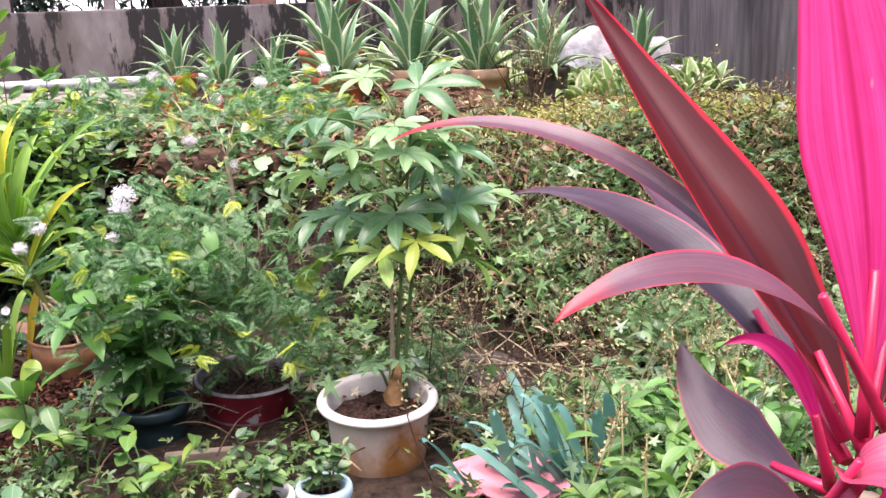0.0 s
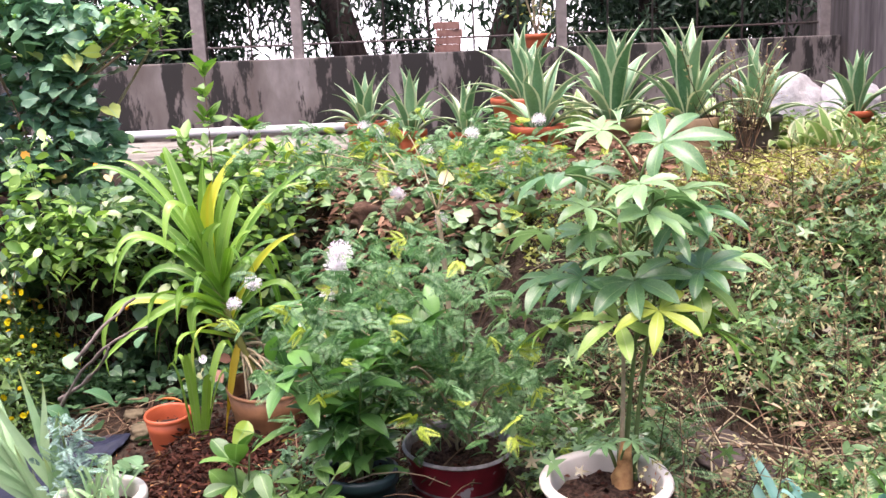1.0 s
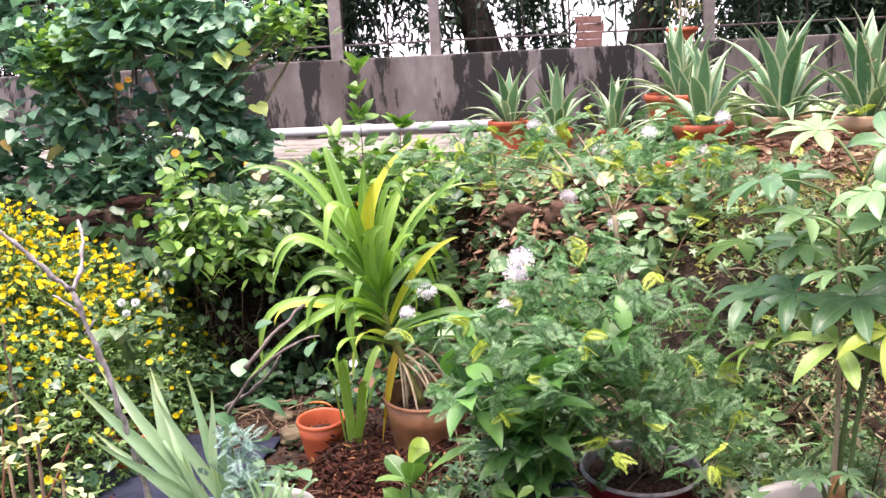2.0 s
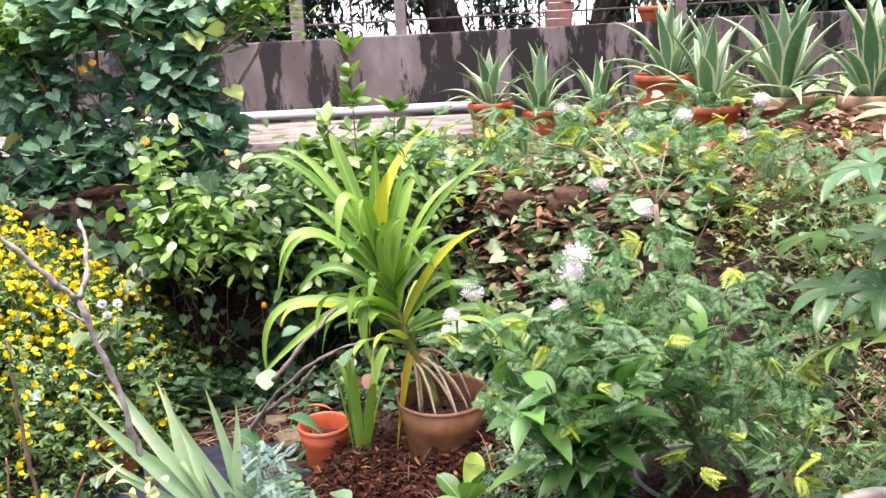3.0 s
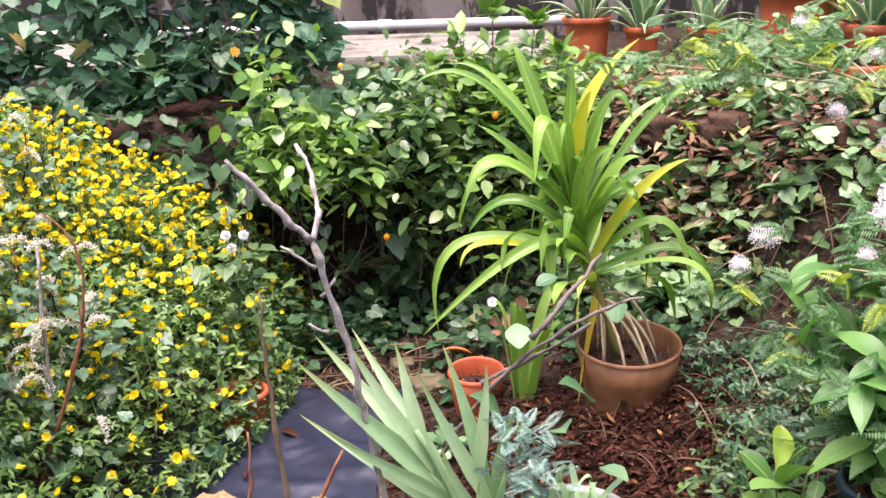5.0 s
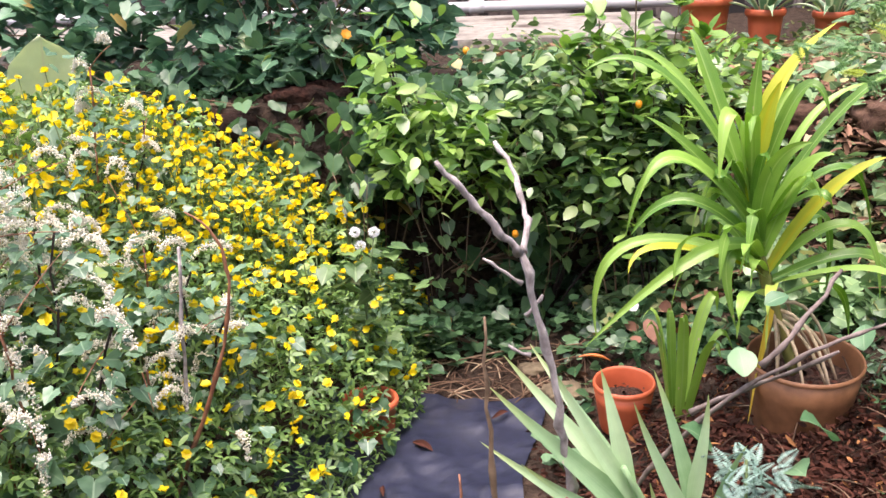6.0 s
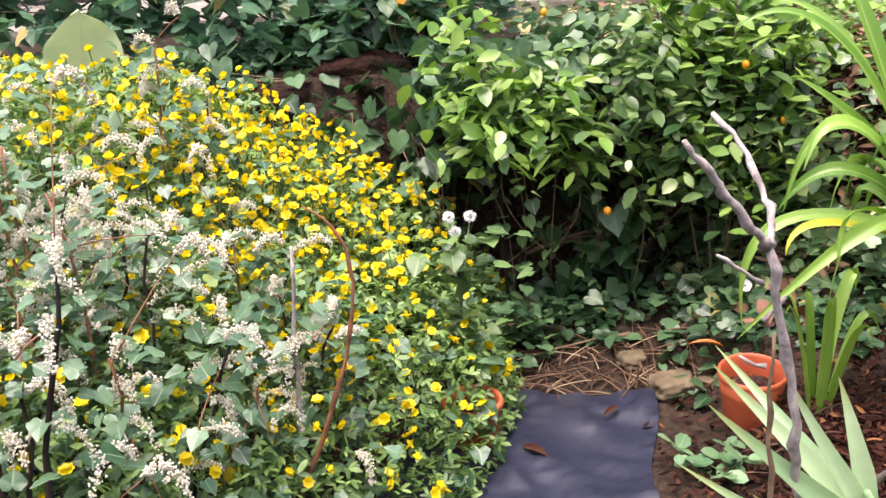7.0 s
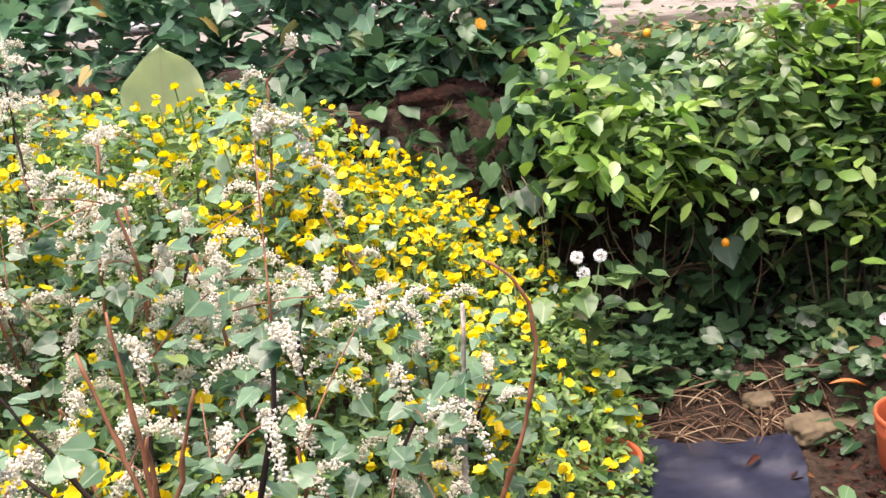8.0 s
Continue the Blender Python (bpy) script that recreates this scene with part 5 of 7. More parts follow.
for bx, bz, tx, tz, bow, w, dy in ((-0.02, 0.08, -0.38, 0.245, 0.05, 0.028, 0.14), (-0.04, 0.13, -0.3, 0.3, 0.1, 0.024, -0.04), (-0.06, 0.16, -0.355, 0.42, 0.04, 0.036, 0.03), (-0.06, 0.18, -0.33, 0.445, 0.02, 0.032, 0.12), (-0.05, 0.16, -0.275, 0.37, 0.0, 0.03, 0.34),
                                   (-0.1, 0.23, -0.25, 0.49, 0.05, 0.024, 0.0), (-0.11, 0.26, -0.15, 0.45, -0.04, 0.026, 0.05), (0.04, 0.12, -0.1, 0.43, 0.06, 0.026, -0.05), (0.03, 0.17, -0.05, 0.44, -0.03, 0.025, 0.06), (0.01, 0.2, 0.04, 0.42, 0.08, 0.023, 0.0), (0.05, 0.14, 0.1, 0.35, -0.08, 0.024, -0.06)):
    iris_blade(bx, bz, tx, tz, bow, w, dy)
for tx, tz, bow, w in ((-0.14, 0.16, 0.3, 0.02), (-0.17, 0.08, 0.4, 0.022), (0.14, 0.18, 0.25, 0.02), (0.17, 0.12, 0.35, 0.018), (0.07, 0.25, 0.1, 0.022), (-0.06, 0.24, 0.15, 0.024), (0.02, 0.2, 0.2, 0.02), (-0.22, 0.02, 0.3, 0.018)):
    iris_blade(0.05 + r.normal(0, 0.015), 0.04, tx, tz, bow, w, r.normal(-0.06, 0.05))
part("stem", Soup().add(*tube(bezier([(0.05, 0.02, -0.2), (0.0, 0.01, 0.05), (-0.06, 0.01, 0.17), (-0.11, 0, 0.27)], 9), (0.011, 0.009, 0.006), 8)).mesh("stem", L_IRIS), iris)
sprig = thing("rue_sprig", "feathery blue-grey sprig in front of the litter", "plant", (-1.27, 2.86, 0.32))
n = 110
hh = r.uniform(0, 1, n)
pos = np.stack([r.normal(0.02, 0.03, n), r.normal(0, 0.03, n), 0.14 + 0.2 * hh], -1)
part("foliage", Soup().spread(FEATHER, pos, loose_turns(n, (-0.3, 1.0)), r.uniform(0.03, 0.06, n)).mesh("foliage", L_RUE), sprig, kind="stuff")
part("stem", Soup().add(*tube([(0, 0, -0.06), (0.01, 0, 0.15), (0.0, 0, 0.34)], (0.005, 0.003), 5)).mesh("stem", M_GREENSTEM), sprig)


def knobbly(points, n, rad, sides=8):
    line = bezier(points, n)
    line = line + rng.normal(0, rad[0] * 0.3, line.shape)
    rr = np.interp(np.linspace(0, 1, n), np.linspace(0, 1, len(rad)), rad) * (1 + 0.45 * (np.arange(n) % 4 == 0) + rng.uniform(-0.18, 0.15, n))
    return tube(line, rr, sides, 0.14)


dead = thing("dead_branch", "bare forked grey branch standing in the bed", "branch", (-1.56, 2.98, 0.12))
o = np.array([-1.56, 2.98, 0.12])
fk = np.array([-1.666, 2.88, 1.05]) - o
part("stem", Soup().add(*knobbly([(0.03, 0, -0.03), (0.0, 0.0, 0.3), (-0.02, -0.06, 0.6), fk], 26, (0.0095, 0.0078, 0.0066))).mesh("stem", M_DEAD), dead)
part("fork", Soup().add(*knobbly([fk, fk + (-0.05, -0.03, 0.06), fk + (-0.09, -0.05, 0.12), fk + (-0.135, -0.07, 0.175)], 16, (0.0072, 0.006, 0.004))).mesh("fork", M_DEAD), dead)
part("fork", Soup().add(*knobbly([fk, fk + (0.03, 0.04, 0.04), fk + (0.0, 0.1, 0.1), fk + (-0.04, 0.17, 0.155)], 14, (0.006, 0.005, 0.0035))).mesh("fork", M_DEAD), dead)
for h, dx, dz in ((0.86, -0.07, 0.03), (0.72, -0.04, 0.0), (0.8, 0.03, 0.02)):
    q = np.array([-0.02 - 0.09 * h / 0.93, -0.08 * h / 0.93, h])
    part("twig", Soup().add(*knobbly([q, q + (dx * 0.5, 0, dz), q + (dx, 0, dz + 0.02)], 6, (0.0036, 0.0022), 6)).mesh("twig", M_DEAD), dead)
thin = thing("dead_sapling", "thin knotty dead stem in the bed", "branch", (-1.7, 2.64, 0.1))
part("stem", Soup().add(*knobbly([(0, 0, -0.03), (0.03, 0, 0.35), (-0.03, -0.01, 0.65), (-0.02, 0, 0.93)], 24, (0.0062, 0.0052, 0.002), 7)).mesh("stem", M_STEM), thin)
part("twig", Soup().add(*knobbly([(0.005, 0, 0.45), (0.06, 0, 0.52), (0.1, 0, 0.62)], 7, (0.005, 0.003), 6)).mesh("twig", M_REDSTEM), thin)
thin2 = thing("dead_sapling", "thin reddish dead stem in the bed", "branch", (-1.83, 2.62, 0.1))
part("stem", Soup().add(*knobbly([(0.02, 0, -0.03), (-0.03, 0, 0.3), (0.07, 0, 0.45), (0.06, 0.02, 0.66)], 20, (0.0065, 0.0055, 0.002), 7)).mesh("stem", M_REDSTEM), thin2)
leaner = thing("leaning_branch", "leaning dark branch with a few round leaves", "branch", (-1.45, 3.06, 0.3))
M_DARKWOOD = surface("dark_dead_wood", (0.07, 0.05, 0.042), (0.26, 0.21, 0.18), 40, 0.85, 0.7, 0.004)
o = np.array([-1.45, 3.06, 0.3])
a0, a1, a2, a3 = (np.array(q) - o for q in ((-1.46, 3.12, 0.4), (-1.34, 3.04, 0.66), (-1.2, 2.9, 0.86), (-1.015, 2.89, 0.911)))
part("stem", Soup().add(*knobbly([a0, a1, a2, a3], 24, (0.0056, 0.005, 0.0042, 0.0025), 7)).mesh("stem", M_DARKWOOD), leaner)
part("twig", Soup().add(*knobbly([a2 * 0.75 + a1 * 0.25, a2 + (0.03, 0.02, 0.03), np.array((-1.084, 3.02, 0.96)) - o], 10, (0.006, 0.003), 6)).mesh("twig", M_DARKWOOD), leaner)
part("twig", Soup().add(*knobbly([a1, a1 + (0.12, 0, 0.06), a2 + (0.08, -0.02, 0.0)], 10, (0.006, 0.003), 6)).mesh("twig", M_DARKWOOD), leaner)
me = Soup().add(*strap([(0, 0, 0), (0, 0.35, 0.06), (0, 0.7, 0.04), (0, 1, -0.12)], 0.78, 10, 5, 0.2, shape="oval", wave=0.02)).mesh("round_leaf", L_ROUNDL)
for x, y, z, sz in ((-1.12, 2.88, 0.69, 0.1), (-1.26, 2.95, 0.78, 0.07), (-1.18, 2.9, 0.62, 0.08), (-1.06, 2.93, 0.84, 0.06), (-1.3, 3.0, 0.6, 0.09), (-1.1, 2.86, 0.55, 0.07), (-1.22, 3.0, 0.9, 0.05)):
    part("leaf", me, leaner, "", pose(x - o[0], y - o[1], z - o[2], r.uniform(-10, 50), r.uniform(-30, 30), r.uniform(0, 360)) @ Matrix.Diagonal((sz, sz, sz, 1)))

# ---- black sheet, sacking, blue bag ----
def sheet(name, label, category, x0, x1, y0, y1, material, lift, crease, skew=0.0):
    nx, ny = 44, 48
    u, w = np.meshgrid(np.linspace(0, 1, nx), np.linspace(0, 1, ny))
    X = x0 + (x1 - x0) * u + skew * (w - 0.5) + 0.02 * np.sin(w * 9)
    Y = y0 + (y1 - y0) * w - 0.3 * skew * u + 0.02 * np.sin(u * 7)
    Z = ground_z(X, Y) + lift + crease * (0.5 * (1 - np.abs(wobble(X, Y, 5.0))) ** 4 + 0.35 * (1 - np.abs(wobble(Y + 3, X + Y, 9.0))) ** 5 + 0.3 * np.abs(wobble(X, Y, 3.0)))
    top = np.stack([X, Y, Z], -1).reshape(-1, 3)
    f = grid_faces(ny, nx)
    return tagged(new(name, Soup().add(top, f).add(top - (0, 0, 0.004), f[:, ::-1]).mesh(name, material)), label, category)


sheet("plastic_sheet", "creased black plastic sheet on the ground", "plastic sheet", -2.36, -1.64, 3.35, 4.36, M_CLOTH, 0.008, 0.034, 0.1)
sheet("pink_sheet", "torn pink sheet lying among weeds", "sheet", 0.35, 0.62, 2.25, 2.5, M_PINKSHEET, 0.06, 0.04)
sheet("sacking", "crumpled torn tan sacking on the ground", "sack", -2.2, -1.8, 3.12, 3.45, M_FOAM, 0.1, 0.07, 0.05)
crumple("blue_bag", "dark blue plastic bag under the flowers", "bag", (-3.28, 3.58, 0.13), (0.16, 0.14, 0.32), 27, M_BLUEBAG)
redp = thing("flower_pot", "orange-red plastic pot under the white flowers", "flower pot", (-3.5, 3.48, 0.02))
pot(redp, (0, 0, 0), 0.17, 0.38, M_TERRA)

# ---- citrus bush ----
def shrub(name, label, category, place, blobs, n, size, shape, material, seed, limbs=8, pitch=(-0.9, 0.5), shell=0.55, stem_mat=None, girth=0.016):
    """A shrub from several uneven masses: limbs reach into each, leaves crowd its outside in clusters."""
    r = np.random.default_rng(seed)
    t = thing(name, label, category, place)
    st = Soup()
    P = []
    w = np.array([b[3] * b[4] * b[5] for b in blobs]) ** 0.67
    w /= w.sum()
    for (cx, cy, cz, rx, ry, rz), share in zip(blobs, w):
        st.add(*tube(bezier([(0, 0, -0.05), (cx * 0.3, cy * 0.3, cz * 0.5), (cx, cy, cz + rz * 0.4)], 8), (girth, girth * 0.4), 6, 0.06))
        k = max(3, int(n * share / 9))
        d = r.normal(0, 1, (k, 3))
        d /= np.linalg.norm(d, axis=1)[:, None]
        q = d * (shell + (1 - shell) * r.uniform(0, 1, k) ** 0.5)[:, None] * (1 + 0.22 * r.normal(0, 1, k))[:, None]
        c = np.array([cx, cy, cz]) + q * (rx, ry, rz)
        P.append(np.repeat(c, 9, 0) + r.normal(0, size * 0.8, (k * 9, 3)))
        for j in range(0, k, max(1, k // limbs)):
            st.add(*tube(bezier([(cx * 0.5, cy * 0.5, cz * 0.6), (cx, cy, cz), c[j]], 6), (0.007, 0.002), 4))
    P = np.concatenate(P)
    P[:, 2] = np.maximum(P[:, 2], ground_z(P[:, 0] + place[0], P[:, 1] + place[1]) - place[2] + 0.02)
    m = len(P)
    part("stem", st.mesh("stems", stem_mat or M_STEM), t, kind="stuff")
    part("foliage", Soup().spread(shape, P, turns_of(r.uniform(-3.1, 3.1, m), r.uniform(*pitch, m), r.normal(0, 0.45, m)), size * r.uniform(0.6, 1.25, m)).mesh("foliage", material), t, kind="stuff")
    return t


citrus = shrub("kumquat_bush", "kumquat bush with glossy leaves and a few orange fruits", "bush", (-1.55, 4.95, 0.1),
               [(-0.12, -0.05, 0.68, 0.33, 0.24, 0.15), (0.28, -0.05, 0.64, 0.26, 0.24, 0.16), (-0.4, -0.1, 0.7, 0.16, 0.2, 0.1), (0.1, 0.0, 0.85, 0.3, 0.25, 0.16), (-0.1, 0.22, 0.75, 0.5, 0.2, 0.1), (0.4, 0.05, 0.75, 0.22, 0.2, 0.22), (0.5, 0.0, 0.22, 0.14, 0.12, 0.12), (0.15, -0.12, 0.48, 0.2, 0.14, 0.12), (0.42, -0.1, 0.42, 0.2, 0.14, 0.18)], 2500, 0.068, OVAL, L_KUM, 61, stem_mat=M_BARK, limbs=1, girth=0.005)
fruit_me = bpy.data.meshes.new("fruit")
bm = bmesh.new()
bmesh.ops.create_icosphere(bm, subdivisions=3, radius=0.0125)
for v in bm.verts:
    v.co.z *= 1.15
bm.to_mesh(fruit_me)
bm.free()
fruit_me.materials.append(M_FRUIT)
for p in fruit_me.polygons:
    p.use_smooth = True
for x, y, z in ((-0.12, -0.25, 0.4), (-0.29, 0.05, 1.01), (0.45, -0.2, 0.66), (0.3, -0.28, 0.86)):
    part("fruit", fruit_me, citrus, "small orange kumquat", pose(x, y, z))
shoots = thing("citrus_shoots", "upright young citrus shoots with fresh leaves", "plant", (-1.25, 4.86, 0.14))
for i, (dx, dy, hgt) in enumerate(((0.0, -0.05, 1.38), (-0.12, 0.0, 1.08), (0.16, 0.05, 1.12), (-0.22, 0.05, 0.98), (0.26, 0.1, 1.0), (0.06, 0.08, 1.0))):
    ln = bezier([(dx * 0.3, dy * 0.3, 0), (dx * 0.7, dy, hgt * 0.5), (dx, dy, hgt)], 14)
    part("stem", Soup().add(*tube(ln, (0.004, 0.0025), 6)).mesh("stem", M_STEM), shoots)
    k = 46
    s_ = Soup().spread(OVATE, ln[np.clip((14 * r.uniform(0.55, 1.0, k)).astype(int), 0, 13)] + r.normal(0, 0.012, (k, 3)), loose_turns(k, (0.0, 1.1), 0.4), r.uniform(0.065, 0.11, k))
    part("leaves", s_.mesh("leaves", L_LIGHT), shoots, kind="stuff")

shrub("young_citrus", "young citrus bush with light green leaves", "bush", (-1.18, 4.8, 0.14), [(0.0, 0.0, 0.72, 0.28, 0.14, 0.16), (-0.1, -0.05, 0.5, 0.2, 0.12, 0.14), (0.15, 0.05, 0.85, 0.2, 0.12, 0.14), (-0.15, 0.05, 0.86, 0.16, 0.12, 0.12)], 620, 0.07, OVATE, L_LIGHT, 70, limbs=2, pitch=(-0.1, 1.0), girth=0.004, stem_mat=M_BARK)
# bright young shoots and hanging heart leaves over the stones
shrub("young_shrub", "young shrub with light green leaves", "bush", (-2.0, 4.9, 0.1), [(-0.02, -0.1, 0.72, 0.2, 0.14, 0.12), (0.2, -0.1, 0.66, 0.14, 0.12, 0.1), (-0.1, 0.0, 0.98, 0.08, 0.06, 0.12)], 420, 0.08, OVATE, L_LIGHT, 62, girth=0.004, stem_mat=M_BARK, limbs=2)
shrub("climbing_vine", "dark heart-leaved vine hanging over the retaining stones", "vine", (-2.2, 5.08, 0.05),
      [(-0.75, 0.02, 0.5, 0.3, 0.08, 0.25), (-0.35, 0.02, 0.5, 0.2, 0.08, 0.25), (0.55, -0.05, 0.3, 0.16, 0.1, 0.2), (-0.4, -0.05, 0.3, 0.2, 0.12, 0.2), (0.15, 0.05, 0.7, 0.2, 0.12, 0.1), (0.3, 0.04, 0.86, 0.2, 0.1, 0.08), (-0.1, 0.05, 0.55, 0.16, 0.08, 0.16), (0.05, 0.05, 0.8, 0.14, 0.08, 0.12)], 760, 0.09, IVY, L_IVY, 63, pitch=(-1.3, -0.2), girth=0.004)
shrub("ground_vine", "low heart-leaved vine over soil at the stone foot", "vine", (-1.6, 4.62, 0.02),
      [(0.0, 0.0, 0.1, 0.4, 0.16, 0.09), (0.4, 0.05, 0.14, 0.3, 0.2, 0.12), (-0.45, 0.1, 0.12, 0.25, 0.14, 0.12), (0.7, -0.2, 0.2, 0.2, 0.2, 0.1)], 300, 0.05, HEART, L_IVY, 64, pitch=(-0.5, 0.3), girth=0.003, limbs=2)

shrub("edge_vine", "leafy vine trailing over the terrace edge", "vine", (-2.3, 5.35, 0.8),
      [(-1.0, 0.0, 0.1, 0.5, 0.2, 0.12), (-0.15, 0.2, 0.3, 0.4, 0.1, 0.1), (0.65, 0.0, 0.12, 0.3, 0.2, 0.12), (1.1, 0.0, 0.1, 0.4, 0.2, 0.1), (-1.7, 0.0, 0.15, 0.4, 0.2, 0.14)], 900, 0.07, HEART, L_IVY, 66, pitch=(-1.2, 0.2), girth=0.004)

# vines hanging from the bush over the dark stones
trail = thing("hanging_vine", "thin vines hanging from the bush over dark stones", "vine", (-1.75, 4.78, 0.1))
rv = np.random.default_rng(123)
stv, Pv = Soup(), []
for i in range(13):
    x0_, z0_ = rv.uniform(-0.6, 0.5), rv.uniform(0.5, 0.72)
    ln = bezier([(x0_, 0.05, z0_), (x0_ + rv.normal(0, 0.08), -0.06, z0_ * 0.75), (x0_ + rv.normal(0, 0.1), 0.0, rv.uniform(0.05, 0.3))], 12)
    stv.add(*tube(ln, (0.0022, 0.0014), 4))
    Pv += list(ln[1::2])
Pv = np.array(Pv) + rv.normal(0, 0.014, (len(Pv), 3))
part("stem", stv.mesh("stem", M_STEM), trail, kind="stuff")
part("leaves", Soup().spread(HEART, Pv, turns_of(rv.uniform(-3.1, 3.1, len(Pv)), rv.uniform(-1.3, -0.1, len(Pv)), rv.normal(0, 0.4, len(Pv))), rv.uniform(0.03, 0.06, len(Pv))).mesh("leaves", L_HEART), trail, kind="stuff")

# ---- dark climber shrub on the terrace ----
L_LOBED = leaf("pale_lobed_leaf", (0.075, 0.19, 0.1), (0.24, 0.4, 0.25), odd=(0.42, 0.5, 0.14), odd_share=0.04, rough=0.34, stripe=(0.3, 0.44, 0.26), stripe_at=(0.0, 0.1))
L_IVYLIGHT = leaf("blue_green_ivy", (0.055, 0.15, 0.08), (0.18, 0.33, 0.19), odd=(0.42, 0.3, 0.1), odd_share=0.02, rough=0.36, stripe=(0.2, 0.33, 0.19), stripe_at=(0.0, 0.1))
shrub("ivy_shrub", "open tangle of dark green lobed leaves on the terrace", "bush", (-2.75, 5.95, 0.84),
      [(0.25, -0.32, 0.1, 0.5, 0.14, 0.14), (-0.25, -0.25, 0.2, 0.4, 0.2, 0.2), (-0.9, -0.2, 0.3, 0.5, 0.2, 0.3), (-1.4, 0.0, 0.6, 0.4, 0.3, 0.45), (-0.42, -0.1, 0.85, 0.26, 0.14, 0.2), (-0.95, 0.0, 1.0, 0.35, 0.2, 0.25), (0.05, 0.0, 1.12, 0.3, 0.14, 0.16), (-0.5, 0.0, 1.35, 0.5, 0.2, 0.2), (0.3, -0.1, 0.5, 0.22, 0.14, 0.2)], 2200, 0.088, IVY, L_IVYLIGHT, 65, limbs=4, pitch=(-0.9, 0.4), shell=0.3, girth=0.01)
lobed_bush = shrub("lobed_shrub", "slender shrub with pale blue-green lobed leaves", "bush", (-2.3, 5.6, 0.84),
      [(0.13, 0.1, 0.28, 0.16, 0.1, 0.18), (0.1, 0.1, 0.52, 0.15, 0.1, 0.18), (0.14, 0.1, 0.78, 0.17, 0.12, 0.14), (0.28, 0.15, 0.9, 0.2, 0.1, 0.08), (-0.05, 0.15, 1.0, 0.2, 0.1, 0.12), (-0.3, 0.0, 0.95, 0.3, 0.12, 0.14), (-0.65, 0.15, 0.55, 0.25, 0.1, 0.2), (-0.8, 0.15, 0.85, 0.2, 0.1, 0.2), (-0.3, 0.0, 0.2, 0.3, 0.1, 0.1)], 2700, 0.085, IVY, L_LOBED, 68, limbs=2, pitch=(-0.9, 0.4), shell=0.2, stem_mat=M_STEM, girth=0.006)
shrub("light_shoots", "upright light green young shoots above the tangle", "bush", (-2.7, 5.6, 0.84),
      [(0.0, 0.0, 0.9, 0.12, 0.1, 0.13), (-0.3, 0.0, 0.83, 0.12, 0.1, 0.14), (0.17, 0.0, 1.0, 0.1, 0.1, 0.1), (0.87, 0.05, 0.88, 0.16, 0.08, 0.06), (1.03, 0.05, 0.92, 0.09, 0.06, 0.05)], 900, 0.075, OVATE, L_LIGHT, 69, limbs=2, pitch=(-0.2, 1.0), shell=0.2, girth=0.004)
L_ORANGEFLOWER = leaf("orange_petals", (0.75, 0.3, 0.02), (0.85, 0.45, 0.04), rough=0.5, through_light=0.3)
orange_me = Soup().add(*(PETALS[0] * 1.0, PETALS[1], PETALS[2])).add(PETALS[0] * 0.7 + (0, 0, 0.08), PETALS[1], PETALS[2]).mesh("flower", L_ORANGEFLOWER)
for x, y, z, q in ((-0.27, -0.07, 0.64, 0.05), (-0.22, -0.07, 0.67, 0.04), (0.0, -0.1, 0.29, 0.05)):
    part("flower", orange_me, lobed_bush, "small orange flower", pose(x - 0.05, y - 0.05, z, 60, 15, 20) @ Matrix.Diagonal((q, q, q, 1)))
twg = thing("bare_twig", "bare brown twig leaning over the shrub", "branch", (-2.25, 5.82, 0.86))
part("stem", Soup().add(*knobbly([(0, 0, 0), (0.12, 0, 0.25), (0.28, 0, 0.5), (0.5, -0.03, 0.78)], 18, (0.009, 0.006), 6)).mesh("stem", M_PALESTEM), twg)

# ---- yellow flower bed ----
def mound(x, y):
    """Height of the flowering mass above the ground."""
    x = x + 0.3 * smooth(4.3, 3.1, y)
    h = 0.97 * np.clip((-1.98 - x) / 1.05, 0, 1) ** 0.78
    edge = smooth(2.35, 3.1, y + 0.22 * wobble(x, y, 3.0)) * smooth(5.3, 4.95, y) * smooth(-4.65, -4.1, x + 0.3 * wobble(y, x, 2.3))
    h = h * (1 - 0.7 * np.exp(-(((x + 3.15) / 0.26) ** 2 + ((y - 3.25) / 0.3) ** 2)))
    return h * edge * (0.92 + 0.12 * wobble(x, y, 4.0)) + 0.12 * smooth(-1.95, -2.2, x) * (y < 5.2) * smooth(2.5, 2.7, y + 0.25 * wobble(x, y, 4.0)) * smooth(-4.5, -4.2, x + 0.3 * wobble(y, x, 2.3))


bed = thing("yellow_flower_bed", "dense mass of small bright yellow flowers", "flowers", (-2.9, 4.0, 0.02), kind="stuff")
o = np.array([-2.9, 4.0, 0.02])
n = 32000
x, y = ground_point(n, -4.6, -1.98, 2.4, 5.25)
h = mound(x, y)
keep = h > 0.05
x, y, h = x[keep], y[keep], h[keep]
n = len(x)
z = np.minimum(ground_z(x, y), 0.05) + h * (1 - 0.75 * rng.uniform(0, 1, n) ** 1.8)
part("foliage", Soup().spread(TREFOIL, np.stack([x, y, z], -1) - o, loose_turns(n, (-0.7, 0.7), 0.6), rng.uniform(0.028, 0.05, n)).mesh("foliage", L_YELLOWBUSH), bed, kind="stuff")
n = 11500
x, y = ground_point(n, -4.6, -1.98, 2.7, 5.25)
h = mound(x, y)
dens = np.clip(0.26 + 0.55 * smooth(3.2, 4.2, y) * smooth(-2.1, -2.45, x) * smooth(-3.3, -2.75, x), 0, 1) * (h > 0.07) * (0.4 + 0.6 * smooth(0.3, 0.75, h)) * (0.45 + 0.55 * (wobble(x, y, 5.0) > -0.15))
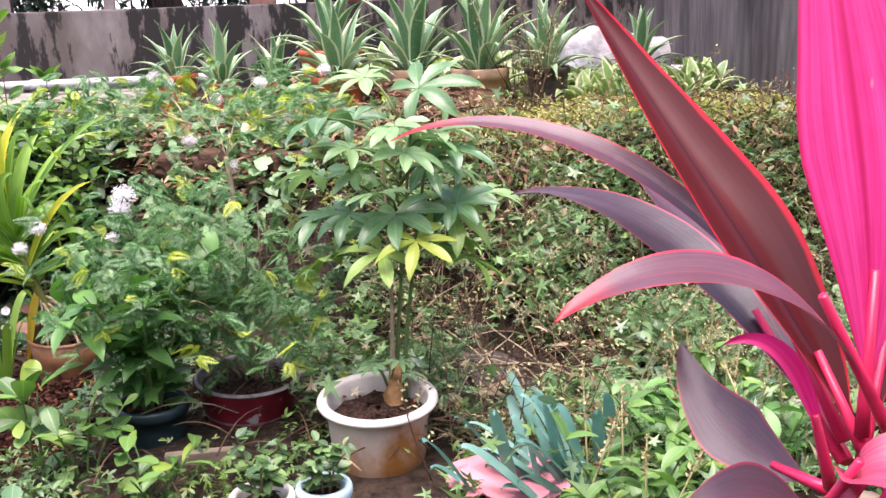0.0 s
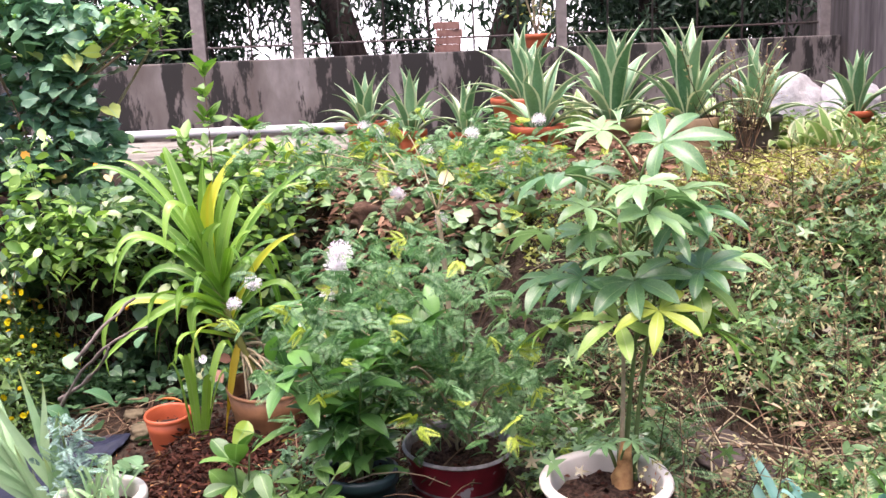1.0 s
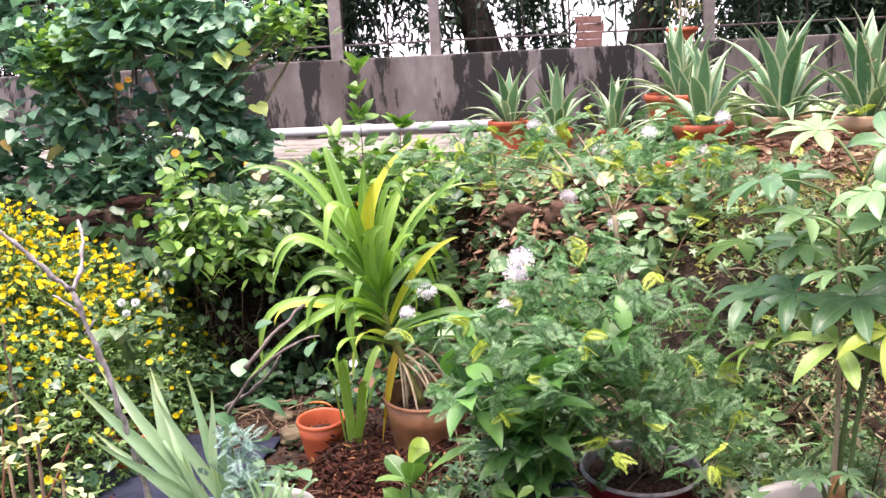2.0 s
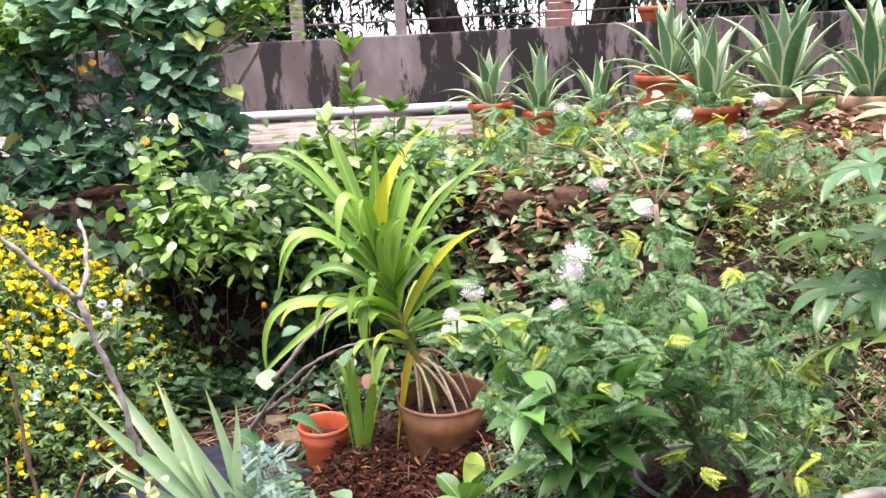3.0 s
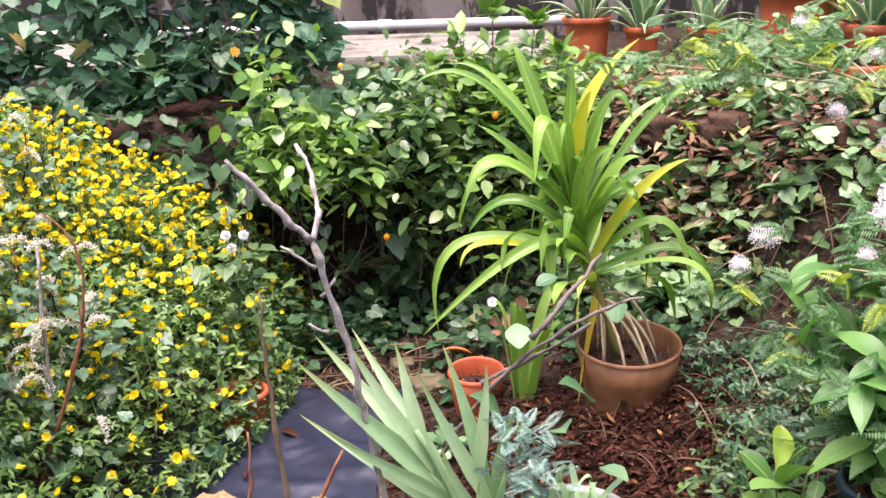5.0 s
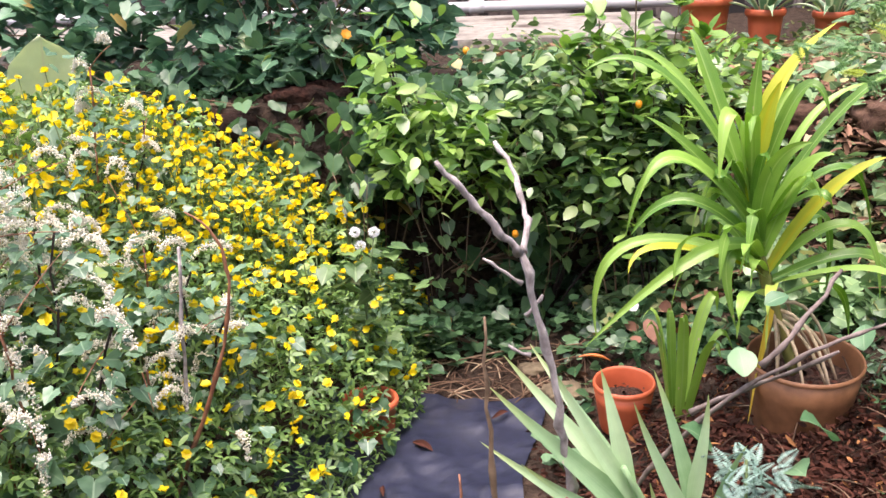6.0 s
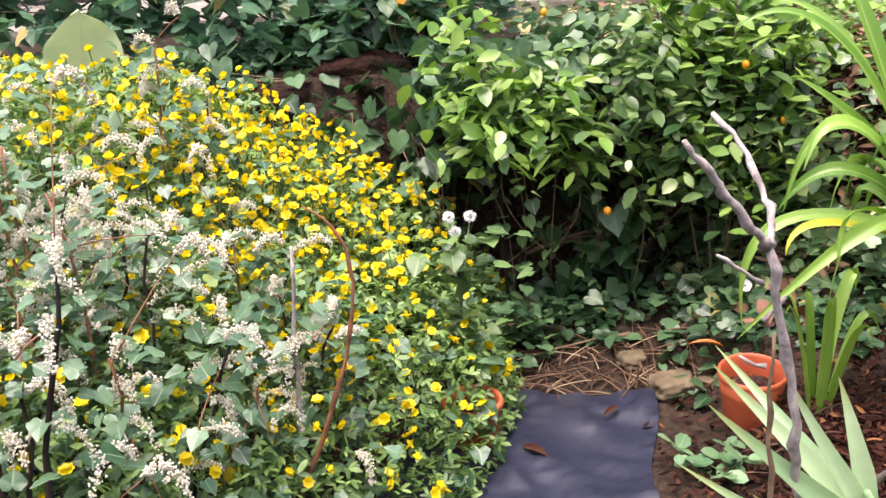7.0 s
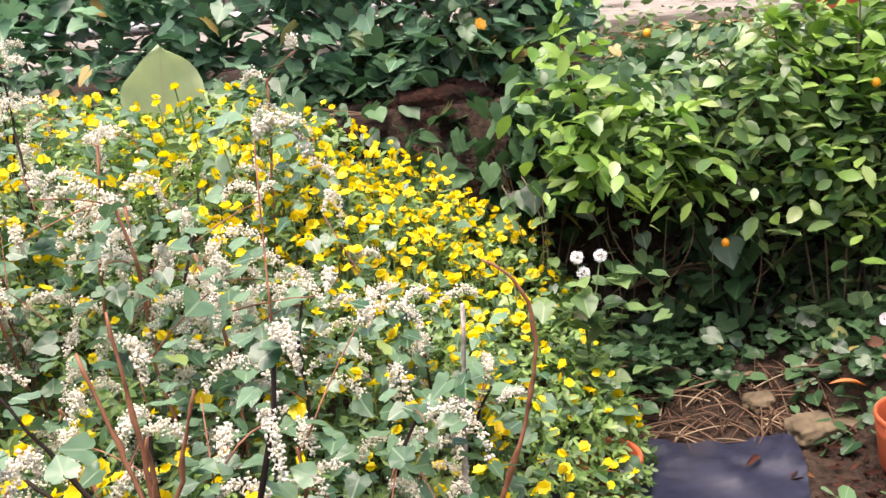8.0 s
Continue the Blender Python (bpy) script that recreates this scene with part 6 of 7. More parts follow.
keep = rng.uniform(0, 1, n) < dens
x, y, h = x[keep], y[keep], h[keep]
n = len(x)
z = np.minimum(ground_z(x, y), 0.05) + h * (1.0 - 0.25 * rng.uniform(0, 1, n) ** 2) + rng.uniform(0.0, 0.07, n)
fl = np.stack([x, y, z], -1) - o
fs = rng.uniform(0.023, 0.037, n)
part("flowers", Soup().spread(PETALS, fl, turns_of(rng.uniform(-3.1, 3.1, n), rng.normal(-0.4, 0.5, n), rng.normal(0, 0.45, n)), fs).spread(PETALS, fl + (0, 0, 0.003), turns_of(rng.uniform(-3.1, 3.1, n), rng.normal(0.3, 0.7, n), rng.normal(0, 0.7, n)), fs * 0.8).mesh("flowers", L_YFLOWER), bed, kind="stuff")
n = 3600
x, y = ground_point(n, -4.2, -2.0, 2.5, 5.1)
h = mound(x, y)
keep = (h > 0.06) & (rng.uniform(0, 1, n) < 0.35 + 0.65 * smooth(4.2, 3.4, y))
x, y, h = x[keep], y[keep], h[keep]
n = len(x)
z = np.minimum(ground_z(x, y), 0.05) + h * (1.0 - 0.4 * rng.uniform(0, 1, n) ** 1.5) + 0.02
part("broad_leaves", Soup().spread(IVY, np.stack([x, y, z], -1) - o, turns_of(rng.uniform(-3.1, 3.1, n), rng.uniform(-1.1, 0.2, n), rng.normal(0, 0.5, n)), 0.028 + 0.042 * rng.uniform(0, 1, n) ** 2).mesh("broad_leaves", L_PALEGREEN), bed, kind="stuff")
n = len(fl)
st = Soup()
for i in range(0, n, 3):
    st.add(*tube([fl[i] - (rng.normal(0, 0.02), rng.normal(0, 0.02), 0.16), fl[i]], (0.003, 0.002), 3))
part("stem", st.mesh("stems", M_GREENSTEM), bed, kind="stuff")


# ---- white-spiked shrubs ----
FLORET = (np.array([(0.5, 0, -0.25), (-0.25, 0.43, -0.25), (-0.25, -0.43, -0.25), (0, 0, 0.5)], float), np.array([(0, 1, 3), (1, 2, 3), (2, 0, 3), (0, 2, 1)]), np.zeros((4, 2)))


def spike(s, base, heading, ln, droop, r):
    d = np.array([math.cos(heading), math.sin(heading), 0])
    line = bezier([base, base + d * ln * 0.35 + (0, 0, ln * 0.55), base + d * ln * 0.9 + (0, 0, ln * 0.45), base + d * ln + (0, 0, ln * (0.3 - droop))], 14)
    k = 210
    t = r.integers(1, 14, k)
    s.spread(FLORET, line[t] + r.normal(0, 1, (k, 3)) * (0.0026 + 0.003 * np.sin(np.pi * t / 14.0))[:, None], turns_of(r.uniform(-3.1, 3.1, k), r.uniform(-1.2, 1.2, k), r.normal(0, 0.8, k)), r.uniform(0.004, 0.0075, k))
    return line


def white_shrub(place, stems, height, spread_, seed, label, leaf_n, thick=0.0048, sprays=4):
    r = np.random.default_rng(seed)
    t = thing("white_spike_shrub", label, "shrub", place, group="white-flowered shrubs")
    st, fl, P = Soup(), Soup(), []
    for k in range(stems):
        a = k * 2.4 + r.uniform(-0.4, 0.4)
        h = height * r.uniform(0.65, 1.08)
        q = spread_ * r.uniform(0.3, 1.0)
        ln = bezier([(0.03 * math.cos(a), 0.03 * math.sin(a), -0.04), (q * 0.35 * math.cos(a), q * 0.35 * math.sin(a), h * 0.45), (q * math.cos(a), q * math.sin(a), h)], 12)
        part("stem", Soup().add(*tube(ln + r.normal(0, 0.006, ln.shape), (thick, thick * 0.8, 0.003), 7, 0.1)).mesh("stem", M_REDSTEM if k % 3 else M_BARK), t)
        P += list(ln[3:])
        for j in range(sprays):
            b = ln[11 - j] if j else ln[11]
            spike(fl, b, r.uniform(-3.1, 3.1), r.uniform(0.06, 0.14), r.uniform(0.0, 0.9), r)
            e = b + r.normal(0, 0.085, 3)
            st.add(*tube(bezier([b, (b + e) / 2 + (0, 0, 0.015), e], 4), (0.0019, 0.0012), 4))
            spike(fl, e, r.uniform(-3.1, 3.1), r.uniform(0.05, 0.12), r.uniform(0.0, 0.9), r)
            P += [b, e]
    part("twig", st.mesh("twig", M_REDSTEM), t, kind="stuff")
    P = np.array(P)
    pos = P[r.integers(0, len(P), leaf_n)] + r.normal(0, 0.06, (leaf_n, 3))
    part("leaves", Soup().spread(IVY, pos, turns_of(r.uniform(-3.1, 3.1, leaf_n), r.uniform(-0.8, 0.5, leaf_n), r.normal(0, 0.4, leaf_n)), r.uniform(0.022, 0.044, leaf_n)).mesh("leaves", L_PALEGREEN), t, kind="stuff")
    part("blossom", fl.mesh("blossom", L_WFLOWER), t, kind="stuff")


for i, (x, y, k, h, q) in enumerate([(-2.9, 2.85, 7, 1.05, 0.3), (-3.4, 3.05, 7, 1.28, 0.3), (-2.8, 3.3, 5, 0.95, 0.3), (-3.3, 3.7, 9, 1.25, 0.4), (-3.0, 4.2, 6, 1.12, 0.4), (-3.7, 4.3, 7, 1.3, 0.4), (-3.0, 3.5, 8, 1.08, 0.32), (-2.6, 3.65, 4, 0.82, 0.25), (-3.05, 2.55, 7, 0.95, 0.28), (-3.5, 2.8, 7, 1.3, 0.3)]):
    white_shrub((x, y, 0.02), k, h, q, 500 + i, "shrub with fuzzy cream-white flower spikes and red stems", 190 if i in (0, 8, 9) else 400 if h > 0.9 else 300, 0.009 if i in (0, 1, 8) else 0.0048, 2 if y < 3.0 else 3)
bare_shrub = thing("bare_shrub", "bare red-brown branching shrub among the white flowers", "shrub", (-2.85, 2.8, 0.0))
fk = np.array([0.02, 0.0, 0.84])
part("trunk", Soup().add(*knobbly([(0.03, 0, -0.03), (0.0, 0, 0.4), (0.03, 0, 0.65), fk], 20, (0.011, 0.008, 0.0065), 8)).mesh("trunk", M_REDSTEM), bare_shrub)
for dx, dy, dz in ((-0.15, 0.0, 0.2), (-0.02, 0.02, 0.33), (0.07, 0.0, 0.26), (-0.08, 0.05, 0.3), (0.02, -0.04, 0.2), (-0.2, 0.03, 0.36)):
    b = fk - (0, 0, 0.1 * abs(dx) * 5)
    part("limb", Soup().add(*knobbly([b, b + (dx * 0.35, dy * 0.5, dz * 0.5), b + (dx, dy, dz)], 14, (0.0042, 0.0032, 0.0018), 6)).mesh("limb", M_REDSTEM if dx > -0.1 else M_BARK), bare_shrub)
bigleaf = thing("yellowed_leaf_plant", "single broad yellowed leaf on a stalk above the flowers", "plant", (-3.28, 4.72, 0.0))
part("stalk", Soup().add(*tube(bezier([(0, 0, 0), (0.0, 0, 0.5), (-0.03, 0, 0.8)], 8), (0.012, 0.007), 6)).mesh("stalk", M_GREENSTEM), bigleaf)
part("leaf", Soup().add(*strap([(-0.05, 0, 0.84), (-0.05, 0.02, 0.98), (-0.03, 0.02, 1.12), (0.0, -0.04, 1.24)], 0.24, 16, 7, 0.2, (0.1, -1, 0.3), "spoon", curl=-0.5, wave=0.05)).mesh("leaf", L_OLDLEAF), bigleaf)
part("leaf", Soup().add(*strap([(-0.1, 0, 0.6), (-0.12, 0, 0.85), (-0.2, 0, 1.0), (-0.26, -0.03, 1.1)], 0.05, 12, 5, 0.3, (0.1, -1, 0.3), "oval")).mesh("leaf", L_LIGHT), bigleaf, "narrow light green upright leaf")
dry = thing("dry_stalk", "bent dry brown stalk among the yellow flowers", "branch", (-2.42, 3.4, 0.1))
part("stem", Soup().add(*knobbly([(-0.12, 0, 0.1), (0.0, 0, 0.4), (0.12, 0.02, 0.62), (0.13, 0, 0.82), (0.0, 0, 0.88)], 24, (0.0055, 0.005, 0.004, 0.002), 7)).mesh("stem", M_REDSTEM), dry)
part("stem", Soup().add(*knobbly([(-0.1, 0.05, 0.0), (-0.06, 0.05, 0.4), (-0.04, 0.05, 0.78)], 12, (0.007, 0.004), 6)).mesh("stem", M_DEAD), dry)
poms = thing("white_pompom_flowers", "three white pompom flowers on a leafy stem", "flowers", (-2.17, 4.24, 0.03))
for x, z in ((0.0, 0.63), (0.06, 0.63), (0.015, 0.585)):
    s_ = Soup()
    k = 220
    d = r.normal(0, 1, (k, 3))
    d /= np.linalg.norm(d, axis=1)[:, None]
    s_.spread(TINY, d * 0.009, turns_of(np.arctan2(d[:, 1], d[:, 0]), np.arcsin(d[:, 2]), r.uniform(0, 3, k)), r.uniform(0.008, 0.011, k))
    part("flower", s_.mesh("flower", L_WHITEPOM), poms, "", pose(x, 0, z))
    part("stem", Soup().add(*tube([(0.02, 0, 0), (0.02, 0, 0.35), (x, 0, z)], (0.004, 0.002), 5)).mesh("stem", M_GREENSTEM), poms)
k = 60
part("leaves", Soup().spread(IVY, np.stack([r.normal(0.04, 0.07, k), r.normal(0, 0.05, k), r.uniform(0.2, 0.58, k)], -1), loose_turns(k), r.uniform(0.04, 0.07, k)).mesh("leaves", L_HEART), poms, kind="stuff")

# ---- ti plant beside the path ----
ti = thing("ti_plant", "red and pink ti plant with glossy blades beside the path", "shrub", (0.26, 0.4, 0.28))
o = np.array([0.26, 0.4, 0.28])
part("stem", Soup().add(*tube(bezier([(0, 0, -0.03), (0.02, 0.02, 0.5), (0.0, 0.0, 0.9), (-0.012, -0.012, 1.13)], 14), (0.009, 0.006), 9, 0.04)).mesh("stem", M_PALESTEM), ti)

def ti_leaf(tip, far, near, base, w, mt, up, fold, wave):
    """One arching blade, from its petiole at the stem top out to the tip."""
    pts = [np.array(p) - o for p in (base, near, far, tip)]
    d = pts[1] - pts[0]
    part("leaf", Soup().add(*strap([pts[0] + d * 0.3, *pts[1:]], w, 30, 7, fold, up, "ti", wave=wave * 0.4, cup=0.6)).mesh("leaf", mt), ti)
    part("petiole", Soup().add(*tube([pts[0], pts[0] + d * 0.2, pts[0] + d * 0.75], (0.0034, 0.003, 0.002), 7)).mesh("petiole", M_PETIOLE), ti)


ti_leaf((0.154, 0.538, 1.64), (0.192, 0.498, 1.561), (0.226, 0.418, 1.489), (0.245, 0.388, 1.43), 0.046, L_CORD_DARK, (0.3, -1, 0.25), 0.55, 0.02)
ti_leaf((0.238, 0.46, 1.72), (0.243, 0.43, 1.62), (0.25, 0.4, 1.54), (0.243, 0.39, 1.44), 0.06, L_CORD_PINK, (0.0, -1, 0.1), 0.12, 0.02)
ti_leaf((0.054, 0.571, 1.557), (0.118, 0.553, 1.59), (0.216, 0.494, 1.545), (0.244, 0.405, 1.43), 0.017, L_CORD_ROSE, (-0.1, -0.6, 1), 0.2, 0.03)
ti_leaf((0.14, 0.651, 1.505), (0.185, 0.578, 1.53), (0.221, 0.487, 1.495), (0.244, 0.405, 1.42), 0.034, L_CORD_PURPLE, (0.0, -0.5, 1), 0.2, 0.03)
ti_leaf((0.086, 0.33, 1.527), (0.118, 0.336, 1.549), (0.18, 0.343, 1.549), (0.25, 0.372, 1.44), 0.026, L_CORD_ROSE, (0.1, -0.3, 1), 0.2, 0.03)
ti_leaf((0.201, 0.5, 1.45), (0.195, 0.47, 1.424), (0.212, 0.43, 1.414), (0.232, 0.395, 1.412), 0.034, L_CORD_PURPLE, (-0.3, -1, 0.5), 0.15, 0.02)
ti_leaf((0.166, 0.37, 1.497), (0.19, 0.37, 1.508), (0.208, 0.375, 1.472), (0.226, 0.383, 1.42), 0.011, L_CORD_PINK, (0.3, -1, 0.4), 0.4, 0.02)
ti_leaf((0.146, 0.36, 1.428), (0.167, 0.36, 1.441), (0.197, 0.37, 1.428), (0.222, 0.38, 1.4), 0.03, L_CORD_PURPLE, (0, -0.6, 1), 0.2, 0.02)
ti_leaf((0.275, 0.33, 1.4), (0.25, 0.335, 1.447), (0.222, 0.345, 1.462), (0.212, 0.372, 1.41), 0.042, L_CORD_PALE, (0.5, -0.6, 0.9), 0.35, 0.02)
ti_leaf((0.234, 0.667, 1.506), (0.251, 0.589, 1.483), (0.256, 0.482, 1.447), (0.246, 0.405, 1.42), 0.045, L_CORD_PURPLE, (0.1, -0.6, 1), 0.2, 0.02)
ti_leaf((0.33, 0.36, 1.39), (0.3, 0.34, 1.44), (0.26, 0.36, 1.44), (0.246, 0.385, 1.4), 0.07, L_CORD_PINK, (0, -0.8, 0.7), 0.2, 0.02)
ti_leaf((0.42, 0.3, 1.6), (0.35, 0.34, 1.6), (0.28, 0.37, 1.52), (0.252, 0.39, 1.42), 0.06, L_CORD_DARK, (0, -0.6, 1), 0.2, 0.02)
ti_leaf((0.4, 0.55, 1.55), (0.34, 0.5, 1.58), (0.28, 0.43, 1.5), (0.25, 0.4, 1.42), 0.06, L_CORD_DARK, (0, -0.6, 1), 0.2, 0.02)
rng2 = np.random.default_rng(77)

# blue-green blades and pink-budded weeds by the ti plant
bluei = thing("blade_clump", "clump of blue-green blades among weeds", "plant", (0.62, 2.35, 0.3))
for i in range(34):
    arching(bluei, np.array([rng2.normal(0.05, 0.09), rng2.normal(0, 0.06), 0]), rng2.uniform(1.6, 4.4), rng2.uniform(35, 80), rng2.uniform(0.25, 0.46), 0.032, L_BLUEIRIS, 0.1, 700 + i, "blade")
for i, (x, y) in enumerate([(0.78, 2.15), (0.95, 2.45), (0.7, 2.0), (1.1, 2.2), (1.25, 2.6)]):
    w_ = broad_plant("weed_plant", "broad-leaved weed with reddish bud spikes", (x, y, float(ground_z(x, y))), 7, 80, 0.085, L_LUSH if i % 2 else L_YOUNG, 720 + i, FINE, None, 0.3, 0.2, "plant", as_parts=True)
    s_ = Soup()
    for j in range(4):
        b = np.array([rng2.normal(0, 0.1), rng2.normal(0, 0.1), 0.2])
        e = b + (rng2.normal(0, 0.04), rng2.normal(0, 0.04), rng2.uniform(0.12, 0.25))
        s_.add(*tube([b - (0, 0, 0.2), b, e], (0.003, 0.002), 4))
        k = 36
        u = rng2.uniform(0.3, 1, k)[:, None]
        s_.spread(TINY, b * (1 - u) + e * u + rng2.normal(0, 0.004, (k, 3)), turns_of(rng2.uniform(-3, 3, k), rng2.uniform(0, 1.3, k), rng2.normal(0, 1, k)), rng2.uniform(0.012, 0.02, k))
    part("bud_spike", s_.mesh("bud_spike", L_DRYWEED), w_, kind="stuff")


# ---- ground cover ----
L_BANKVINE = leaf("bank_creeper", (0.045, 0.11, 0.04), (0.2, 0.32, 0.14), odd=(0.36, 0.36, 0.14), odd_share=0.1, rough=0.36, sheen=0.6, stripe=(0.32, 0.44, 0.2), stripe_at=(0.0, 0.1))
L_FEATHERWEED = leaf("feathery_weed", (0.04, 0.105, 0.03), (0.21, 0.35, 0.12), odd=(0.26, 0.22, 0.12), odd_share=0.1, rough=0.36, sheen=0.7)
def bare(x, y):
    """True where the soil, the sheet or a pot leaves no room for weeds."""
    out = ((x + 1.12) / 0.42) ** 2 + ((y - 3.52) / 0.48) ** 2 < 1
    out |= (np.abs(x + 1.88) < 0.4) & (np.abs(y - 3.85) < 0.65)
    out |= ((x - 0.62) / 0.2) ** 2 + ((y - 3.22) / 0.4) ** 2 < 1
    out |= ((x - 0.98) / 0.14) ** 2 + ((y - 3.1) / 0.16) ** 2 < 1
    out |= (np.abs(x - 0.48) < 0.14) & (np.abs(y - 2.38) < 0.14)
    for px, py, pr in ((0.185, 2.7, 0.16), (-0.22, 3.03, 0.16), (-0.885, 3.86, 0.15), (-1.345, 4.1, 0.1), (-0.47, 2.93, 0.11), (-0.13, 2.2, 0.08), (0.015, 2.22, 0.07)):
        out |= (x - px) ** 2 + ((y - py + 0.12) / 1.25) ** 2 < (pr + 0.05) ** 2
    return out


def carpet(name, label, x0, x1, y0, y1, n, clump, size, shape, material, height, seed, where=None, pitch=(-0.5, 0.6)):
    """Low weeds as one sheet of leaves: n small clumps of a few leaves each, following the ground."""
    r = np.random.default_rng(seed)
    cx, cy = r.uniform(x0, x1, n), r.uniform(y0, y1, n)
    keep = ~bare(cx, cy) & ((cy > y0 + 0.3 * (wobble(cx, cy, 3.0) + 0.6)) & (cx < x1 - 0.15 * (wobble(cy, cx, 3.0) + 0.6)))
    if where is not None:
        keep &= where(cx, cy, r)
    cx, cy = np.repeat(cx[keep], clump), np.repeat(cy[keep], clump)
    k = len(cx)
    x, y = cx + r.normal(0, size * 0.9, k), cy + r.normal(0, size * 0.9, k)
    hgt = height * r.uniform(0.05, 1.0, k) * (0.55 + 0.8 * np.clip(wobble(x, y, 4.3) + 0.35, 0, 1.3))
    z = ground_z(x, y) + np.maximum(hgt, 0.008)
    s = Soup().spread(shape, np.stack([x, y, z], -1), turns_of(r.uniform(-3.1, 3.1, k), r.uniform(*pitch, k), r.normal(0, 0.65, k)), size * r.uniform(0.45, 1.3, k))
    return tagged(new(name, s.mesh(name, material)), label, "ground cover", kind="stuff")


below = lambda x, y, r: y < 4.15 + 0.15 * r.uniform(-1, 1, len(x))
def patch_of(ax, k, least, back=9.0):
    """Where one kind of weed grows: uneven patches some hand-widths across, on the bank below its lip."""
    return lambda x, y, r: (y < min(back, 4.15) + 0.15 * r.uniform(-1, 1, len(x))) & (wobble(x + ax, y - ax, k) + r.normal(0, 0.22, len(x)) > least)


carpet("weed_carpet", "dense small-leaved weeds over the bank", -0.35, 2.9, 1.9, 5.0, 3400, 5, 0.036, TREFOIL, L_WEED, 0.15, 81, patch_of(0.0, 8.0, -0.05), (-0.9, 0.9))
carpet("feathery_weeds", "feathery lobed weeds over the bank", 0.0, 2.9, 1.9, 4.6, 3000, 6, 0.055, DEEP, L_FEATHERWEED, 0.22, 96, patch_of(2.3, 7.0, 0.05), (-0.9, 0.9))
carpet("leafy_weeds", "taller oval-leaved weeds on the bank", -0.1, 2.9, 2.0, 4.6, 700, 7, 0.05, OVATE, L_HEART, 0.26, 82, patch_of(5.1, 6.0, 0.1))
carpet("pale_weeds", "pale shining leaves scattered over the bank", 0.2, 2.9, 2.1, 3.9, 180, 5, 0.04, OVAL, L_PALEGREEN, 0.24, 102, patch_of(7.7, 9.0, 0.05))
FERN = (FEATHER[0] * (0.55, 1, 1), FEATHER[1], FEATHER[2])
L_FERN = leaf("fern_weed", (0.05, 0.125, 0.04), (0.19, 0.3, 0.13), odd=(0.28, 0.22, 0.12), odd_share=0.12, rough=0.45, through_light=0.3)
carpet("fern_weeds", "feathery fronds among the bank weeds", 0.2, 2.8, 2.1, 4.1, 760, 5, 0.085, FERN, L_FERN, 0.26, 98, below, (-0.2, 1.1))
carpet("bushy_weeds", "pale clumps of broader weeds on the bank", 0.3, 2.8, 2.6, 3.9, 80, 30, 0.046, OVATE, L_FERN, 0.3, 99, below, (-0.6, 0.9))
carpet("dry_weeds", "dry straw-coloured weeds along the bank top", 0.3, 2.9, 2.6, 4.9, 2500, 7, 0.034, NARROW, L_DRYWEED, 0.22, 83, lambda x, y, r: (r.uniform(0, 1, len(x)) < 0.15 + 0.85 * smooth(3.2, 3.8, y)) & (y < 4.3), (0.0, 1.4))
carpet("yellow_moss_weeds", "yellow-green low weeds in front of the agave pots", 0.1, 2.9, 3.9, 5.4, 4600, 5, 0.028, TINY, L_MOSS, 0.04, 84)
carpet("bank_vine", "heart-leaved creeper over the bank", -1.4, 0.3, 4.0, 5.4, 1000, 5, 0.06, HEART, L_BANKVINE, 0.2, 85, lambda x, y, r: (y > 4.25) & ((x > -0.85) | (y > 4.7)) & (wobble(x, y, 9.0) + r.normal(0, 0.3, len(x)) > -0.35), (-1.0, 0.7))
carpet("terrace_weeds", "scattered weeds over the terrace", -1.9, 0.4, 5.4, 6.7, 420, 5, 0.055, OVATE, L_HEART, 0.12, 86)
carpet("terrace_weeds", "scattered weeds round the agave pots", 0.3, 2.9, 5.4, 8.2, 1000, 5, 0.05, OVATE, L_WEED, 0.12, 87)
carpet("terrace_needles", "red-brown dry needles on the terrace edge", -1.8, 0.2, 5.25, 6.75, 900, 6, 0.09, NARROW, L_DRYWEED, 0.02, 88, None, (-0.1, 0.15))
carpet("bank_needles", "red-brown dry litter along the bank lip", -1.1, 0.9, 4.4, 5.5, 1500, 8, 0.07, NARROW, M_NEEDLE, 0.15, 100, None, (-0.2, 0.4))
carpet("bed_weeds", "small weeds round the pots", -1.0, 0.6, 2.0, 3.6, 620, 5, 0.04, TREFOIL, L_HEART, 0.1, 89)
carpet("bed_weeds", "small weeds near the path", -2.2, 1.6, 0.9, 2.1, 900, 6, 0.045, OVATE, L_HEART, 0.1, 90)
carpet("bed_weeds", "low dark creeper under the bush", -2.2, -1.3, 4.5, 5.2, 300, 5, 0.04, HEART, L_IVY, 0.14, 101)
carpet("bed_weeds", "dark low weeds beside the leaf litter", -0.85, -0.3, 2.9, 4.0, 420, 6, 0.036, TREFOIL, L_IVY, 0.14, 105, lambda x, y, r: x > -0.72 + 0.1 * wobble(x, y, 8.0), (-0.8, 0.8))
carpet("bed_weeds", "low weeds behind the soil patch", -1.5, -0.4, 4.1, 4.7, 110, 5, 0.045, HEART, L_IVY, 0.1, 91)
n = 14000
x, y = -1.06 + rng.normal(0, 0.3, n), 3.52 + rng.normal(0, 0.3, n)
keep = ((x + 0.885) ** 2 + (y - 3.86) ** 2 > 0.0225) & (x > -1.62)
x, y = x[keep], y[keep]
n = len(x)
spot = np.stack([x, y, ground_z(x, y) + rng.uniform(0.004, 0.04, n)], -1)
half = n // 2
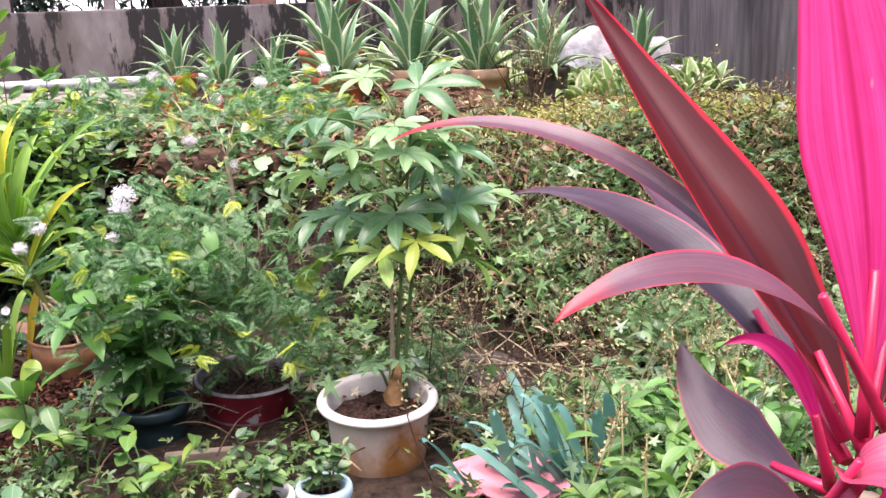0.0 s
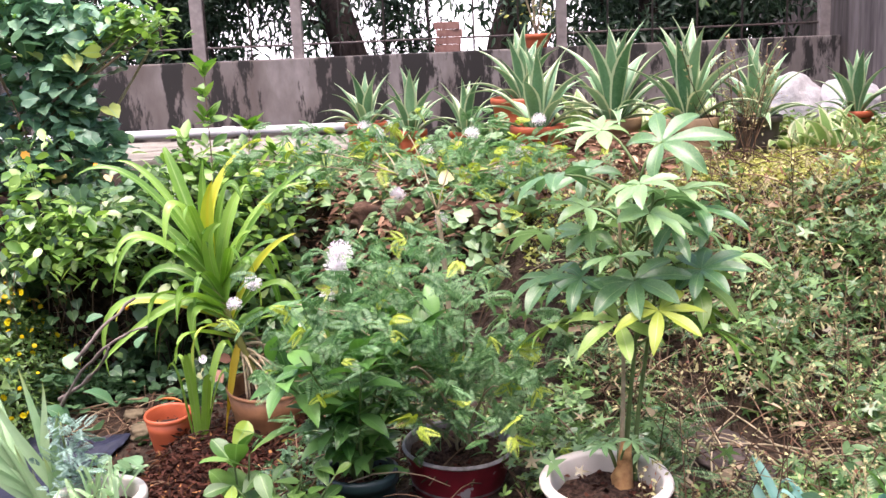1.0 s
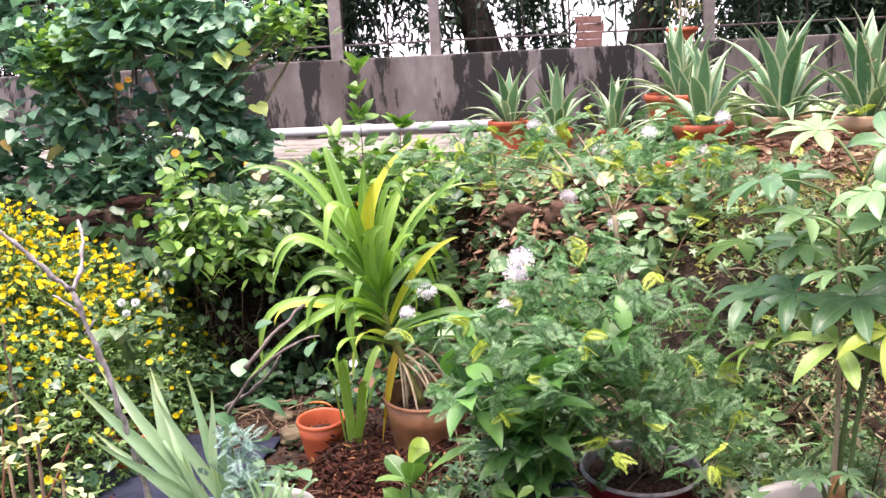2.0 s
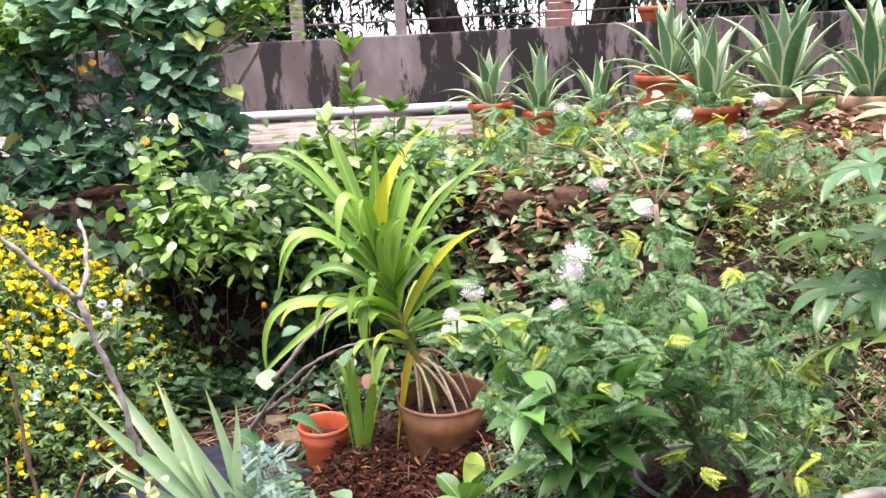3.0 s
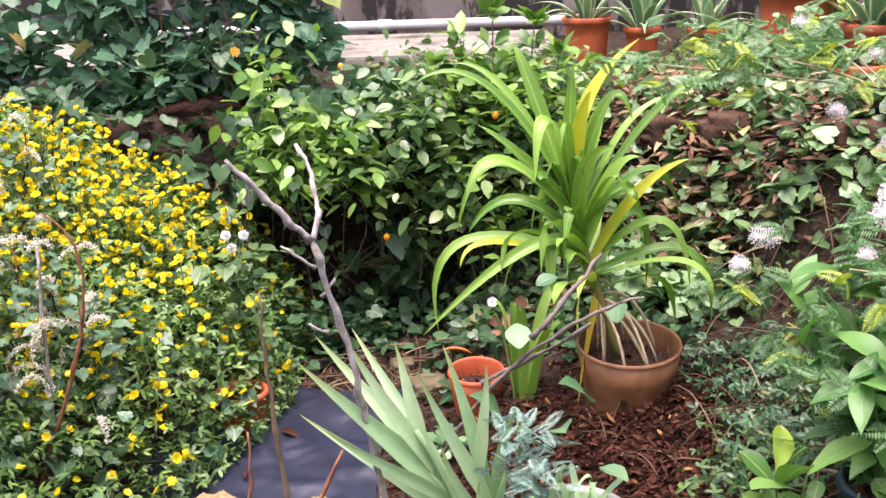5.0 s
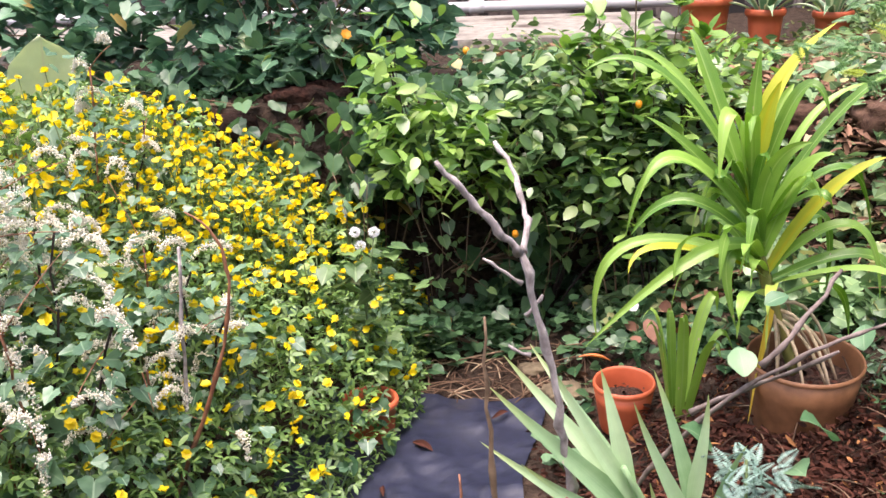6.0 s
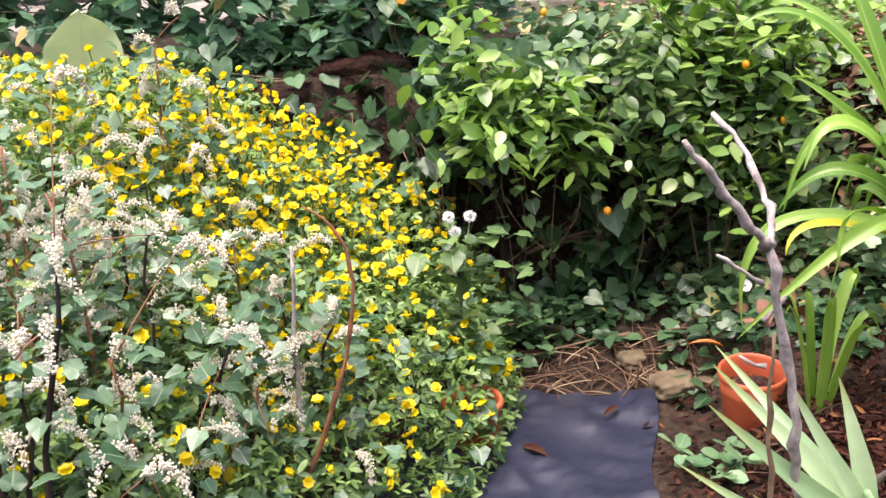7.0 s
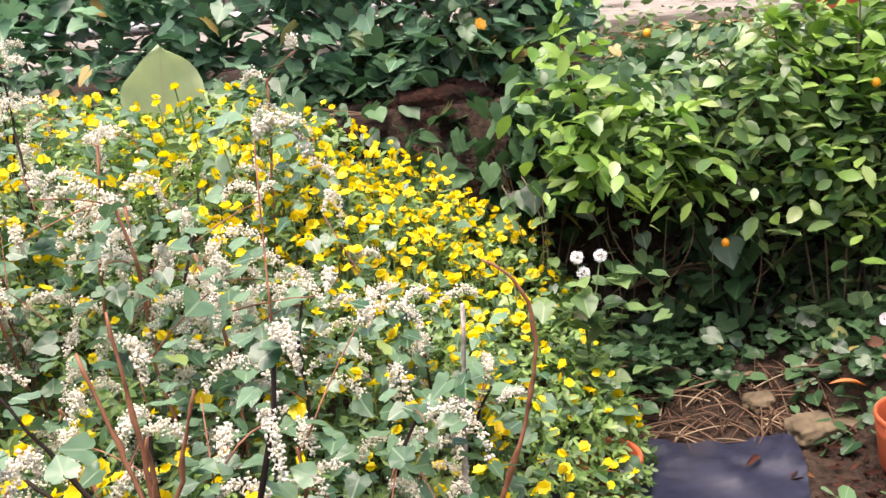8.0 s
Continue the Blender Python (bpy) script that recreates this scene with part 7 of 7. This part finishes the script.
bits = Soup().spread(NARROW, spot[:half], loose_turns(half, (-0.6, 0.6), 1.2), rng.uniform(0.015, 0.05, half)).spread(OVATE, spot[half:], loose_turns(n - half, (-0.6, 0.6), 1.0), rng.uniform(0.01, 0.03, n - half))
tagged(new("leaf_litter", bits.mesh("leaf_litter", M_LITTER)), "red-brown dead leaves on bare soil", "leaf litter", kind="stuff")


def stalks(name, label, x0, x1, y0, y1, n, ln, seed, lift=0.02, up=0.15):
    r = np.random.default_rng(seed)
    s = Soup()
    for i in range(n):
        x, y, a = r.uniform(x0, x1), r.uniform(y0, y1), r.uniform(0, 3.1)
        q = ln * r.uniform(0.4, 1.0)
        dx, dy = q * math.cos(a) / 2, q * math.sin(a) / 2
        p = [(x - dx, y - dy, float(ground_z(x - dx, y - dy)) + lift), (x, y, float(ground_z(x, y)) + lift + up * q), (x + dx, y + dy, float(ground_z(x + dx, y + dy)) + lift)]
        s.add(*tube(bezier(p, 6), (0.0028, 0.0018), 4))
    tagged(new(name, s.mesh(name, M_STRAW)), label, "dry stalks", kind="stuff")


stalks("dry_straw", "dry straw behind the black sheet", -2.1, -1.4, 4.3, 4.62, 170, 0.2, 92, 0.012, 0.12)
stalks("dry_stalks", "loose dry stalks over the bank", -0.6, 2.6, 2.5, 4.6, 520, 0.42, 93, 0.07, 0.3)
stalks("dry_stalks", "loose dry stalks round the brown pot", -0.85, -0.55, 3.4, 3.95, 12, 0.42, 94, 0.05, 0.35)
stalks("dry_stalks", "thin dead stalks on the leaf litter", -1.5, -0.75, 3.35, 4.0, 28, 0.18, 97, 0.03, 0.25)
stalks("dry_stalks", "red-brown stalks along the terrace edge", -1.7, -0.2, 5.2, 6.6, 260, 0.3, 95, 0.02, 0.1)

L_DEADLEAF = leaf("pinkish_dead_leaf", (0.09, 0.04, 0.025), (0.27, 0.13, 0.08), rough=0.7, through_light=0.1)
n = 14
x, y = -1.27 + rng.uniform(-0.18, 0.18, n), 4.42 + rng.uniform(-0.12, 0.12, n)
part_of = np.stack([x, y, ground_z(x, y) + rng.uniform(0.01, 0.16, n)], -1)
tagged(new("dead_leaves", Soup().spread(OVAL, part_of, loose_turns(n, (-0.7, 0.7), 0.8), rng.uniform(0.05, 0.1, n)).mesh("dead_leaves", L_DEADLEAF)), "curled pinkish dead leaves behind the orange pot", "dead leaves", kind="stuff")


def uprights(name, label, x0, x1, y0, y1, n, hgt, seed):
    """Thin dead weed stems, standing or leaning, each with a few side twigs and dry seed heads."""
    r = np.random.default_rng(seed)
    s, P = Soup(), []
    for i in range(n):
        x, y = r.uniform(x0, x1), r.uniform(y0, y1)
        b = np.array([x, y, float(ground_z(x, y)) - 0.01])
        h = hgt * r.uniform(0.4, 1.0)
        e = b + (r.normal(0, 0.35) * h, r.normal(0, 0.25) * h, h)
        ln = bezier([b, (b + e) / 2 + (r.normal(0, 0.05), 0, 0.05 * h), e], 7)
        s.add(*tube(ln, (0.0022, 0.0012), 4))
        for j in (3, 4, 5):
            q = ln[j] + (r.normal(0, 0.05), r.normal(0, 0.04), r.uniform(0.02, 0.07))
            s.add(*tube([ln[j], q], (0.0013, 0.0008), 3))
            P += [q, q * 0.8 + ln[j] * 0.2]
        P += [ln[6], ln[5]]
    t = thing(name, label, "dry weeds", kind="stuff")
    part("stem", s.mesh("stem", M_STRAW), t, kind="stuff")
    P = np.repeat(np.array(P), 3, 0)
    k = len(P)
    part("seed_heads", Soup().spread(TINY, P + r.normal(0, 0.008, (k, 3)), loose_turns(k, (-0.5, 1.2), 0.8), r.uniform(0.008, 0.02, k)).mesh("seed_heads", L_DRYWEED), t, kind="stuff")


carpet("dry_mats", "matted pale dry stems in patches on the bank", 0.3, 2.9, 2.3, 4.2, 900, 5, 0.085, NARROW, M_DRYMAT, 0.1, 103, patch_of(11.0, 6.0, 0.35), (-0.2, 0.6))
carpet("brown_stems", "short red-brown dead stems along the bank top", 0.5, 2.9, 3.7, 4.5, 500, 5, 0.06, NARROW, M_NEEDLE, 0.16, 104, patch_of(13.0, 6.0, -0.1), (0.4, 1.5))
uprights("dry_weed_stems", "thin brown dead weed stems on the bank", 0.3, 2.7, 2.5, 4.2, 260, 0.42, 131)
uprights("dry_weed_stems", "tall brown seeding weed between the agave pots", 1.1, 1.24, 4.9, 5.1, 26, 0.62, 132)


def vines(name, label, spots, seed, material):
    """Bare trailing stems that loop over the ground; each spot is a middle, a reach and a heading in degrees."""
    r = np.random.default_rng(seed)
    s = Soup()
    for x, y, q, a in spots:
        a = math.radians(a)
        d, e = np.array([math.cos(a), math.sin(a)]), np.array([-math.sin(a), math.cos(a)])
        pts = []
        for k, (f, bow) in enumerate(((-0.5, 0), (-0.2, r.uniform(-0.25, 0.25)), (0.2, r.uniform(-0.25, 0.25)), (0.5, r.uniform(-0.1, 0.1)))):
            p = np.array([x, y]) + d * f * q + e * bow * q
            pts.append((*p, float(ground_z(*p)) + (0.02, 0.09, 0.07, 0.025)[k]))
        s.add(*tube(bezier(pts, 12), (0.0036, 0.003, 0.002), 5, 0.1))
    tagged(new(name, s.mesh(name, material)), label, "dry stalks", kind="stuff")


vines("trailing_vines", "bare tan stems trailing over the earth by the white pot", [(0.52, 3.35, 0.5, 120), (0.6, 3.2, 0.6, 60), (0.7, 3.3, 0.55, 100), (0.66, 3.15, 0.5, 115), (0.56, 3.1, 0.45, 80), (0.48, 3.42, 0.4, 5), (0.8, 3.1, 0.5, 100), (0.95, 3.15, 0.3, 40), (0.99, 3.05, 0.35, 130), (0.92, 3.0, 0.3, 80)], 151, M_PALESTEM)
rv = np.random.default_rng(152)
vines("trailing_vines", "bare tan stems trailing over the bank weeds", [(rv.uniform(0.5, 2.2), rv.uniform(2.6, 4.2), rv.uniform(0.25, 0.6), rv.uniform(0, 180)) for k in range(60)], 153, M_PALESTEM)
rock("flat_stone", (0.62, 3.24, float(ground_z(0.62, 3.24)) + 0.005), (0.12, 0.24, 0.04), 57, surface("dark_slab_stone", (0.045, 0.034, 0.03), (0.1, 0.08, 0.072), 26, 0.9, 0.5, 0.01, c=(0.03, 0.022, 0.018), c_scale=5.0), "flat dark grey-brown stone bedded in bare earth")

# curled dead leaves on the black sheet
for x, y, a, q in ((-1.93, 3.95, 50, 0.09), (-1.7, 4.2, 130, 0.07), (-2.05, 3.7, 10, 0.06)):
    dl = tagged(new("dead_leaf", Soup().add(*strap([(0, 0, 0), (0, 0.3, 0.1), (0, 0.7, 0.08), (0.05, 1, -0.02)], 0.26, 9, 5, 0.9, shape="oval", curl=0.8)).mesh("dead_leaf", M_LITTER)), "curled brown dead leaf lying on the black sheet", "dead leaf", group="dead leaves on the sheet")
    dl.matrix_basis = pose(x, y, float(ground_z(x, y)) + 0.034, 0, 0, a) @ Matrix.Diagonal((q, q, q, 1))

broad_plant("ground_plant", "small round-leaved weed beside the black sheet", (-1.5, 3.86, float(ground_z(-1.5, 3.86))), 5, 30, 0.06, L_ROUNDL, 741, ROUND, None, 0.12, 0.14, "plant", as_parts=True)
L_BINDWEED = leaf("pale_lilac_petals", (0.7, 0.6, 0.72), (0.86, 0.8, 0.86), rough=0.6, through_light=0.3, stripe=(0.3, 0.1, 0.35), stripe_at=(0.0, 0.3))
bind = thing("bindweed_flower", "pale lilac bindweed flower on a thin stem", "flower", (-1.28, 4.45, 0.1))
part("stem", Soup().add(*tube(bezier([(0.02, 0.05, 0.0), (0.03, 0.03, 0.12), (0, 0, 0.22)], 7), (0.002, 0.0015), 5)).mesh("stem", M_GREENSTEM), bind)
part("petals", Soup().add(*fan((0.5, 0.46) * 5, 0.3)).mesh("petals", L_BINDWEED), bind, "", pose(0, 0, 0.22, 65, 10, 0) @ Matrix.Diagonal((0.04, 0.04, 0.04, 1)))
L_ORANGELEAF = leaf("orange_dead_leaf", (0.4, 0.09, 0.03), (0.55, 0.2, 0.06), rough=0.6, through_light=0.15)
fallen = tagged(new("dead_leaf", Soup().add(*strap([(0, 0, 0), (0, 0.3, 0.1), (0, 0.7, 0.12), (0.05, 1, 0.02)], 0.3, 9, 5, 0.5, shape="oval")).mesh("dead_leaf", L_ORANGELEAF)), "orange dead leaf lying on the creeper", "dead leaf")
fallen.matrix_basis = pose(-1.36, 4.36, float(ground_z(-1.36, 4.36)) + 0.1, 10, 10, 100) @ Matrix.Diagonal((0.11, 0.11, 0.11, 1))
